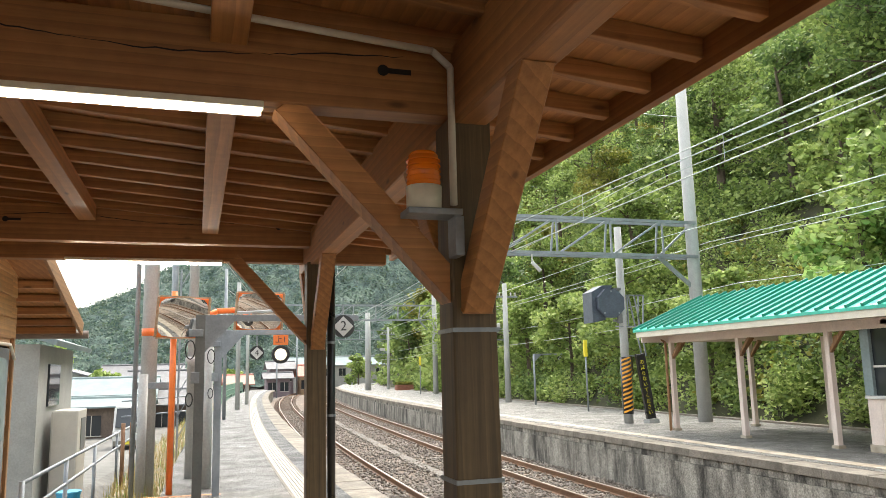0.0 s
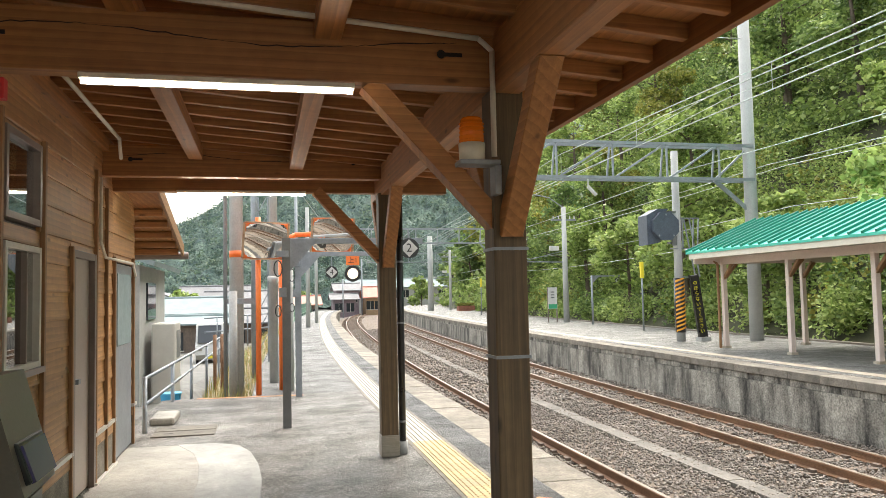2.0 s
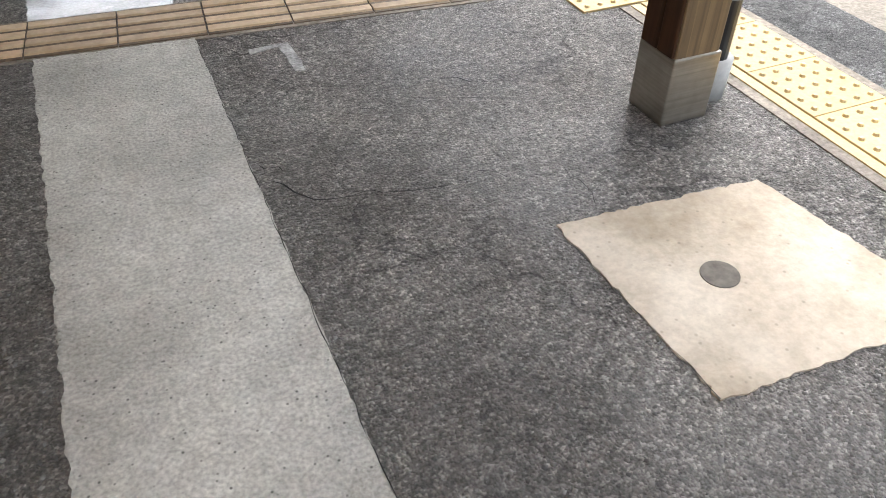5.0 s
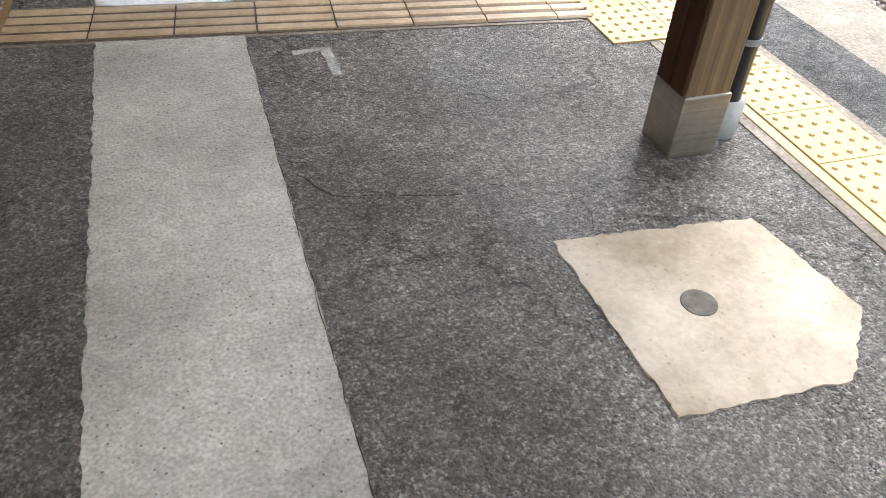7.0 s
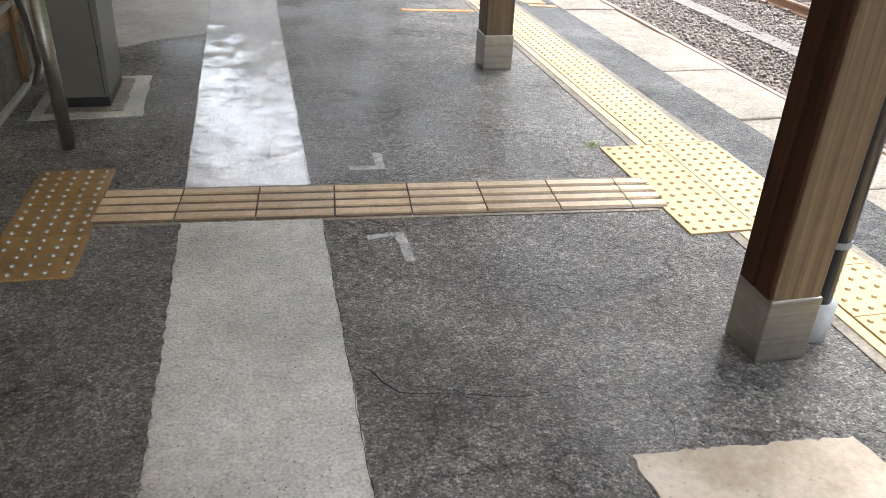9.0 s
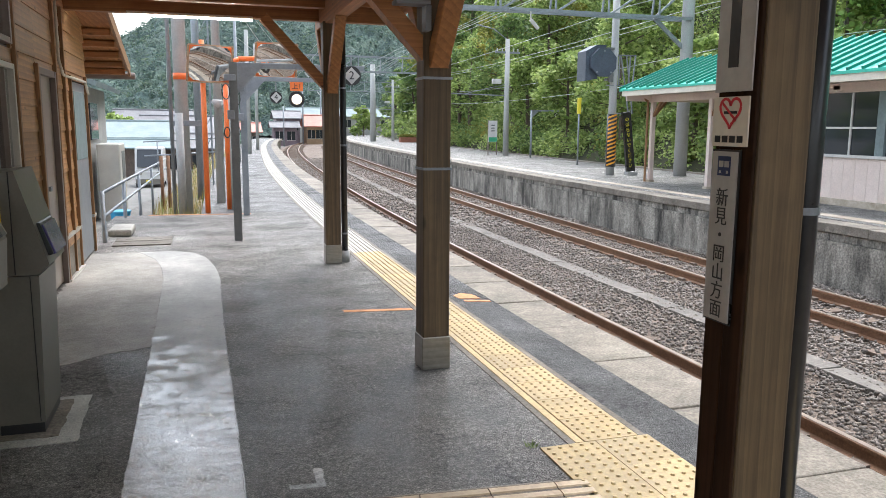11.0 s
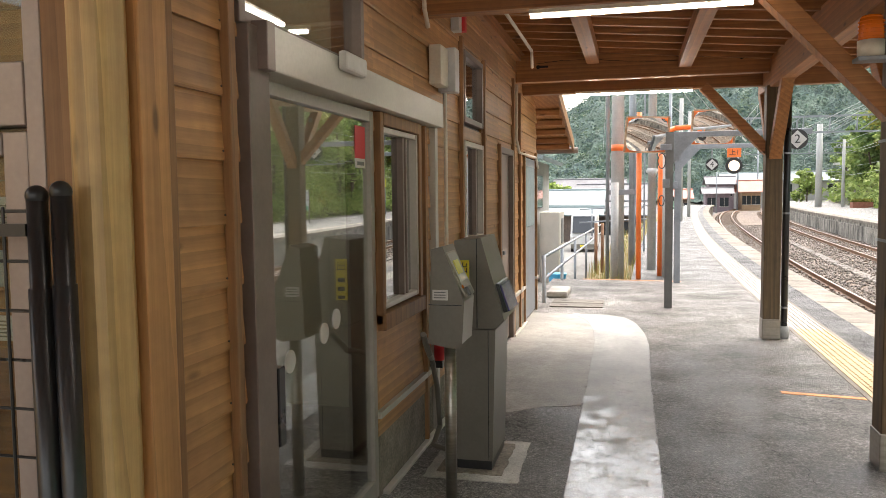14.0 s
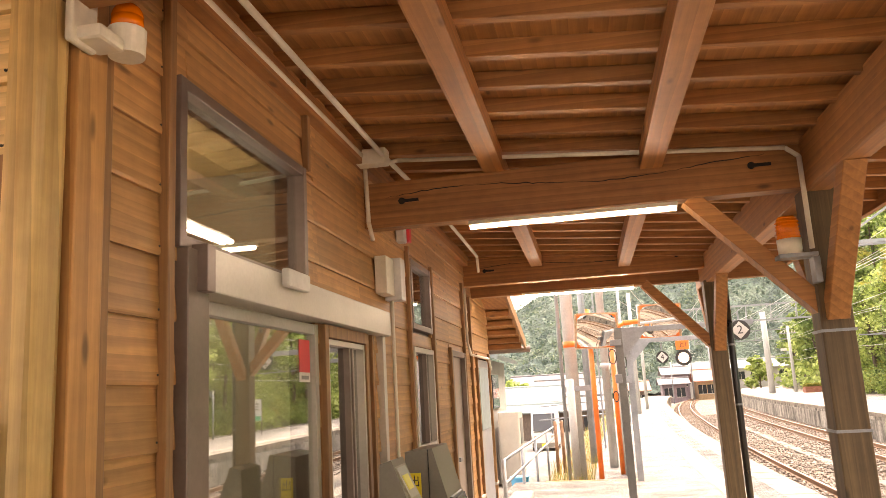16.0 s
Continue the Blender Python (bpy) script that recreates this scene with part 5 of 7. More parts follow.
for name, outline, mat, lab in (
        ("floor_mark", [(0.07, -0.49), (0.175, -0.47), (0.18, -0.66), (0.215, -0.665), (0.21, -0.45), (0.07, -0.455)], PALEPAINT, "worn white corner mark painted on the asphalt"),
        ("floor_mark", [(0.08, 0.15), (0.235, 0.14), (0.24, 0.33), (0.20, 0.33), (0.20, 0.185), (0.08, 0.19)], PALEPAINT, "faded white corner mark painted on the asphalt"),
        ("floor_mark", [(0.86, 3.25), (1.44, 3.17), (1.44, 3.24), (0.86, 3.32)], ORANGEPAINT, "orange line painted across the platform"),
        ("floor_mark", [(1.97, 3.35), (2.19, 3.28), (2.19, 3.34), (1.97, 3.41)], ORANGEPAINT, "short orange line near the platform edge"),
        ("floor_mark", [(1.96, 3.47), (2.14, 3.42), (2.12, 3.62), (2.02, 3.68), (1.94, 3.60)], ORANGEPAINT, "orange block painted near the platform edge"),
        ("floor_mark", [(-1.15, 11.0), (0.55, 10.85), (0.55, 10.93), (-1.15, 11.08)], ORANGEPAINT, "orange line across the end of the wide platform"),
        ("floor_mark", [(1.2, 18.5), (1.5, 18.46), (1.5, 18.6), (1.2, 18.64)], PALEPAINT, "short white line painted on the platform")):
    bm = bmesh.new()
    prism(bm, ragged(outline, 0.006, 0.03), "z", -0.01, 0.0065 if outline[0][0] > 1.9 else 0.003)
    solid(name, bm, mat, lab, "marking", "painted marks")
# cracks in the asphalt
TAR = material("crack_tar", (0.012, 0.012, 0.012), (0.03, 0.03, 0.03), 0.9, (9, 9, 9), 60, 0.2)
for line in ([(-0.07, -1.14), (0.0, -1.18), (-0.03, -1.23), (0.03, -1.34), (0.18, -1.38), (0.34, -1.42), (0.49, -1.41), (0.59, -1.49), (0.71, -1.48), (0.72, -1.68)],
             [(-0.09, 2.51), (0.41, 2.32), (0.55, 1.95), (0.60, 1.62), (0.69, 1.55), (0.68, 1.22), (0.85, 1.2), (1.38, 1.09)],
             [(-0.083, -6.0), (-0.081, -0.30)], [(-0.106, 0.03), (-0.117, 3.25), (-0.105, 4.9)], [(0.583, -2.29), (0.558, -1.70)], [(0.60, -2.30), (1.03, -2.315)],
             [(0.6, -0.9), (0.74, -0.97), (0.9, -0.95)], [(0.3, -0.95), (0.44, -1.02), (0.55, -0.99), (0.7, -1.06)], [(1.15, -1.75), (1.3, -1.72), (1.42, -1.62)],
             [(-1.0, 7.0), (-0.2, 6.9), (0.5, 7.05), (1.3, 6.95)], [(-0.1, 5.0), (0.5, 5.1), (1.0, 4.9)]):
    bm = bmesh.new()
    pts = []
    wob = 0.016 if len(line) > 3 or line[0][0] > 0.4 and line[0][1] > -2 else 0.004
    for (x0, y0), (x1, y1) in zip(line, line[1:]):
        n = max(2, int(math.hypot(x1 - x0, y1 - y0) / 0.035))
        pts += [(x0 + (x1 - x0) * i / n + rg.uniform(-wob, wob), y0 + (y1 - y0) * i / n + rg.uniform(-wob, wob)) for i in range(n)]
    prev = None
    for x, y in pts:
        w = rg.uniform(0.0003, 0.0024) * (1.0 if wob > 0.01 else 0.6)
        cur = (bm.verts.new((x - w, y - w * 0.7, 0.0015 if wob > 0.01 else 0.0065)), bm.verts.new((x + w, y + w * 0.7, 0.0015 if wob > 0.01 else 0.0065)))
        if prev:
            bm.faces.new((prev[0], cur[0], cur[1], prev[1]))
        prev = cur
    solid("crack", bm, TAR, "thin dark crack running through the asphalt", "crack", "asphalt cracks")
# loose aggregate that shows in the worn asphalt
n = 40000
gx, gy = -1.45 + 3.6 * rng.random(n), -2.9 + 5.5 * rng.random(n) ** 1.5
rad = 0.0018 + 0.0052 * rng.random((n, 1, 1)) ** 2
gv = unit[None] * rad * (0.6 + 0.8 * rng.random((n, 6, 1))) * np.array((1, 1, 0.45)) + np.stack((gx, gy, np.full(n, 0.0005)), -1)[:, None]
cloud("aggregate", gv.reshape(-1, 3), (octa[None] + 6 * np.arange(n)[:, None, None]).reshape(-1, 3),
      material("aggregate_stone", (0.12, 0.115, 0.108), (0.29, 0.28, 0.26), 0.7, (9, 9, 9), 40, 0.0, island=0.5), "small stones showing in the worn asphalt", "aggregate")


# tactile paving
def tile_mesh(name, mat, kind, w=0.297, d=0.297):
    bm = bmesh.new()
    box(bm, -w / 2, w / 2, -d / 2, d / 2, -0.012, 0.006, 0.002)
    if kind == "dots":
        for i in range(5):
            for j in range(5):
                bmesh.ops.create_cone(bm, cap_ends=True, segments=8, radius1=0.0115, radius2=0.0075, depth=0.009,
                                      matrix=Matrix.Translation(((i - 2) * 0.058 * w / 0.297, (j - 2) * 0.058, 0.0095)))
    elif kind == "bars":
        for j in range(4):
            y = (j - 1.5) * 0.072
            prism(bm, [(y - 0.025, 0.006), (y + 0.025, 0.006), (y + 0.020, 0.0115), (y - 0.020, 0.0115)], "x", -w / 2 + 0.0015, w / 2 - 0.0015)
    for f in bm.faces:
        f.material_index = 1 if f.calc_center_median().z > 0.0068 else 0
    me = bpy.data.meshes.new(name)
    bm.to_mesh(me)
    bm.free()
    me.materials.append(GROOVE if kind == "bars" else mat)
    me.materials.append(mat if kind == "bars" else STAINLESS if mat == OCHRE else STUD if mat == YELLOW else mat)
    return me


tact = thing("tactile_paving", (1.65, 0, 0), "yellow tactile warning tiles with raised dots along the platform edge", "tactile paving", kind="structure")
me_dot, me_bar, me_ochre = tile_mesh("tile", YELLOW, "dots"), tile_mesh("tile", TAN, "bars"), tile_mesh("tile", OCHRE, "dots")
me_pale = tile_mesh("tile", GLAREPALE, "dots")
me_half = tile_mesh("tile", TAN, "bars", 0.15)


def lay(me, x, y, rot, parent):
    o = new("tile", me)
    o.parent = parent
    o.location = Vector((x, y, 0.002)) - BASE[parent]
    o.rotation_euler = (0, 0, rot)
    return o


for y in [-0.803 - 0.30 * i for i in range(20)] + [0.397 + 0.30 * i for i in range(198)]:
    lay(me_dot if y < 6.2 else me_pale, 1.67 + bend(y), y, -math.atan(bend(y + 0.5) - bend(y - 0.5)), tact)
for y in (-0.495, -0.20, 0.095):
    lay(me_dot, 1.44, y, 0, tact)
    lay(me_dot, 1.74, y, 0, tact)
bm = bmesh.new()
ribbon(bm, 1.472, 1.512, -7, -0.66, -0.01, 0.007)
ribbon(bm, 1.472, 1.512, 0.25, 6.2, -0.01, 0.007)
part("border_strip", bm, YELLOW, tact, "narrow yellow border strip")
bm = bmesh.new()
ribbon(bm, 1.472, 1.512, 6.2, 60, -0.01, 0.007)
part("border_strip", bm, GLAREPALE, tact, "border strip paled for sky glare")
bm = bmesh.new()
ribbon(bm, 1.455, 1.84, 60, 89.5, -0.01, 0.006)
part("far_strip", bm, GLAREPALE, tact)
bm = bmesh.new()
ribbon(bm, 1.425, 1.468, -7, -0.66, -0.01, 0.0045)
ribbon(bm, 1.43, 1.468, 0.25, 60, -0.01, 0.0045)
ribbon(bm, 1.824, 1.86, -7, -0.66, -0.01, 0.0045)
ribbon(bm, 1.824, 1.86, 0.25, 60, -0.01, 0.0045)
part("mortar_edge", bm, COPING, tact, "grey mortar edging")

guide = thing("guide_paving", (0, -0.15, 0), "tan guide tiles with raised bars leading from the door", "tactile paving", kind="structure")
ROT = radians(-5.0)
for i in range(7):
    u = -0.765 + 0.2995 * i
    lay(me_bar, u, -0.148 - 0.0875 * u, ROT, guide)
u = -0.765 + 0.2995 * 6 + 0.225
lay(me_half, u, -0.148 - 0.0875 * u, ROT, guide)
stop = thing("warning_paving", (-1.05, -0.15, 0), "ochre tactile tiles with metal studs in front of the door", "tactile paving", kind="structure")
for i in range(3):
    lay(me_ochre, -1.062 + 0.004 * i, -0.44 + 0.298 * i, ROT * 0.4, stop)
bm = bmesh.new()
prism(bm, [(-0.91, -0.237), (1.27, -0.428), (1.27, -0.40), (-0.91, -0.20)], "z", -0.01, 0.0042)
prism(bm, [(-0.91, 0.095), (1.27, -0.098), (1.27, -0.125), (-0.91, 0.06)], "z", -0.01, 0.0042)
part("mortar_edge", bm, COPING, guide, "grey mortar edging")

# coping slabs along the platform edge
bm = bmesh.new()
box(bm, -0.24, 0.24, -0.447, 0.447, -0.155, 0.0, 0.012)
me_cope = bpy.data.meshes.new("coping_slab")
bm.to_mesh(me_cope)
bm.free()
me_cope.materials.append(COPING)
for parent, x, y0, count in ((platform, 2.44, -8.0, 109), (platform2, 9.96, -12.0, 125)):
    for i in range(count):
        y = y0 + 0.9 * i
        s = new("coping_slab", me_cope)
        s.parent = parent
        s.location = Vector((x + bend(y), y, -0.006 + 0.01 * (rg.random() - 0.5))) - BASE[parent]
        s.rotation_euler = (rg.uniform(-0.003, 0.003), rg.uniform(-0.006, 0.006), -math.atan((bend(y + 1) - bend(y - 1)) / 2) + rg.uniform(-0.004, 0.004))
bm = bmesh.new()
box(bm, -0.22, 0.22, -0.226, 0.226, -0.065, 0.065, 0.01)
me_blk = bpy.data.meshes.new("block")
bm.to_mesh(me_blk)
bm.free()
me_blk.materials.append(OLDWALL)
for i in range(150):
    y = -4.0 + 0.46 * i
    o = new("block", me_blk)
    o.parent = platform2
    o.location = Vector((9.98 + bend(y) + rg.uniform(-0.008, 0.008), y, -0.232)) - BASE[platform2]
    o.rotation_euler = (0, 0, -math.atan((bend(y + 1) - bend(y - 1)) / 2))
bm = bmesh.new()
ribbon(bm, 9.80, 10.2, 64.8, 150, -0.30, -0.165)
part("brick_course", bm, OLDWALL, platform2, "weathered course of blocks under the coping")

# ticket machine and card reader
tm = thing("ticket_machine", (-1.11, 1.3, 0), "grey steel station exit machine with a sloping console", "ticket machine")
bm = bmesh.new()
prism(bm, [(-1.24, 0.06), (-1.03, 0.06), (-1.01, 0.81), (-1.24, 0.81)], "y", 1.12, 1.56)
part("cabinet", bm, MACHINE, tm)
cube_part("kick_plate", (-1.235, -1.035, 1.125, 1.555, 0.0, 0.06), BLACK, tm, "black kick plate", 0)
bm = bmesh.new()
prism(bm, [(-1.24, 0.815), (-1.01, 0.815), (-0.96, 0.865), (-1.09, 1.325), (-1.24, 1.31)], "y", 1.12, 1.56)
con = part("console", bm, MACHINE, tm)
bm = bmesh.new()
bar(bm, (-0.945, 1.34, 0.90), (-1.0, 1.34, 1.06), 0.34, 0.05, 0.006, up=(1, 0, 0.35))
part("screen_hood", bm, BLACK, con, "black hooded screen")
bm = bmesh.new()
bar(bm, (-0.925, 1.34, 0.905), (-0.975, 1.34, 1.05), 0.30, 0.03, 0.0, up=(1, 0, 0.35))
part("screen", bm, plain("violet_screen", (0.10, 0.09, 0.22), 0.15), con, "violet display screen")
bm = bmesh.new()
bar(bm, (-1.012, 1.34, 1.11), (-1.08, 1.34, 1.31), 0.36, 0.012, 0.0, up=(1, 0, 0.35))
part("instruction_plate", bm, plain("pale_yellow_plate", (0.62, 0.60, 0.34), 0.4), con, "pale yellow instruction plate")
cube_part("seam", (-1.115, -1.11, 1.116, 1.1195, 0.82, 1.32), BLACK, con, bevel=0)
cube_part("seam", (-1.052, -1.048, 1.116, 1.1195, 0.07, 0.81), BLACK, tm, bevel=0)
lab = cube_part("label_plate", (-1.225, -1.155, 1.112, 1.119, 0.96, 1.20), YELLOWPLATE, con, "yellow plate with black characters", 0)
letters("lettering", "出", 0.062, pose(-1.19, 1.1105, 1.155, 90, 0, 0), BLACK, lab)
for i, h in enumerate((0.026, 0.026, 0.02)):
    cube_part("character_bar", (-1.212, -1.168, 1.1095, 1.1115, 1.09 - 0.052 * i - h, 1.09 - 0.052 * i), BLACK, lab, bevel=0)

rd = thing("card_reader", (-1.14, 0.58, 0), "grey ticket collecting box on a steel pole", "ticket box")
bm = bmesh.new()
rod(bm, (-1.14, 0.58, 0), (-1.14, 0.58, 0.86), 0.029, 0.029, 20)
part("pole", bm, STAINLESS, rd, smooth=True)
bm = bmesh.new()
prism(bm, [(-1.23, 0.845), (-1.10, 0.825), (-1.062, 0.85), (-1.05, 1.055), (-1.155, 1.32), (-1.21, 1.305)], "y", 0.5, 0.73)
bd = part("housing", bm, MACHINE, rd)
bm = bmesh.new()
bar(bm, (-1.005, 0.615, 1.075), (-1.115, 0.615, 1.305), 0.19, 0.012, 0.002, up=(1, 0, 0.45))
pl = part("front_plate", bm, STAINLESS, bd)
bm = bmesh.new()
bar(bm, (-1.035, 0.615, 1.145), (-1.10, 0.615, 1.28), 0.15, 0.012, 0.0, up=(1, 0, 0.45))
pl2 = part("display", bm, plain("pale_display", (0.60, 0.62, 0.60), 0.2), bd, "pale instruction display")
bm = bmesh.new()
bar(bm, (-1.048, 0.60, 1.18), (-1.078, 0.60, 1.245), 0.09, 0.016, 0.0, up=(1, 0, 0.45))
part("notice", bm, plain("yellow_notice", (0.75, 0.70, 0.18), 0.4), bd, "yellow paper notice")
bm = bmesh.new()
bar(bm, (-1.0, 0.60, 1.075), (-1.02, 0.60, 1.115), 0.07, 0.035, 0.004, up=(1, 0, 0.45))
part("ticket_slot", bm, DARKSTEEL, bd)
bm = bmesh.new()
rod(bm, (-1.03, 0.53, 1.12), (-1.018, 0.53, 1.125), 0.010, 0.010, 10)
part("indicator", bm, AMBER, bd, "amber indicator")
cube_part("seam", (-1.225, -1.06, 0.496, 0.4995, 1.035, 1.039), BLACK, bd, bevel=0)
cube_part("label_plate", (-1.205, -1.13, 0.495, 0.4995, 1.06, 1.11), WHITE, bd, "small white label", 0)
for i in range(3):
    cube_part("print_bar", (-1.197, -1.14, 0.4938, 0.4948, 1.07 + 0.013 * i, 1.075 + 0.013 * i), DARKSTEEL, bd, bevel=0)
for ch in bd.children:
    if ch.name.split(".")[0] in ("front_plate", "display", "notice", "ticket_slot", "indicator"):
        ch.location.x -= 0.042
for ch in con.children:
    if ch.name.split(".")[0] in ("screen_hood", "screen", "instruction_plate"):
        ch.location.x -= 0.026
bm = bmesh.new()
bent(bm, [(-1.30, 0.66, 0.86), (-1.32, 0.85, 0.72), (-1.42, 1.28, 0.60), (-1.42, 1.40, 0.40), (-1.42, 1.46, 0.14), (-1.42, 1.30, 0.07), (-1.30, 1.25, 0.06)], 0.016, 10)
solid("cable_conduit", bm, MACHINE, "grey flexible cable conduit running down behind the ticket box", "conduit")
bm = bmesh.new()
rod(bm, (-1.47, 0.43, 0.0), (-1.47, 0.43, 0.012), 0.03, 0.03, 20)
rod(bm, (-1.47, 0.43, 0.012), (-1.47, 0.43, 0.04), 0.024, 0.014, 20)
solid("door_stop", bm, STAINLESS, "small shiny steel door stop on the floor beside the door", "door stop", smooth=True)

fx = thing("fire_extinguisher", (-1.48, 1.70, 0.5), "red fire extinguisher half hidden behind the ticket box", "fire extinguisher")
bm = bmesh.new()
rod(bm, (-1.48, 1.70, 0.50), (-1.48, 1.70, 0.74), 0.035, 0.035, 16)
rod(bm, (-1.48, 1.70, 0.74), (-1.48, 1.70, 0.79), 0.035, 0.015, 16)
part("cylinder", bm, RED, fx, smooth=True)
bm = bmesh.new()
box(bm, -1.54, -1.455, 1.68, 1.72, 0.45, 0.50)
part("bracket", bm, BLACK, fx)

# beacons
def beacon(x, y, z, label, side):
    b = thing("beacon_light", (x, y, z), label, "beacon light", "amber beacons")
    bm = bmesh.new()
    rod(bm, (x, y, z + 0.085), (x, y, z + 0.20), 0.062, 0.056, 24)
    bmesh.ops.create_cone(bm, cap_ends=True, segments=24, radius1=0.056, radius2=0.046, depth=0.014, matrix=Matrix.Translation((x, y, z + 0.207)))
    dm = part("dome", bm, AMBER, b, "ribbed amber plastic dome", True)
    for i in range(5):
        bm = bmesh.new()
        rod(bm, (x, y, z + 0.10 + 0.02 * i), (x, y, z + 0.104 + 0.02 * i), 0.0635, 0.0635, 24)
        part("rib", bm, AMBER, dm)
    bm = bmesh.new()
    rod(bm, (x, y, z), (x, y, z + 0.085), 0.064, 0.066, 24)
    part("base", bm, CREAM, b, smooth=True)
    return b


bc = beacon(0.945, 1.49, 2.27, "amber rotating beacon on a steel bracket beside the column", 1)
bm = bmesh.new()
box(bm, 0.87, 1.075, 1.43, 1.55, 2.245, 2.268, 0.003)
box(bm, 1.05, 1.085, 1.45, 1.54, 2.10, 2.245, 0.003)
part("bracket", bm, STEEL, bc, "galvanised bracket")
b2 = thing("beacon_light", (-1.48, -1.05, 2.6), "amber wall beacon on a cream plastic bracket", "beacon light", "amber beacons")
cube_part("wall_plate", (WX + 0.045, WX + 0.07, -1.27, -1.16, 2.56, 2.74), CREAM, b2, "", 0.008)
bm = bmesh.new()
box(bm, WX + 0.05, WX + 0.14, -1.25, -1.13, 2.57, 2.61, 0.012)
rod(bm, (WX + 0.12, -1.10, 2.575), (WX + 0.12, -1.10, 2.655), 0.050, 0.053, 24)
part("base", bm, CREAM, b2)
bm = bmesh.new()
rod(bm, (WX + 0.12, -1.10, 2.655), (WX + 0.12, -1.10, 2.695), 0.046, 0.044, 24)
bmesh.ops.create_uvsphere(bm, u_segments=24, v_segments=10, radius=0.0445, matrix=Matrix.Translation((WX + 0.12, -1.10, 2.695)))
part("dome", bm, AMBER, b2, smooth=True)

b2.location += Vector((0, -0.10, 0.02))

# conduits, boxes and small fittings
for pts, r, lab in (([(1.07, 1.52, 2.30), (1.07, 1.52, 2.84), (1.0, 1.52, 2.90), (-1.30, 1.52, 3.08), (-1.45, 1.52, 3.06)], 0.014, "pale conduit rising beside the column and along the tie beam"),
                    ([(-1.50, -6.0, 3.09), (-1.50, 1.38, 3.09)], 0.020, "long pale conduit under the canopy along the house"),
                    ([(-1.36, -6.0, 3.08), (-1.36, 1.40, 3.08), (-1.30, 2.6, 3.06), (-1.30, 5.0, 3.04), (-1.32, 5.2, 2.90)], 0.016, "second pale conduit under the canopy"),
                    ([(-1.51, 1.50, 3.05), (-1.51, 1.54, 2.70), (-1.51, 1.62, 2.60)], 0.014, "short pale conduit dropping to the wall box"),
                    ([(-1.50, 5.28, 2.74), (-1.50, 5.28, 2.15), (-1.50, 5.5, 2.02), (-1.50, 7.0, 2.03), (-1.50, 7.2, 1.9)], 0.014, "grey cable bending along the house wall"),
                    ([(-1.505, 2.03, 2.26), (-1.505, 2.03, 0.45)], 0.013, "pale conduit running down the boarded wall")):
    bm = bmesh.new()
    bent(bm, pts, r, 10)
    solid("conduit", bm, CREAM, lab, "conduit", "cable conduits", smooth=True)
jb = thing("junction_box", (-1.43, 1.40, 3.05), "pale plastic junction box on the conduits", "junction box")
cube_part("housing", (-1.53, -1.34, 1.37, 1.47, 3.03, 3.13), CREAM, jb, "", 0.008)
wb = thing("switch_box", (WX, 1.95, 2.4), "cream electrical box and breaker on the wall", "switch box")
cube_part("housing", (WX + 0.01, WX + 0.09, 1.74, 1.94, 2.27, 2.52), CREAM, wb, "", 0.006)
cube_part("breaker", (WX + 0.01, WX + 0.13, 1.98, 2.10, 2.25, 2.54), WHITE, wb, "", 0.006)
al = thing("alarm_button", (WX, 2.45, 2.8), "red and white emergency alarm box high on the wall", "alarm")
cube_part("housing", (WX + 0.01, WX + 0.07, 2.36, 2.46, 2.73, 2.87), WHITE, al)
cube_part("cover", (WX + 0.02, WX + 0.09, 2.462, 2.54, 2.745, 2.865), RED, al, "", 0.006)

# signs on the first column
cx = 1.071
sg = thing("platform_number_sign", (cx, -1.30, 1.75), "white plate with a black platform number on the column", "sign", "column signs")
cube_part("plate", (cx - 0.008, cx - 0.003, -1.392, -1.252, 1.64, 1.98), SHADEDSIGNWHITE, sg, "", 0.001)
sgm = Matrix(((0, 0, -1, cx - 0.0085), (-1, 0, 0, -1.322), (0, 1, 0, 1.82), (0, 0, 0, 1)))
bm = bmesh.new()
box(bm, cx - 0.0095, cx - 0.0082, -1.338, -1.300, 1.70, 1.935)
prism(bm, [(-1.300, 1.935), (-1.272, 1.905), (-1.272, 1.88), (-1.300, 1.905)], "x", cx - 0.0095, cx - 0.0082)
part("numeral", bm, BLACK, sg)
sg = thing("no_smoking_sign", (cx, -1.30, 1.57), "cream no smoking plate with a red heart outline", "sign", "column signs")
cube_part("plate", (cx - 0.008, cx - 0.003, -1.388, -1.25, 1.503, 1.628), CREAM, sg, "", 0.001)
bm = bmesh.new()
hp = []
for i in range(33):
    a = 2 * math.pi * i / 32
    hp.append((cx - 0.0085, -1.319 - 0.0028 * 16 * math.sin(a) ** 3 * 0.9, 1.592 + 0.0026 * (13 * math.cos(a) - 5 * math.cos(2 * a) - 2 * math.cos(3 * a) - math.cos(4 * a))))
for a, b in zip(hp, hp[1:]):
    bar(bm, a, b, 0.007, 0.002, up=(1, 0, 0))
bar(bm, (cx - 0.0085, -1.288, 1.612), (cx - 0.0085, -1.342, 1.568), 0.006, 0.002, up=(1, 0, 0))
part("heart_outline", bm, RED, sg)
cube_part("cigarette_bar", (cx - 0.0092, cx - 0.0082, -1.345, -1.295, 1.585, 1.592), BLACK, sg, bevel=0)
for i in range(4):
    cube_part("character_bar", (cx - 0.0092, cx - 0.0082, -1.372 + 0.029 * i, -1.351 + 0.029 * i, 1.513, 1.530), BLACK, sg, bevel=0)
sg = thing("direction_sign", (cx, -1.28, 1.25), "white upright plate with black station names", "sign", "column signs")
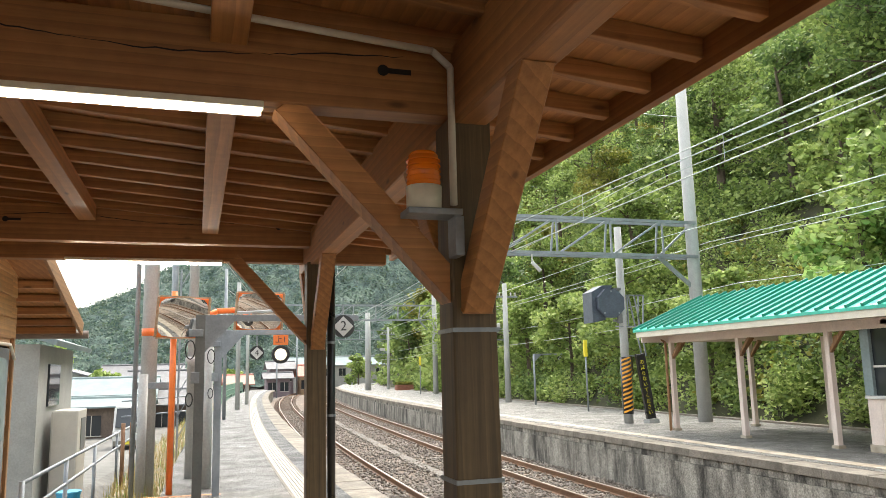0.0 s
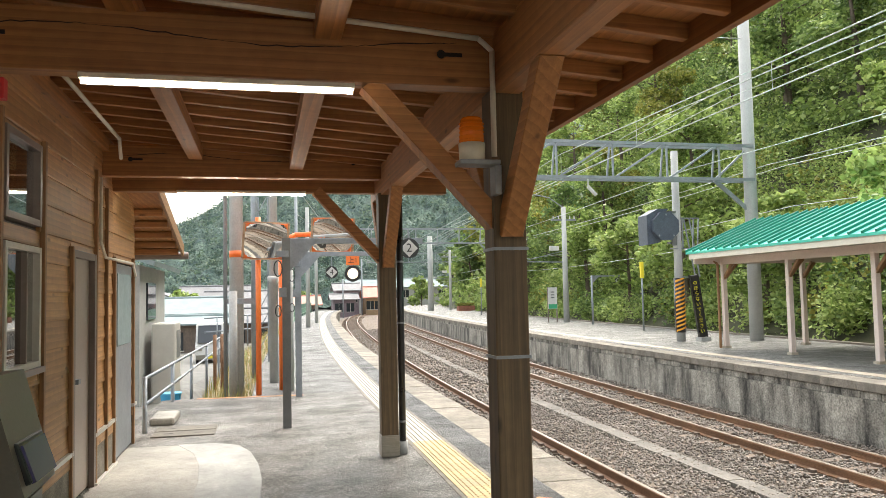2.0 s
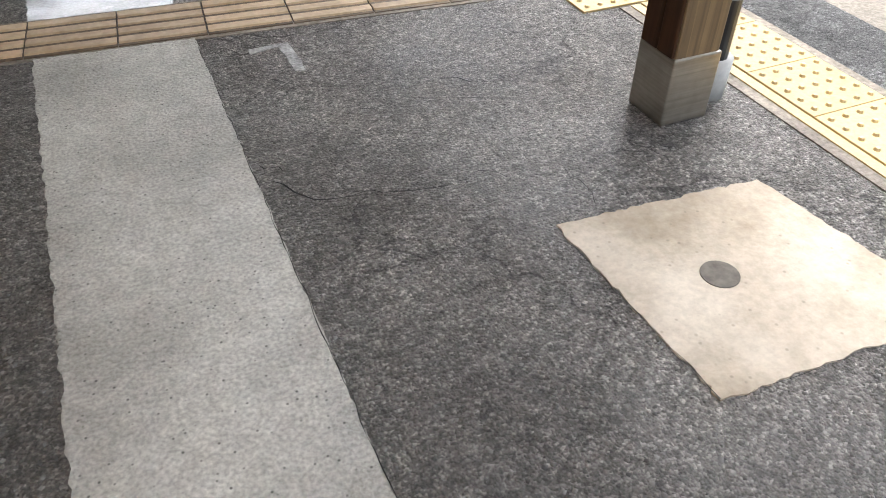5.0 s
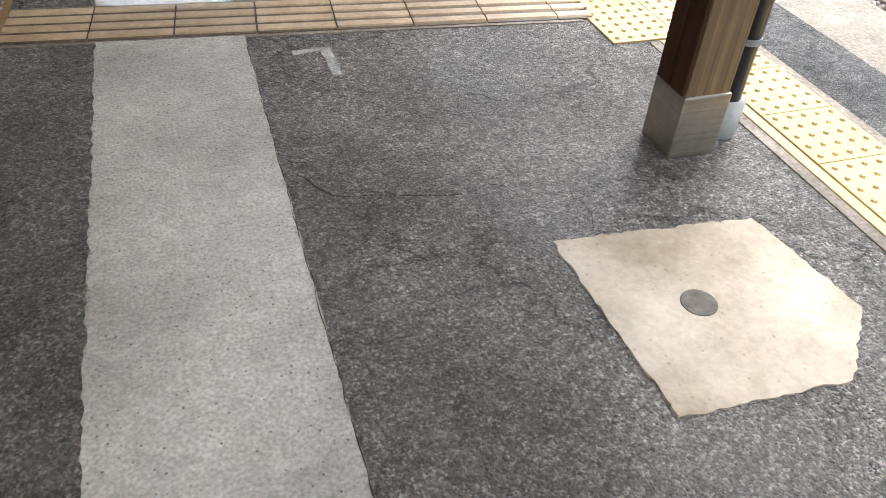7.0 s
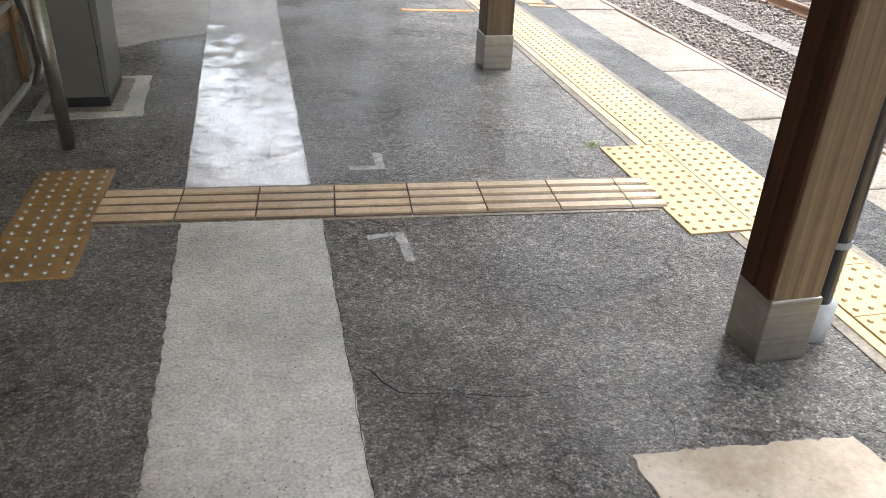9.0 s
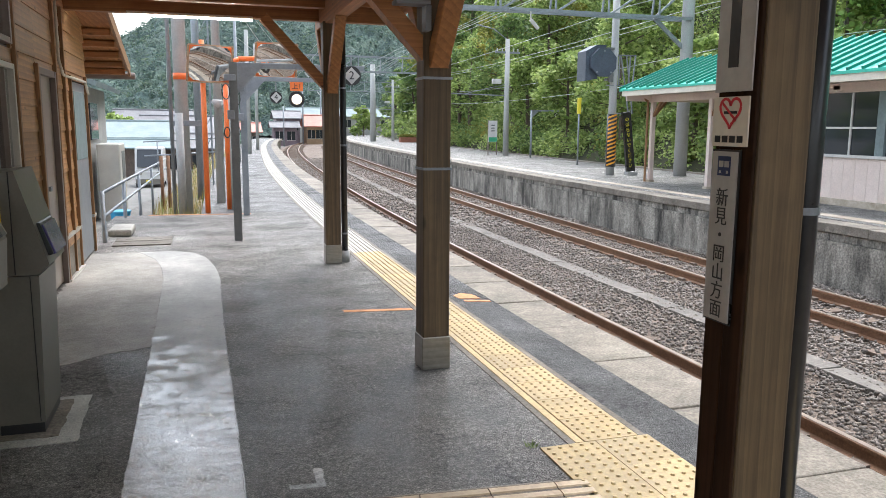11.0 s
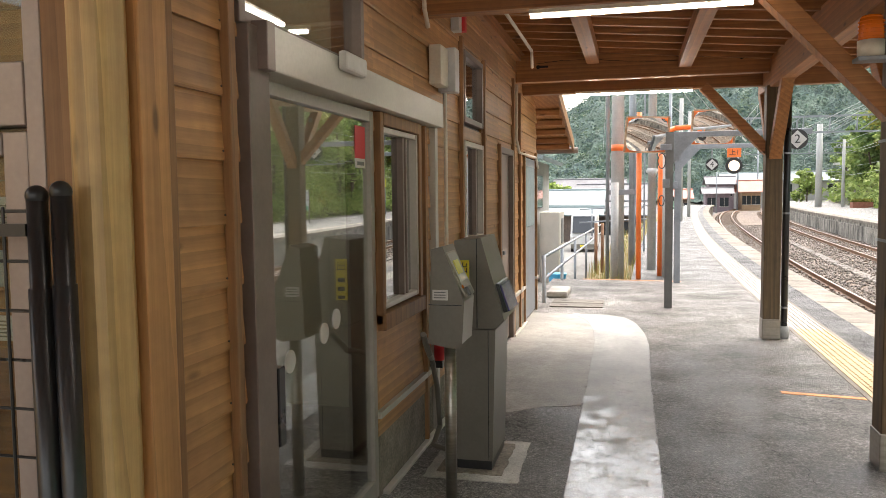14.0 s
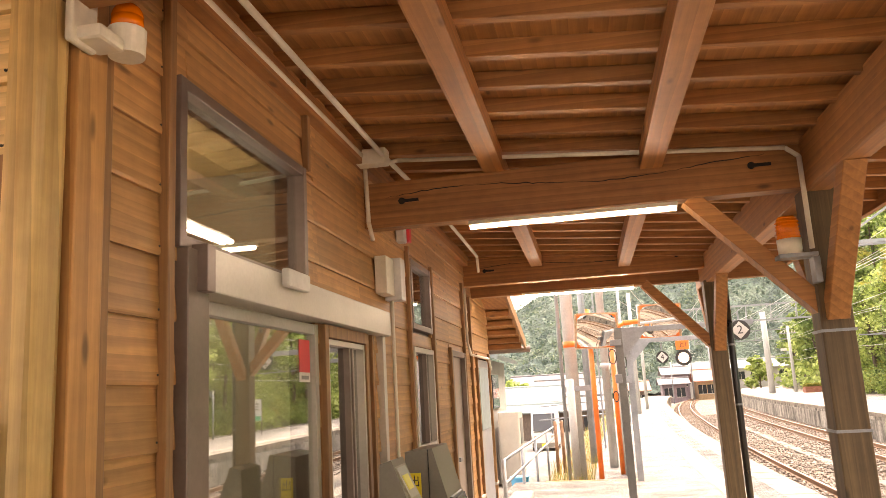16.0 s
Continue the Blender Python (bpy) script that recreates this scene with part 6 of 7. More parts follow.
cube_part("frame_plate", (cx - 0.006, cx - 0.002, -1.366, -1.256, 1.041, 1.495), BLACK, sg, bevel=0)
cube_part("plate", (cx - 0.010, cx - 0.006, -1.361, -1.261, 1.046, 1.49), SHADEDSIGNWHITE, sg, "", 0.001)
letters("lettering", "新\n見\n・\n岡\n山\n方\n面", 0.050, Matrix(((0, 0, -1, cx - 0.0108), (-1, 0, 0, -1.311), (0, 1, 0, 1.222), (0, 0, 0, 1))), BLACK, sg, 0.98)
bm = bmesh.new()
box(bm, cx - 0.0112, cx - 0.0102, -1.336, -1.286, 1.428, 1.478, 0.0)
tp = part("train_pictogram", bm, NAVY, sg, "small blue train pictogram")
for y0, y1, z0, z1 in ((-1.331, -1.313, 1.450, 1.466), (-1.309, -1.291, 1.450, 1.466), (-1.329, -1.321, 1.434, 1.441), (-1.301, -1.293, 1.434, 1.441)):
    cube_part("window_mark", (cx - 0.0118, cx - 0.0111, y0, y1, z0, z1), SHADEDSIGNWHITE, tp, "", 0)
hs = thing("ticket_gate_sign", (0.98, -1.43, 2.1), "cream hanging board with blue characters and a red arrow", "sign")
cube_part("board", (0.80, 1.13, -1.425, -1.412, 1.985, 2.165), CREAM, hs, "", 0.002)
letters("lettering", "改札口", 0.078, pose(0.93, -1.4265, 2.105, 90, 0, 0), NAVY, hs)
bm = bmesh.new()
prism(bm, [(0.875, 2.035), (0.905, 2.05), (0.905, 2.041), (0.99, 2.039), (0.99, 2.029), (0.905, 2.029), (0.905, 2.02)], "y", -1.4275, -1.4255)
part("arrow", bm, RED, hs)
for x in (0.82, 1.11):
    for z in (2.0, 2.15):
        bm = bmesh.new()
        rod(bm, (x, -1.428, z), (x, -1.424, z), 0.004, 0.004, 8)
        part("screw", bm, STEEL, hs)
bm = bmesh.new()
box(bm, 0.84, 0.87, -1.411, -1.39, 2.1, 2.62)
part("hanger", bm, BEAM["z"], hs)

# ---- posts, mirrors and signs beyond the canopy ----
def round_post(name, x, y, z0, z1, r, mat, label, cat, r1=None, group=""):
    t = thing(name, (x, y, z0), label, cat, group)
    bm = bmesh.new()
    rod(bm, (x, y, z0), (x, y, z1), r, r if r1 is None else r1, 20)
    part("shaft", bm, mat, t, smooth=True)
    return t


RIM = material("worn_rim", (0.30, 0.16, 0.08), (0.50, 0.36, 0.24), 0.5, (6, 6, 6), 40, 0.1)


def traffic_mirror(px, py, cx_, cz, label, yaw):
    t = thing("platform_mirror", (px, py, 0), label, "mirror", "platform mirrors")
    bm = bmesh.new()
    if abs(px - cx_) < 0.3:
        rod(bm, (px, py, 0), (px, py, 2.98), 0.045, 0.045, 20)
    else:
        bent(bm, [(px, py, 0), (px, py, 2.48), (px + 0.08, py, 2.64), (px + 0.25, py, 2.73), (cx_, py, 2.76)], 0.045, 16)
    part("post", bm, ORANGE, t, smooth=True)
    w, h = 0.375, 0.30
    m = pose(cx_, py - 0.10, cz, 13, 0, yaw)
    def shell(bm, ww, hh, bulge, depth):
        n = 16
        grid = []
        for j in range(n + 1):
            row = []
            for i in range(n + 1):
                u, v = -1 + 2 * i / n, -1 + 2 * j / n
                k = (1 - 0.12 * (u * u * v * v))
                row.append(bm.verts.new(m @ Vector((u * ww * k, -depth - bulge * (1 - 0.5 * (u * u + v * v)), v * hh * k))))
            grid.append(row)
        for a, b in zip(grid, grid[1:]):
            for i in range(n):
                bm.faces.new((a[i], a[i + 1], b[i + 1], b[i]))
    bm = bmesh.new()
    shell(bm, w, h, 0.03, 0.02)
    part("glass", bm, MIRROR, t, "convex mirror glass", True)
    bm = bmesh.new()
    box(bm, -w - 0.012, w + 0.012, -0.025, 0.05, -h - 0.012, h + 0.012, 0.05)
    for v in bm.verts:
        v.co = m @ v.co
    hd = part("housing", bm, ORANGE, t, "orange rimmed mirror housing", True)
    bm = bmesh.new()
    for s in (-1, 1):
        bar(bm, m @ Vector((-w, -0.03, s * (h + 0.012))), m @ Vector((w, -0.06, s * (h + 0.012))), 0.035, 0.02)
        bar(bm, m @ Vector((s * (w + 0.010), -0.03, -h)), m @ Vector((s * (w + 0.010), -0.03, h)), 0.035, 0.02)
    part("rim", bm, RIM, hd, "worn brown rim")
    bm = bmesh.new()
    bar(bm, (px if abs(px - cx_) < 0.3 else cx_, py, cz), m @ Vector((0, 0.02, 0)), 0.05, 0.05)
    part("clamp", bm, STEEL, t)
    return t


traffic_mirror(-0.17, 11.15, -0.05, 2.58, "convex platform mirror on an orange post, facing the track", 19)
traffic_mirror(0.22, 11.75, 1.12, 2.72, "second convex mirror on a bent orange post", 12)

for px, py, arm, signs in ((0.20, 7.70, 1.75, "near"), (0.47, 10.70, 1.75, "far")):
    t = thing("sign_gantry", (px, py, 0), "grey steel post with a gusseted arm carrying stop signs", "sign post", "stop sign posts")
    bm = bmesh.new()
    for s in (-1, 1):
        box(bm, px - 0.05, px + 0.05, py + s * 0.045 - 0.005, py + s * 0.045 + 0.005, 0, 2.36)
    box(bm, px - 0.006, px + 0.006, py - 0.04, py + 0.04, 0, 2.36)
    part("post", bm, DARKSTEEL if signs == "near" else STEEL, t)
    bm = bmesh.new()
    box(bm, px - 0.02, px + arm, py - 0.035, py + 0.035, 2.29, 2.36, 0.004)
    part("arm", bm, STEEL, t)
    bm = bmesh.new()
    prism(bm, [(px + 0.05, 2.355), (px + 0.42, 2.355), (px + 0.05, 1.95)], "y", py - 0.045, py - 0.035)
    part("gusset", bm, STEEL, t)
    bm = bmesh.new()
    box(bm, px - 0.12, px + 0.03, py - 0.09, py - 0.045, 2.12, 2.2, 0.005)
    part("upper_box", bm, STEEL, t)
    bm = bmesh.new()
    box(bm, px - 0.09, px + 0.0, py - 0.10, py - 0.05, 1.62, 1.74, 0.005)
    part("lower_box", bm, STEEL, t)
    for r_, zc in ((0.10, 1.98), (0.07, 1.45)):
        bm = bmesh.new()
        ring = [(px - 0.1 + r_ * 0.5 * math.cos(a), py - 0.06, zc + r_ * math.sin(a)) for a in np.linspace(0, 2 * math.pi, 14)]
        bent(bm, ring, 0.007, 6)
        part("cable_loop", bm, BLACK, t)


def diamond_sign(x, y, z, r, text, label):
    t = thing("stop_position_sign", (x, y, z), label, "sign", "stop position signs")
    bm = bmesh.new()
    rod(bm, (x, y + 0.004, z), (x, y + 0.012, z), r * 1.04, r * 1.04, 28)
    part("backing", bm, BLACK, t, "dark round backing")
    bm = bmesh.new()
    prism(bm, [(x - r * 0.92, z), (x, z - r * 0.92), (x + r * 0.92, z), (x, z + r * 0.92)], "y", y - 0.004, y + 0.003)
    part("face", bm, WHITE, t, "white diamond face")
    letters("numeral", text, r * 1.25, pose(x, y - 0.006, z, 90, 0, 0), BLACK, t)
    bm = bmesh.new()
    rod(bm, (x, y + 0.03, z), (x, y + 0.03, z + 0.25), 0.012, 0.012, 8)
    part("hanger", bm, STEEL, t)
    return t


diamond_sign(1.76, 7.60, 2.22, 0.125, "2", "white diamond stop sign with the figure two")
diamond_sign(1.02, 10.66, 2.02, 0.10, "4", "white diamond stop sign with the figure four")
sl = thing("departure_signal", (1.36, 10.62, 2.1), "round lit repeater lamp under an orange sign plate", "signal lamp")
pl = cube_part("plate", (1.25, 1.47, 10.58, 10.59, 2.13, 2.28), ORANGE, sl, "orange plate with black characters", 0.001)
letters("lettering", "上1", 0.11, pose(1.36, 10.578, 2.205, 90, 0, 0), BLACK, pl)
bm = bmesh.new()
rod(bm, (1.36, 10.60, 1.99), (1.36, 10.72, 1.99), 0.13, 0.12, 28)
part("case", bm, BLACK, sl, "black round lamp case")
bm = bmesh.new()
rod(bm, (1.36, 10.585, 1.99), (1.36, 10.60, 1.99), 0.135, 0.135, 28)
part("rim", bm, BLACK, sl)
bm = bmesh.new()
rod(bm, (1.36, 10.57, 1.99), (1.36, 10.584, 1.99), 0.088, 0.088, 28)
part("lens", bm, LAMPON, sl, "lit lamp lens")
bm = bmesh.new()
box(bm, 1.34, 1.38, 10.68, 10.72, 1.99, 2.29)
part("hanger", bm, STEEL, sl)

# a tuft of weeds at the corner of the tactile block
n = 34
wx, wy = 1.262 + 0.05 * (rng.random(n) - 0.5), 0.285 + 0.06 * (rng.random(n) - 0.5)
wl = (rng.random((n, 2)) - 0.5) * 0.07
wh_ = 0.012 + 0.03 * rng.random(n)
w0 = np.stack((wx - 0.0022, wy, np.full(n, -0.004)), -1)
w1 = np.stack((wx + 0.0022, wy + 0.001, np.full(n, -0.004)), -1)
w2 = np.stack((wx + wl[:, 0], wy + wl[:, 1], wh_), -1)
cloud("weed_tuft", np.stack((w0, w1, w2), 1).reshape(-1, 3), np.arange(3 * n).reshape(-1, 3), LEAF, "small green weeds growing beside the yellow tiles", "weeds")

# ---- end of the station house and the yard beyond ----
eave = thing("eave_roof", (-1.5, 8.0, 2.5), "low brown roof over the end of the station house", "roof")


def lean_z(y):
    return 2.90 - 0.214 * (y - 6.5)


bm = bmesh.new()
prism(bm, [(6.45, lean_z(6.45)), (9.25, lean_z(9.25)), (9.25, lean_z(9.25) + 0.07), (6.45, lean_z(6.45) + 0.07)], "x", -4.8, -1.20)
part("roof_sheet", bm, DECK, eave)
for y in (7.45, 7.9, 8.35, 8.8, 9.15):
    cube_part("joist", (-4.7, -1.24, y - 0.03, y + 0.03, lean_z(y) - 0.085, lean_z(y) - 0.008), BEAM["x"], eave)
bm = bmesh.new()
bar(bm, (-1.19, 6.45, lean_z(6.45) + 0.0), (-1.19, 9.27, lean_z(9.27) + 0.0), 0.03, 0.16)
part("barge_board", bm, TRIM["y"], eave)
bm = bmesh.new()
rod(bm, (-4.8, 9.32, 2.24), (-1.12, 9.32, 2.24), 0.05, 0.05, 12)
part("gutter", bm, BRONZE, eave)
cube_part("gable_wall", (-1.66, -1.56, 7.405, 7.5, 0.0, 2.42), SIDING, eave, "boarded end wall")

fence = thing("pipe_railing", (-1.5, 7.8, 0), "grey steel pipe railing along the yard beside the platform", "railing")


def fence_z(y):
    return 0.0 - 0.018 * (y - 7.8)


ys = [7.9, 10.8, 14.0, 18.1, 23.2, 29.3]
for y in ys:
    bm = bmesh.new()
    rod(bm, (-1.5, y, fence_z(y) - 0.9), (-1.5, y, fence_z(y) + 0.68), 0.030, 0.030, 12)
    part("post", bm, STEEL, fence, smooth=True)
for h in (0.66, 0.34):
    bm = bmesh.new()
    rod(bm, (-1.5, ys[0], fence_z(ys[0]) + h), (-1.5, ys[-1], fence_z(ys[-1]) + h), 0.024, 0.024, 12)
    part("rail", bm, STEEL, fence, smooth=True)
guard = thing("guard_rail", (-1, 32, -0.2), "low grey pipe guard rail crossing beyond the grass bank", "railing")
for x in (-2.05, -0.8, 0.45):
    bm = bmesh.new()
    rod(bm, (x, 32, -0.4), (x, 32, 0.98 + 0.05 * x), 0.03, 0.03, 10)
    part("post", bm, STEEL, guard, smooth=True)
for z in (0.36, 0.95):
    bm = bmesh.new()
    rod(bm, (-2.6, 32, z - 0.14), (0.45, 32, z + 0.03), 0.028, 0.028, 10)
    part("rail", bm, STEEL, guard, smooth=True)
FENCEGREEN = material("pale_green_fence_paint", (0.20, 0.33, 0.25), (0.28, 0.42, 0.33), 0.5, (2, 2, 2), 30, 0.05, mottle=0.1)
fence2 = thing("platform_fence", (3.0, 45, 0), "pale green slatted fence along the far end of the platform", "fence")
bm = bmesh.new()
box(bm, -0.012, 0.012, -0.02, 0.02, 0.28, 1.07)
me_slat = bpy.data.meshes.new("slat")
bm.to_mesh(me_slat)
bm.free()
me_slat.materials.append(FENCEGREEN)
for i in range(210):
    y = 40.15 + 0.195 * i
    o = new("slat", me_slat)
    o.parent = fence2
    o.location = Vector((-0.25 + bend(y), y, 0)) - BASE[fence2]
for i in range(24):
    y = 40 + 1.78 * i
    bm = bmesh.new()
    x = -0.25 + bend(y)
    box(bm, x - 0.03, x + 0.03, y - 0.03, y + 0.03, 0, 1.1)
    part("post", bm, FENCEGREEN, fence2)
bm = bmesh.new()
for z in (0.25, 0.65, 1.05):
    ribbon(bm, -0.27, -0.23, 40, 81, z, z + 0.06)
part("rail", bm, FENCEGREEN, fence2)

bm = bmesh.new()
box(bm, -1.52, -1.21, 8.4, 9.1, 0.0, 0.10, 0.03)
solid("concrete_block", bm, HOUSEPAVE, "pale concrete block at the foot of the railing", "block")
dc = thing("drain_cover", (-1.0, 7.85, 0), "pair of flat concrete drain covers beside the wall", "drain cover")
for y0, y1 in ((7.50, 7.83), (7.87, 8.2)):
    sl_ = cube_part("slab", (-1.38, -0.66, y0, y1, -0.01, 0.016), TROUGH, dc, "", 0.006)
    for x in (-1.2, -0.85):
        cube_part("lifting_slot", (x - 0.05, x + 0.05, (y0 + y1) / 2 - 0.012, (y0 + y1) / 2 + 0.012, 0.0155, 0.0175), TAR, sl_, "", 0)
bk = thing("bucket", (-1.88, 13.9, -0.5), "blue plastic tub in the yard", "tub")
bm = bmesh.new()
rod(bm, (-1.88, 13.9, -0.5), (-1.88, 13.9, -0.22), 0.16, 0.20, 20)
part("body", bm, plain("blue_plastic", (0.05, 0.35, 0.60), 0.4), bk)
bm = bmesh.new()
rod(bm, (-1.88, 13.9, -0.22), (-1.88, 13.9, -0.20), 0.215, 0.215, 20)
part("rim", bm, plain("pale_blue_plastic", (0.12, 0.45, 0.68), 0.4), bk)

# grass on the bank
n = 3600
gy = 11.2 + 34 * rng.random(n) ** 1.5
gx = -1.25 + 0.88 * rng.random(n) + np.interp(gy, BEND_Y, BEND_X)
gz = np.full(n, -0.18)
hh = 0.04 + 0.34 * rng.random(n) ** 3
lean = (rng.random((n, 2)) - 0.5) * 0.35
a = rng.random(n) * 6.28
w = 0.006 + 0.006 * rng.random(n)
v0 = np.stack((gx - w * np.cos(a), gy - w * np.sin(a), gz - 0.1), -1)
v1 = np.stack((gx + w * np.cos(a), gy + w * np.sin(a), gz - 0.1), -1)
v2 = np.stack((gx + lean[:, 0] * hh, gy + lean[:, 1] * hh, gz + hh), -1)
cloud("dry_grass", np.stack((v0, v1, v2), 1).reshape(-1, 3), np.arange(3 * n).reshape(-1, 3), DRYGRASS, "tall dry yellow grass beside the platform path", "grass")
k = rng.random(n) < 0.28
cloud("green_weeds", (np.stack((v0, v1, v2), 1)[k] + np.array((0.04, 0.03, 0.0))).reshape(-1, 3), np.arange(3 * int(k.sum())).reshape(-1, 3), LEAFDARK, "green weeds among the dry grass", "weeds")
bm = bmesh.new()
ribbon(bm, -1.25, -0.36, 11.1, 70, -1.75, -0.2)
solid("bank", bm, SOIL, "low earth bank beside the platform path", "bank", kind="structure")

# utility posts beside the near platform
for x, y, z0, z1, r, r1, mat, lab in ((-0.56, 12.2, -0.3, 9.0, 0.13, 0.10, POLECONC, "tall grey concrete utility pole with an orange band"),
                                      (-0.74, 11.9, -0.3, 9.0, 0.035, 0.035, STEEL, "thin galvanised conduit pipe beside the pole"),
                                      (0.10, 13.0, 0.0, 9.0, 0.085, 0.075, POLECONC, "grey steel utility pole"),
                                      (0.34, 11.6, 0.0, 2.25, 0.085, 0.085, POLECONC, "short grey steel post behind the mirror"),
                                      (-0.60, 11.6, 0.0, 1.75, 0.07, 0.07, POLECONC, "low grey concrete stub post"),
                                      (-0.30, 16.0, -0.4, 7.0, 0.07, 0.07, STEEL, "pale grey steel pole"),
                                      (1.25, 31.0, 0.0, 6.0, 0.07, 0.06, STEEL, "slim pale pole beside the curve"),
                                      (2.2, 40.0, 0.0, 6.5, 0.12, 0.10, POLECONC, "concrete pole beside the far platform end"),
                                      (3.1, 47.0, 0.0, 6.5, 0.10, 0.09, POLECONC, "grey line pole near the curve"),
                                      (13.5, 108.0, -1.2, 7.0, 0.12, 0.10, STEEL, "distant grey line pole"),
                                      (17.5, 118.0, -1.2, 7.5, 0.12, 0.10, STEEL, "distant grey line pole"),
                                      (10.0, 100.0, -1.2, 4.0, 0.08, 0.08, STEEL, "thin distant steel line pole")):
    t = round_post("utility_pole", x, y, z0, z1, r, mat, lab, "pole", r1, "line poles")
    if r == 0.13:
        bm = bmesh.new()
        rod(bm, (x, y, 2.36), (x, y, 2.48), r * 0.99, r * 0.985, 20)
        part("orange_band", bm, ORANGE, t, "orange painted band", True)
        bm = bmesh.new()
        box(bm, x - 0.16, x + 0.42, y - 0.20, y - 0.13, 1.52, 1.62, 0.004)
        part("lower_crossarm", bm, STEEL, t)
        bm = bmesh.new()
        box(bm, x - 0.2, x + 0.9, y - 0.05, y + 0.05, 3.55, 3.62)
        part("crossarm", bm, STEEL, t)
for x, y, r in ((-1.05, 14.0, 0.035), (-0.92, 14.2, 0.035)):
    t = round_post("rusty_post", x, y, -0.5, 0.9, r, RAILSTEEL, "rust-brown steel post by the railing", "post", None, "rusty posts")
ld = thing("lattice_pole", (-0.1, 18.0, 0), "grey lattice pole with wiring boxes", "pole")
for dx, dy in ((-0.12, -0.12), (0.12, -0.12), (-0.12, 0.12), (0.12, 0.12)):
    bm = bmesh.new()
    box(bm, -0.1 + dx - 0.02, -0.1 + dx + 0.02, 18 + dy - 0.02, 18 + dy + 0.02, -0.3, 4.2)
    part("leg", bm, STEEL, ld)
for i in range(9):
    bm = bmesh.new()
    bar(bm, (-0.22, 17.87, 0.5 * i - 0.2), (0.02, 17.87, 0.5 * i + 0.25), 0.02, 0.02)
    part("lattice_bar", bm, STEEL, ld)
ls = thing("loudspeaker", (0.05, 13.0, 1.95), "grey horn loudspeaker on the utility pole", "loudspeaker")
bm = bmesh.new()
rod(bm, (0.0, 12.9, 2.0), (0.16, 12.84, 1.94), 0.045, 0.095, 16)
part("horn", bm, POLECONC, ls, smooth=True)
bm = bmesh.new()
box(bm, 0.0, 0.06, 12.88, 12.95, 1.96, 2.04)
part("bracket", bm, STEEL, ls)

# ---- furniture of the far platform ----
def pole_with_arm(x, y, h, lab):
    t = round_post("line_pole", x, y, 0.0, h, 0.16, POLECONC, lab, "pole", 0.12, "line poles")
    bm = bmesh.new()
    box(bm, x - 0.7, x + 0.7, y - 0.05, y + 0.05, h - 0.75, h - 0.65)
    part("crossarm", bm, STEEL, t)
    bm = bmesh.new()
    bm.free()
    for dx in (-0.6, -0.3, 0.35, 0.6):
        bm = bmesh.new()
        rod(bm, (x + dx, y, h - 0.65), (x + dx, y, h - 0.48), 0.035, 0.03, 8)
        part("insulator", bm, WHITE, t, "white insulator")
    bm = bmesh.new()
    bent(bm, [(x, y, h - 0.05), (x - 0.9, y - 0.3, h + 0.45), (x - 2.0, y - 0.6, h + 0.6)], 0.03, 8)
    part("lamp_arm", bm, STEEL, t)
    bm = bmesh.new()
    box(bm, x - 0.85, x - 0.35, y - 0.1, y + 0.1, h * 0.62, h * 0.66, 0.02)
    part("lamp_head", bm, WHITE, t, "white lamp head")
    bm = bmesh.new()
    bar(bm, (x, y, h * 0.52), (x - 3.2, y, h * 0.53), 0.06, 0.06)
    bar(bm, (x, y, h * 0.62), (x - 2.4, y, h * 0.53), 0.04, 0.04)
    part("bracket_arm", bm, STEEL, t)
    return t


pole_with_arm(15.65, 36.5, 6.2, "grey concrete line pole with insulators and a lamp")
pole_with_arm(18.6, 75.0, 6.2, "distant concrete line pole with insulators")
round_post("line_pole", 16.3, 74.0, 0.0, 7.6, 0.30, POLECONC, "thick concrete line pole beside the planter", "pole", 0.25, "line poles")
round_post("line_pole", 14.75, 18.9, 0.0, 11.0, 0.21, POLECONC, "tall thick concrete pole carrying the line gantry", "pole", 0.17, "line poles")
round_post("line_pole", 17.4, 55.0, 0.0, 8.0, 0.2, POLECONC, "concrete pole carrying the far gantry", "pole", 0.17, "line poles")


def gantry(x0, x1, y, z0, z1, n, lab, brace):
    g = thing("line_gantry", (x0, y, z0), lab, "gantry", "line gantries")
    for z in (z0, z1):
        for dy in (-0.22, 0.22):
            bm = bmesh.new()
            box(bm, x0, x1, y + dy - 0.035, y + dy + 0.035, z - 0.045, z + 0.045)
            part("chord", bm, STEEL, g)
    for i in range(n + 1):
        x = x0 + (x1 - x0 - 1.2) * i / n
        for dy in (-0.22, 0.22):
            bm = bmesh.new()
            bar(bm, (x, y + dy, z0), (x + (0.12 if dy > 0 else 0), y + dy, z1), 0.05, 0.05)
            part("strut", bm, STEEL, g)
        if i < n:
            bm = bmesh.new()
            bar(bm, (x + 0.05, y - 0.22, z0), (x + (x1 - x0 - 1.2) / n - 0.05, y - 0.22, z1), 0.055, 0.055)
            part("diagonal", bm, STEEL, g)
    bm = bmesh.new()
    bar(bm, (x1 - 1.25, y, z0), (x1, y, z0 - brace), 0.07, 0.12)
    bar(bm, (x1 - 1.25, y, z0), (x1, y, z1), 0.06, 0.06)
    part("knee_brace", bm, STEEL, g)
    for x in (x0 + 1.2, x0 + 4.6):
        bm = bmesh.new()
        rod(bm, (x, y, z0), (x, y, z0 - 0.25), 0.02, 0.02, 6)
        rod(bm, (x, y, z0 - 0.25), (x + 0.25, y, z0 - 0.5), 0.06, 0.06, 8)
        part("insulator", bm, WHITE, g)
    return g


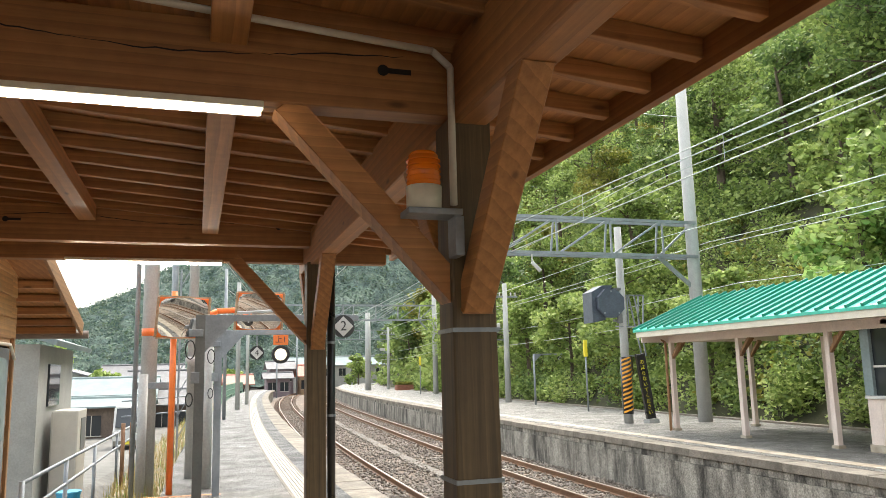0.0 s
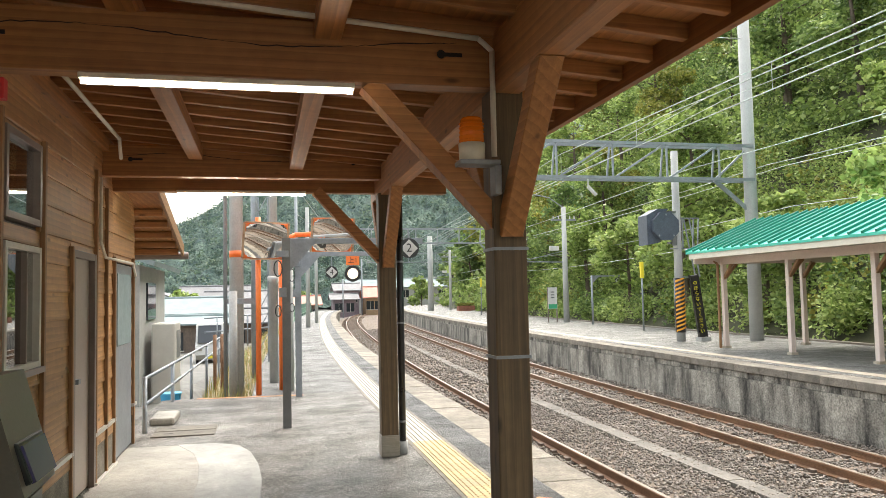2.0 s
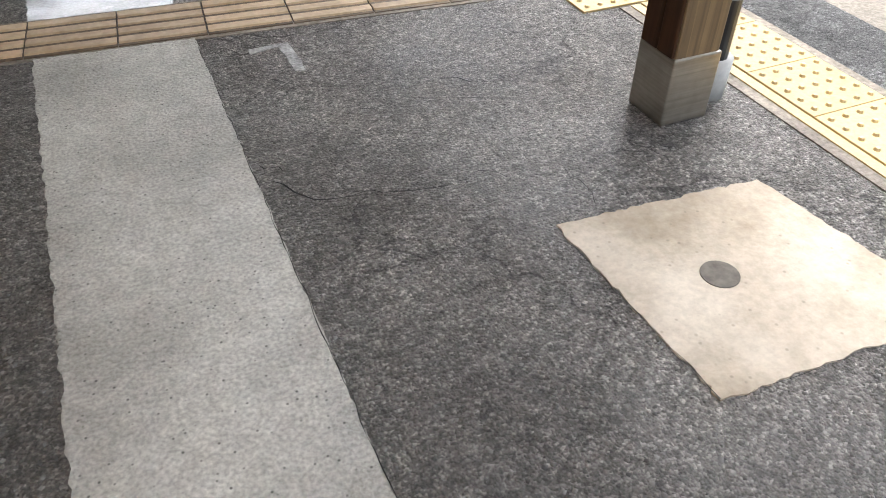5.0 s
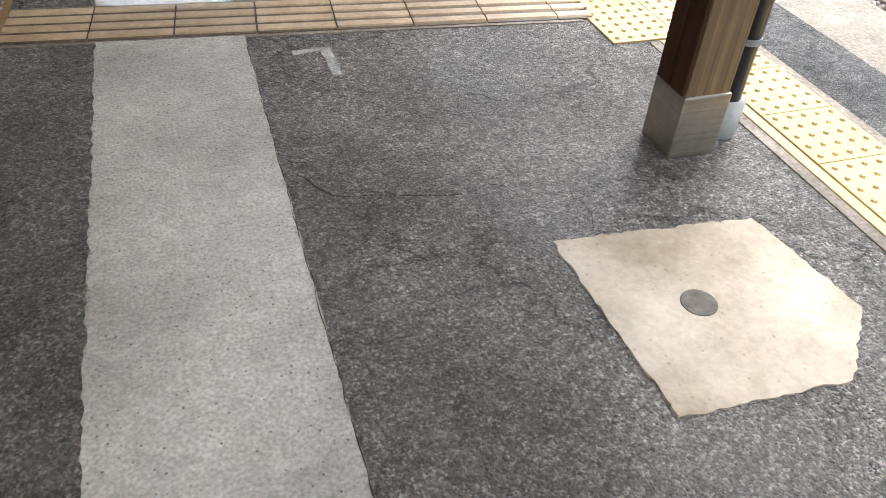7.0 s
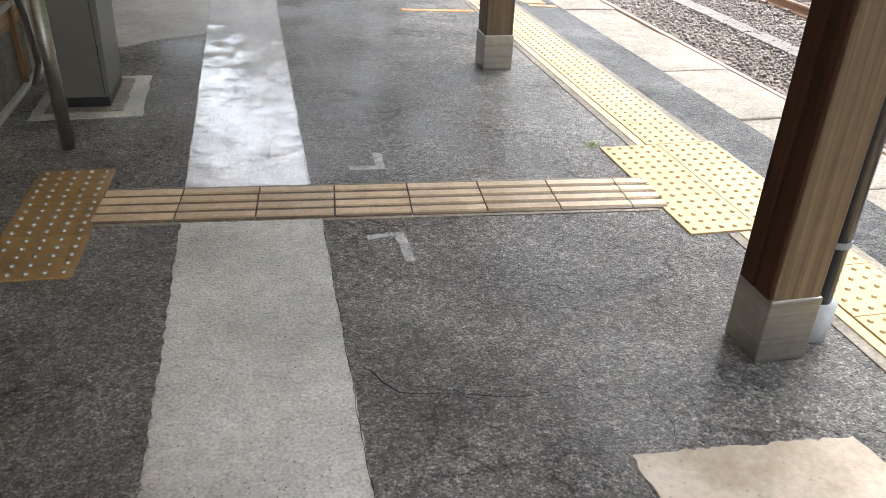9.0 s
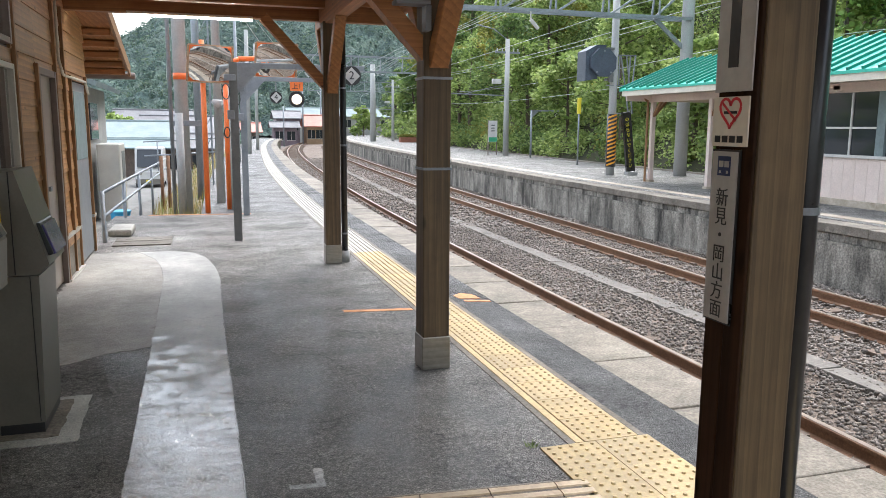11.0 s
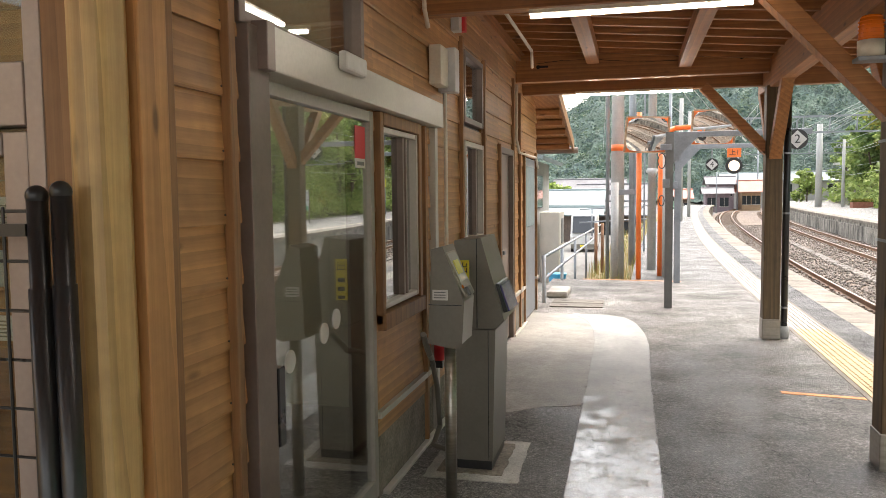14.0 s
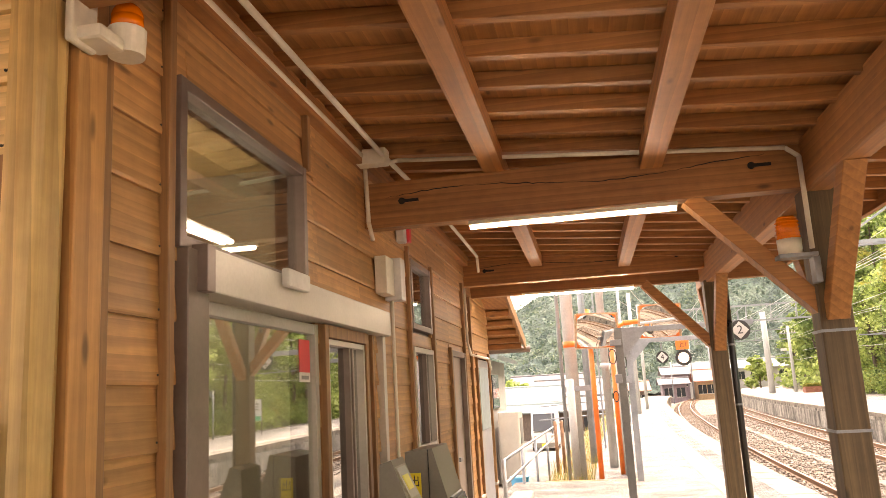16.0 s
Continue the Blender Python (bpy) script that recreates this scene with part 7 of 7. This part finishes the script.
gantry(4.7, 14.75, 18.9, 4.97, 6.02, 5, "galvanised steel truss gantry over the tracks", 1.0)
gantry(6.0, 17.4, 55.0, 5.55, 6.65, 6, "distant galvanised truss gantry over the tracks", 1.4)
gantry(13.0, 27.0, 98.0, 6.0, 7.2, 7, "far truss gantry on the curve", 1.2)

# overhead wires
for x, z, sag, lab in ((4.12, 4.95, 0.0, "contact wire over the near track"), (4.12, 5.7, 0.35, "carrier wire over the near track"), (8.25, 4.95, 0.0, "contact wire over the second track"),
                       (8.25, 5.7, 0.35, "carrier wire over the second track"), (11.5, 6.9, 0.3, "feeder wire above the platform"), (13.2, 7.6, 0.3, "feeder wire above the platform"),
                       (13.9, 7.6, 0.3, "feeder wire above the platform"), (15.2, 5.5, 0.25, "signal cable beside the platform"), (15.9, 5.5, 0.25, "signal cable beside the platform"),
                       (16.1, 4.2, 0.3, "telephone cable along the bank"), (15.3, 3.3, 0.3, "thin cable along the bank"), (12.4, 5.3, 0.2, "wire above the platform")):
    bm = bmesh.new()
    pts = []
    for i in range(-4, 27):
        y = -1.0 + 5.0 * i
        k = ((y + 17.0) % 36.0) / 36.0
        pts.append((x + bend(y), y, z - sag * 4 * k * (1 - k)))
    for a, b in zip(pts, pts[1:]):
        rod(bm, a, b, 0.011, 0.011, 5)
    if sag == 0.35:
        for a in pts[::1]:
            rod(bm, a, (a[0], a[1], 4.95), 0.006, 0.006, 4)
    solid("overhead_wire", bm, CABLE, "pale " + lab, "wire", "overhead wires")
for a, b in (((-0.56, 12.2, 8.6), (14.75, 18.9, 9.5)), ((-0.4, 12.2, 5.2), (8.0, 60.0, 5.6)), ((-0.7, 12.2, 5.6), (-3.0, 70.0, 5.4)), ((0.1, 13.0, 4.4), (14.0, 108.0, 5.5)), ((1.25, 31, 5.2), (17.5, 118, 6.8))):
    bm = bmesh.new()
    a, b = Vector(a), Vector(b)
    pts = [a.lerp(b, i / 12) - Vector((0, 0, 0.5 * 4 * (i / 12) * (1 - i / 12))) for i in range(13)]
    for p, q in zip(pts, pts[1:]):
        rod(bm, p, q, 0.012, 0.012, 5)
    solid("overhead_wire", bm, CABLE, "thin cable slung between poles", "wire", "overhead wires")

# signal pole with box
STRIPE = plain("stripe_orange_yellow", (0.80, 0.36, 0.04), 0.5)
sp = round_post("signal_pole", 12.62, 19.7, 0.0, 6.0, 0.14, POLECONC, "concrete signal pole with black and yellow stripes", "signal pole", 0.11)
bm = bmesh.new()
rod(bm, (12.62, 19.7, 0.28), (12.62, 19.7, 1.98), 0.165, 0.16, 24)
sleeve = part("sleeve", bm, BLACK, sp, "black sleeve with yellow stripes", True)
for i in range(13):
    bm = bmesh.new()
    vs = []
    z = 0.30 + 0.128 * i
    for j in range(13):
        a = math.pi + 0.25 + (math.pi * 1.15 - 0.25) * j / 12
        zz = z + 0.20 * (j / 12)
        vs.append((bm.verts.new((12.62 + 0.168 * math.cos(a), 19.7 + 0.168 * math.sin(a), min(1.975, zz))), bm.verts.new((12.62 + 0.168 * math.cos(a), 19.7 + 0.168 * math.sin(a), min(1.976, zz + 0.06)))))
    for p, q in zip(vs, vs[1:]):
        bm.faces.new((p[0], q[0], q[1], p[1]))
    part("stripe", bm, STRIPE, sleeve)
bx = thing("signal_box", (12.1, 19.7, 3.1), "dark blue-grey octagonal signal head seen from behind", "signal")
bm = bmesh.new()
oct_ = [(12.12 + 0.47 * math.cos(math.pi / 8 + i * math.pi / 4), 3.60 + 0.47 * math.sin(math.pi / 8 + i * math.pi / 4)) for i in range(8)]
prism(bm, oct_, "y", 19.45, 19.60)
SIGNALBLUE = material("signal_blue_grey", (0.055, 0.07, 0.095), (0.085, 0.105, 0.135), 0.45, (2, 2, 2), 40, 0.05)
part("back_plate", bm, SIGNALBLUE, bx)
bm = bmesh.new()
prism(bm, [(11.55, 3.95), (11.95, 4.16), (12.3, 4.16), (12.1, 3.9), (11.98, 3.1), (11.55, 3.02)], "y", 19.62, 20.2)
part("hood", bm, SIGNALBLUE, bx)
bm = bmesh.new()
box(bm, 12.3, 12.62, 19.6, 19.75, 3.05, 3.12)
part("bracket", bm, DARKSTEEL, bx)
cube_part("bracket", (12.3, 12.62, 19.6, 19.75, 4.02, 4.09), DARKSTEEL, bx)
cube_part("terminal_box", (12.36, 12.5, 19.5, 19.6, 3.0, 3.3), DARKSTEEL, bx)
for dx, dz in ((0, 0.36), (-0.25, -0.3), (0.25, -0.3)):
    bm = bmesh.new()
    rod(bm, (12.12 + dx, 19.44, 3.6 + dz), (12.12 + dx, 19.45, 3.6 + dz), 0.03, 0.03, 8)
    part("bolt", bm, STEEL, bx)
lf = thing("maintenance_ladder", (13.0, 19.7, 2.0), "grey steel ladder and cage on the signal pole", "ladder")
for a, b in (((12.7, 19.6, 3.86), (13.35, 19.6, 3.86)), ((12.7, 19.6, 2.9), (13.3, 19.6, 2.9)), ((13.33, 19.6, 3.86), (13.25, 19.6, 2.9)), ((13.15, 19.6, 3.86), (13.1, 19.6, 2.9)), ((12.75, 19.6, 3.86), (12.75, 19.6, 2.9)),
             ((12.8, 19.6, 3.86), (13.15, 19.6, 2.0)), ((13.0, 19.6, 3.86), (13.3, 19.6, 2.0)), ((12.62, 19.6, 2.02), (13.2, 19.6, 1.98)), ((12.3, 19.6, 2.9), (12.7, 19.6, 2.9))):
    bm = bmesh.new()
    bar(bm, a, b, 0.035, 0.035)
    part("bar", bm, STEEL, lf)
ws = thing("warning_board", (13.15, 19.5, 0), "black leaning guard board with yellow warning characters", "sign")
bm = bmesh.new()
bar(bm, (13.24, 19.45, 0.12), (12.98, 19.45, 2.06), 0.30, 0.05, 0.02, up=(0, 1, 0))
part("board", bm, BLACK, ws)
bm = bmesh.new()
box(bm, 13.08, 13.42, 19.3, 19.6, 0, 0.12)
part("foot", bm, POLECONC, ws)
wm = Matrix.Translation((13.11, 19.41, 1.06)) @ Matrix.Rotation(-math.atan2(0.26, 1.94), 4, "Y") @ pose(0, 0, 0, 90, 0, 0)
letters("lettering", "の\nぼ\nら\nな\nい\nで\nく\nだ\nさ\nい", 0.15, wm, plain("yellow_letter_paint", (0.85, 0.75, 0.05), 0.5), ws, 1.12)

for x, y, h, col, lab in ((14.75, 26.2, 2.76, YELLOWPLATE, "thin grey pole with a yellow top section"), (16.2, 55.0, 2.8, YELLOWPLATE, "distant thin marker pole")):
    t = round_post("marker_pole", x, y, 0.0, h, 0.035, STEEL, lab, "marker pole")
    bm = bmesh.new()
    box(bm, x - 0.07, x + 0.07, y - 0.05, y + 0.05, h - 0.65, h, 0.01)
    part("top_section", bm, col, t)
t = round_post("sign_post", 15.6, 33.0, 0.0, 2.4, 0.05, STEEL, "grey post with a gusseted arm and small diamond sign", "sign post")
bm = bmesh.new()
box(bm, 15.6, 17.1, 32.96, 33.04, 2.33, 2.40)
prism(bm, [(15.62, 2.36), (16.0, 2.36), (15.62, 2.0)], "y", 32.98, 33.02)
part("arm", bm, STEEL, t)
diamond_sign(16.95, 32.9, 2.13, 0.16, "6", "white diamond stop sign with the figure six")
nb = thing("information_board", (15.0, 37.0, 0), "small white and green information board on two brown posts", "notice board")
for x in (14.78, 15.28):
    cube_part("post", (x, x + 0.05, 36.97, 37.03, 0, 1.9), BRONZE, nb)
cube_part("panel", (14.80, 15.31, 36.93, 36.97, 0.72, 1.88), WHITE, nb)
cube_part("green_band", (14.82, 15.29, 36.925, 36.93, 0.74, 0.98), plain("green_band_paint", (0.05, 0.35, 0.18), 0.5), nb, bevel=0)
for i in range(3):
    cube_part("print_bar", (14.95, 15.15, 36.925, 36.93, 1.3 + 0.15 * i, 1.36 + 0.15 * i), DARKSTEEL, nb, bevel=0)
pt = thing("planter", (19.0, 70.0, 0), "red brick planter box with yellowing shrubs", "planter")
cube_part("box", (18.1, 19.7, 69.6, 70.5, 0, 0.5), BRICK, pt)
cs = np.array([(18.3 + 0.14 * i, 70.0, 0.6) for i in range(10)])
v, f = leaves(900, cs, np.full(10, 0.3), 0.09)
cloud("shrub", v - np.array((19.0, 70.0, 0.0)), f, LEAFGOLD, "", "", parent=pt)
lm = round_post("platform_lamp", 13.0, 9.9, 0.0, 2.35, 0.045, POLECONC, "grey lamp post with a white lamp head beside the shelter", "lamp post")
bm = bmesh.new()
bent(bm, [(13.0, 9.9, 2.35), (12.95, 9.9, 2.52), (12.8, 9.9, 2.62), (12.55, 9.9, 2.62)], 0.04, 12)
part("arm", bm, POLECONC, lm, smooth=True)
bm = bmesh.new()
box(bm, 12.2, 12.75, 9.8, 10.0, 2.33, 2.45, 0.02)
box(bm, 12.4, 12.62, 9.85, 9.95, 2.45, 2.6, 0.02)
part("lamp_head", bm, WHITE, lm)

# shelter on the far platform
sh = thing("platform_shelter", (13.0, 8.0, 0), "waiting shelter with a green sheet roof and pale pink walls", "shelter")
Y0, Y1 = -6.0, 17.1
for s, xe in ((1, 11.35), (-1, 15.85)):
    bm = bmesh.new()
    prism(bm, [(xe, 2.58), (13.6, 3.50), (13.6, 3.56), (xe, 2.64)], "y", Y0, Y1)
    roof = part("roof", bm, GREENROOF, sh)
    y = Y0 + 0.05
    while y < Y1:
        bm = bmesh.new()
        bar(bm, (xe, y, 2.66), (13.6, y, 3.58), 0.05, 0.07)
        part("roof_rib", bm, RIBGREEN, roof)
        y += 0.36 if s == 1 else 1.7
bm = bmesh.new()
prism(bm, [(11.4, 2.30), (15.8, 2.30), (15.8, 2.56), (13.6, 3.46), (11.4, 2.56)], "y", Y1 - 0.35, Y1 - 0.30)
part("gable", bm, PINKWALL, sh)
cube_part("fascia", (11.38, 11.44, Y0, Y1 - 0.1, 2.44, 2.60), CREAM, sh)
cube_part("soffit_beam", (12.2, 12.36, Y0, Y1 - 0.2, 2.28, 2.48), PINKWALL, sh)
cube_part("soffit", (11.45, 15.8, Y0, Y1 - 0.3, 2.485, 2.52), CREAM, sh)
for x, y in ((12.25, 16.7), (12.25, 14.0), (12.25, 11.3), (14.75, 16.7), (14.75, 14.0)):
    bm = bmesh.new()
    box(bm, x - 0.06, x + 0.06, y - 0.06, y + 0.06, 0.0, 2.3, 0.006)
    po = part("post", bm, PINKWALL, sh)
    bm = bmesh.new()
    bar(bm, (x, y, 1.85), (x + 0.4, y, 2.3), 0.07, 0.07)
    bar(bm, (x, y, 1.85), (x, y - 0.4, 2.3), 0.07, 0.07)
    part("brace", bm, TRIM["z"], po)
    bm = bmesh.new()
    box(bm, x - 0.09, x + 0.09, y - 0.09, y + 0.09, 0.0, 0.06)
    part("foot", bm, PATCH, po)
bm = bmesh.new()
rod(bm, (12.1, 16.75, 0), (12.1, 16.75, 2.3), 0.035, 0.035, 12)
bent(bm, [(12.1, 16.75, 2.3), (11.9, 16.8, 2.42), (11.45, 16.9, 2.5)], 0.035, 8)
part("drain_pipe", bm, TRIM["z"], sh)
y = Y0
while y < 10.4:
    cube_part("wall_panel", (12.25, 12.35, y, y + 0.295, 0.12, 0.98), PINKWALL, sh, bevel=0.006)
    y += 0.30
cube_part("base_kerb", (12.2, 12.4, Y0, 10.5, 0, 0.14), PATCH, sh)
cube_part("sill", (12.2, 12.4, Y0, 10.5, 0.98, 1.04), WHITE, sh)
for y in [10.4, 8.75, 7.0, 5.3, 3.6, 1.9, 0.2]:
    cube_part("mullion", (12.22, 12.38, y - 0.1, y + 0.1, 1.04, 2.3), SHEETROOF, sh)
    w = cube_part("window", (12.29, 12.31, y - 1.6, y - 0.1, 1.04, 2.3), DARKGLASS, sh, "dark reflecting window", 0)
    bm = bmesh.new()
    box(bm, 12.26, 12.34, y - 0.9, y - 0.86, 1.04, 2.3)
    box(bm, 12.262, 12.338, y - 1.6, y - 0.1, 1.56, 1.60)
    part("glazing_bar", bm, WHITE, w)
cube_part("end_wall", (12.3, 15.6, 10.4, 10.5, 0, 2.48), PINKWALL, sh)

# ---- town beyond the station ----
def town_house(x0, x1, y0, y1, zb, eave_z, ridge_z, wall, roof_m, label, along="x", ov=0.5):
    h = thing("town_house", ((x0 + x1) / 2, (y0 + y1) / 2, zb), label, "house", "town houses")
    cube_part("wall", (x0, x1, y0, y1, zb, eave_z), wall, h, bevel=0)
    bm = bmesh.new()
    if along == "x":
        ym = (y0 + y1) / 2
        prism(bm, [(y0 - ov, eave_z - 0.05), (ym, ridge_z), (y1 + ov, eave_z - 0.05), (y1 + ov, eave_z + 0.05), (ym, ridge_z + 0.12), (y0 - ov, eave_z + 0.05)], "x", x0 - ov, x1 + ov)
        rf_ = part("roof", bm, roof_m, h)
        bm = bmesh.new()
        prism(bm, [(y0, eave_z), (y1, eave_z), (ym, ridge_z)], "x", x0, x1)
        part("gable", bm, wall, h)
        bm = bmesh.new()
        rod(bm, (x0 - ov, ym, ridge_z + 0.12), (x1 + ov, ym, ridge_z + 0.12), 0.12, 0.12, 8)
        part("ridge_cap", bm, roof_m, rf_)
    else:
        xm = (x0 + x1) / 2
        prism(bm, [(x0 - ov, eave_z - 0.05), (xm, ridge_z), (x1 + ov, eave_z - 0.05), (x1 + ov, eave_z + 0.05), (xm, ridge_z + 0.12), (x0 - ov, eave_z + 0.05)], "y", y0 - ov, y1 + ov)
        rf_ = part("roof", bm, roof_m, h)
        bm = bmesh.new()
        prism(bm, [(x0, eave_z), (x1, eave_z), (xm, ridge_z)], "y", y0, y1)
        part("gable", bm, wall, h)
    n = max(2, int((x1 - x0) / 1.9))
    for i in range(n):
        x = x0 + (x1 - x0) * (i + 0.5) / n
        w = cube_part("window", (x - 0.55, x + 0.55, y0 - 0.05, y0 + 0.02, eave_z - 1.7, eave_z - 0.5), DARKGLASS, h, bevel=0)
        bm = bmesh.new()
        box(bm, x - 0.6, x + 0.6, y0 - 0.08, y0 - 0.051, eave_z - 1.76, eave_z - 1.70)
        box(bm, x - 0.02, x + 0.02, y0 - 0.08, y0 - 0.051, eave_z - 1.7, eave_z - 0.5)
        part("frame", bm, ALUMINIUM, w)
    return h


G = -1.85
town_house(-19, -2.9, 58, 66, G, 0.55, 1.65, TIMBERDARK, SHEETROOF, "low timber house with a pale blue metal roof")
town_house(-9.0, -2.7, 51.0, 54.5, G, 0.0, 0.4, TIMBERDARK, SHEETROOF, "lean-to with pale metal roofing and dark openings")
town_house(-16, -6.0, 70, 78, G, 1.1, 2.7, PLASTER, TILEROOF, "house with a dark tiled gable roof", "y")
town_house(-5.0, 1.0, 68, 75, G, 0.7, 2.2, TIMBERDARK, TILEROOF, "dark timber house with a tiled roof")
town_house(-3.0, 0.4, 60, 65, G, -0.3, 0.7, TIMBERDARK, TILEROOF, "small dark shed with a tiled roof")
town_house(3.6, 6.2, 92, 97, G, 0.7, 1.7, TIMBERDARK, REDROOF, "dark timber house with a rusty red roof")
town_house(-9, -1.5, 86, 93, G, 1.2, 3.0, PLASTER, TILEROOF, "white house with a dark tiled roof")
town_house(10.1, 13.4, 111, 116, -1.3, 2.5, 3.5, MAUVEWALL, TILEROOF, "grey-purple boarded house beside the curve", "x")
town_house(9.2, 12.4, 106, 109, -1.3, 1.2, 1.9, MAUVEWALL, TILEROOF, "low purple-grey outbuilding with a sloping roof")
town_house(14.2, 16.6, 109, 113, -1.3, 1.4, 2.9, OCHREWALL, REDROOF, "small house with a red sheet roof", "x")
town_house(13.5, 32, 124, 131, -1.3, 3.0, 4.3, PLASTER, SHEETROOF, "long pale two-storey house with a light metal roof")
town_house(26, 38, 150, 158, -1.3, 3.0, 5.0, PLASTER, TILEROOF, "distant white house with a dark roof")
town_house(-30, -18, 90, 98, G, 1.5, 3.4, PLASTER, SHEETROOF, "distant pale house with a metal roof")
nbld = thing("annex_building", (-3.2, 15.5, -1.3), "white annex with a greenish metal roof beside the yard", "building")
cube_part("wall", (-5.5, -2.55, 14.5, 18.5, -1.6, 2.35), PLASTER, nbld, bevel=0)
bm = bmesh.new()
bar(bm, (-5.3, 16.4, 3.45), (-2.2, 16.4, 2.35), 4.8, 0.10, up=(1, 0, 1))
part("roof", bm, SHEETROOF, nbld)
cube_part("window", (-2.55, -2.51, 15.4, 16.6, 1.2, 2.0), DARKGLASS, nbld, bevel=0)
ac = thing("outdoor_unit", (-2.3, 16.0, -0.8), "white outdoor plant cabinet with a dark vent", "plant cabinet")
cube_part("cabinet", (-2.42, -1.95, 15.2, 16.4, -0.75, 1.12), ALUMINIUM, ac, "", 0.03)
cube_part("vent", (-1.949, -1.94, 15.6, 16.2, 0.35, 0.95), DARKSTEEL, ac, bevel=0)
cube_part("stand", (-2.4, -1.97, 15.25, 16.3, -1.9, -0.75), TIMBERDARK, ac)

van = thing("van", (-3.75, 50.5, G), "small white van parked in front of the houses", "van")
bm = bmesh.new()
prism(bm, [(48.9, G + 0.25), (52.2, G + 0.25), (52.2, G + 2.0), (51.9, G + 2.15), (49.6, G + 2.15), (49.15, G + 1.2), (48.9, G + 0.95)], "x", -4.5, -3.05)
bmesh.ops.bevel(bm, geom=bm.edges[:], offset=0.05, segments=2, affect="EDGES")
body = part("body", bm, WHITE, van)
VY = 48.9
bm = bmesh.new()
prism(bm, [(48.86 + 0.06, G + 1.15), (49.57 - 0.04, G + 2.03), (49.55 - 0.02, G + 2.06), (48.83 + 0.3, G + 1.13)], "x", -4.38, -3.17)
part("windscreen", bm, DARKGLASS, van)
for x in (-4.35, -3.4):
    cube_part("headlight", (x, x + 0.2, VY - 0.03, VY + 0.02, G + 0.72, G + 0.88), STAINLESS, van)
cube_part("bumper", (-4.45, -3.1, VY - 0.06, VY + 0.05, G + 0.25, G + 0.5), MACHINE, van)
cube_part("plate_blank", (-3.95, -3.6, VY - 0.08, VY - 0.06, G + 0.32, G + 0.46), YELLOWPLATE, van, bevel=0)
for x in (-4.5, -3.2):
    for y in (49.6, 51.6):
        bm = bmesh.new()
        rod(bm, (x, y, G + 0.27), (x + 0.15, y, G + 0.27), 0.27, 0.27, 20)
        wh = part("wheel", bm, BLACK, van)
        bm = bmesh.new()
        rod(bm, (x - 0.005, y, G + 0.27), (x + 0.155, y, G + 0.27), 0.15, 0.15, 16)
        part("hub", bm, STEEL, wh)
van.location += Vector((0.78, -7.9, 0))
for x, y, z, h, s in ((-9, 27, G, 5, 1.6), (-13, 33, G, 6, 2.0), (-6.5, 68, G, 4.5, 1.6), (-12, 75, G, 7, 2.3), (-18, 70, G, 7, 2.4), (23, 112, -1.2, 6, 2), (5, 105, -1.2, 4, 1.5)):
    tree(x, y, z, h, s, LEAF, "rounded green garden tree among the houses", 1500, 0.24)
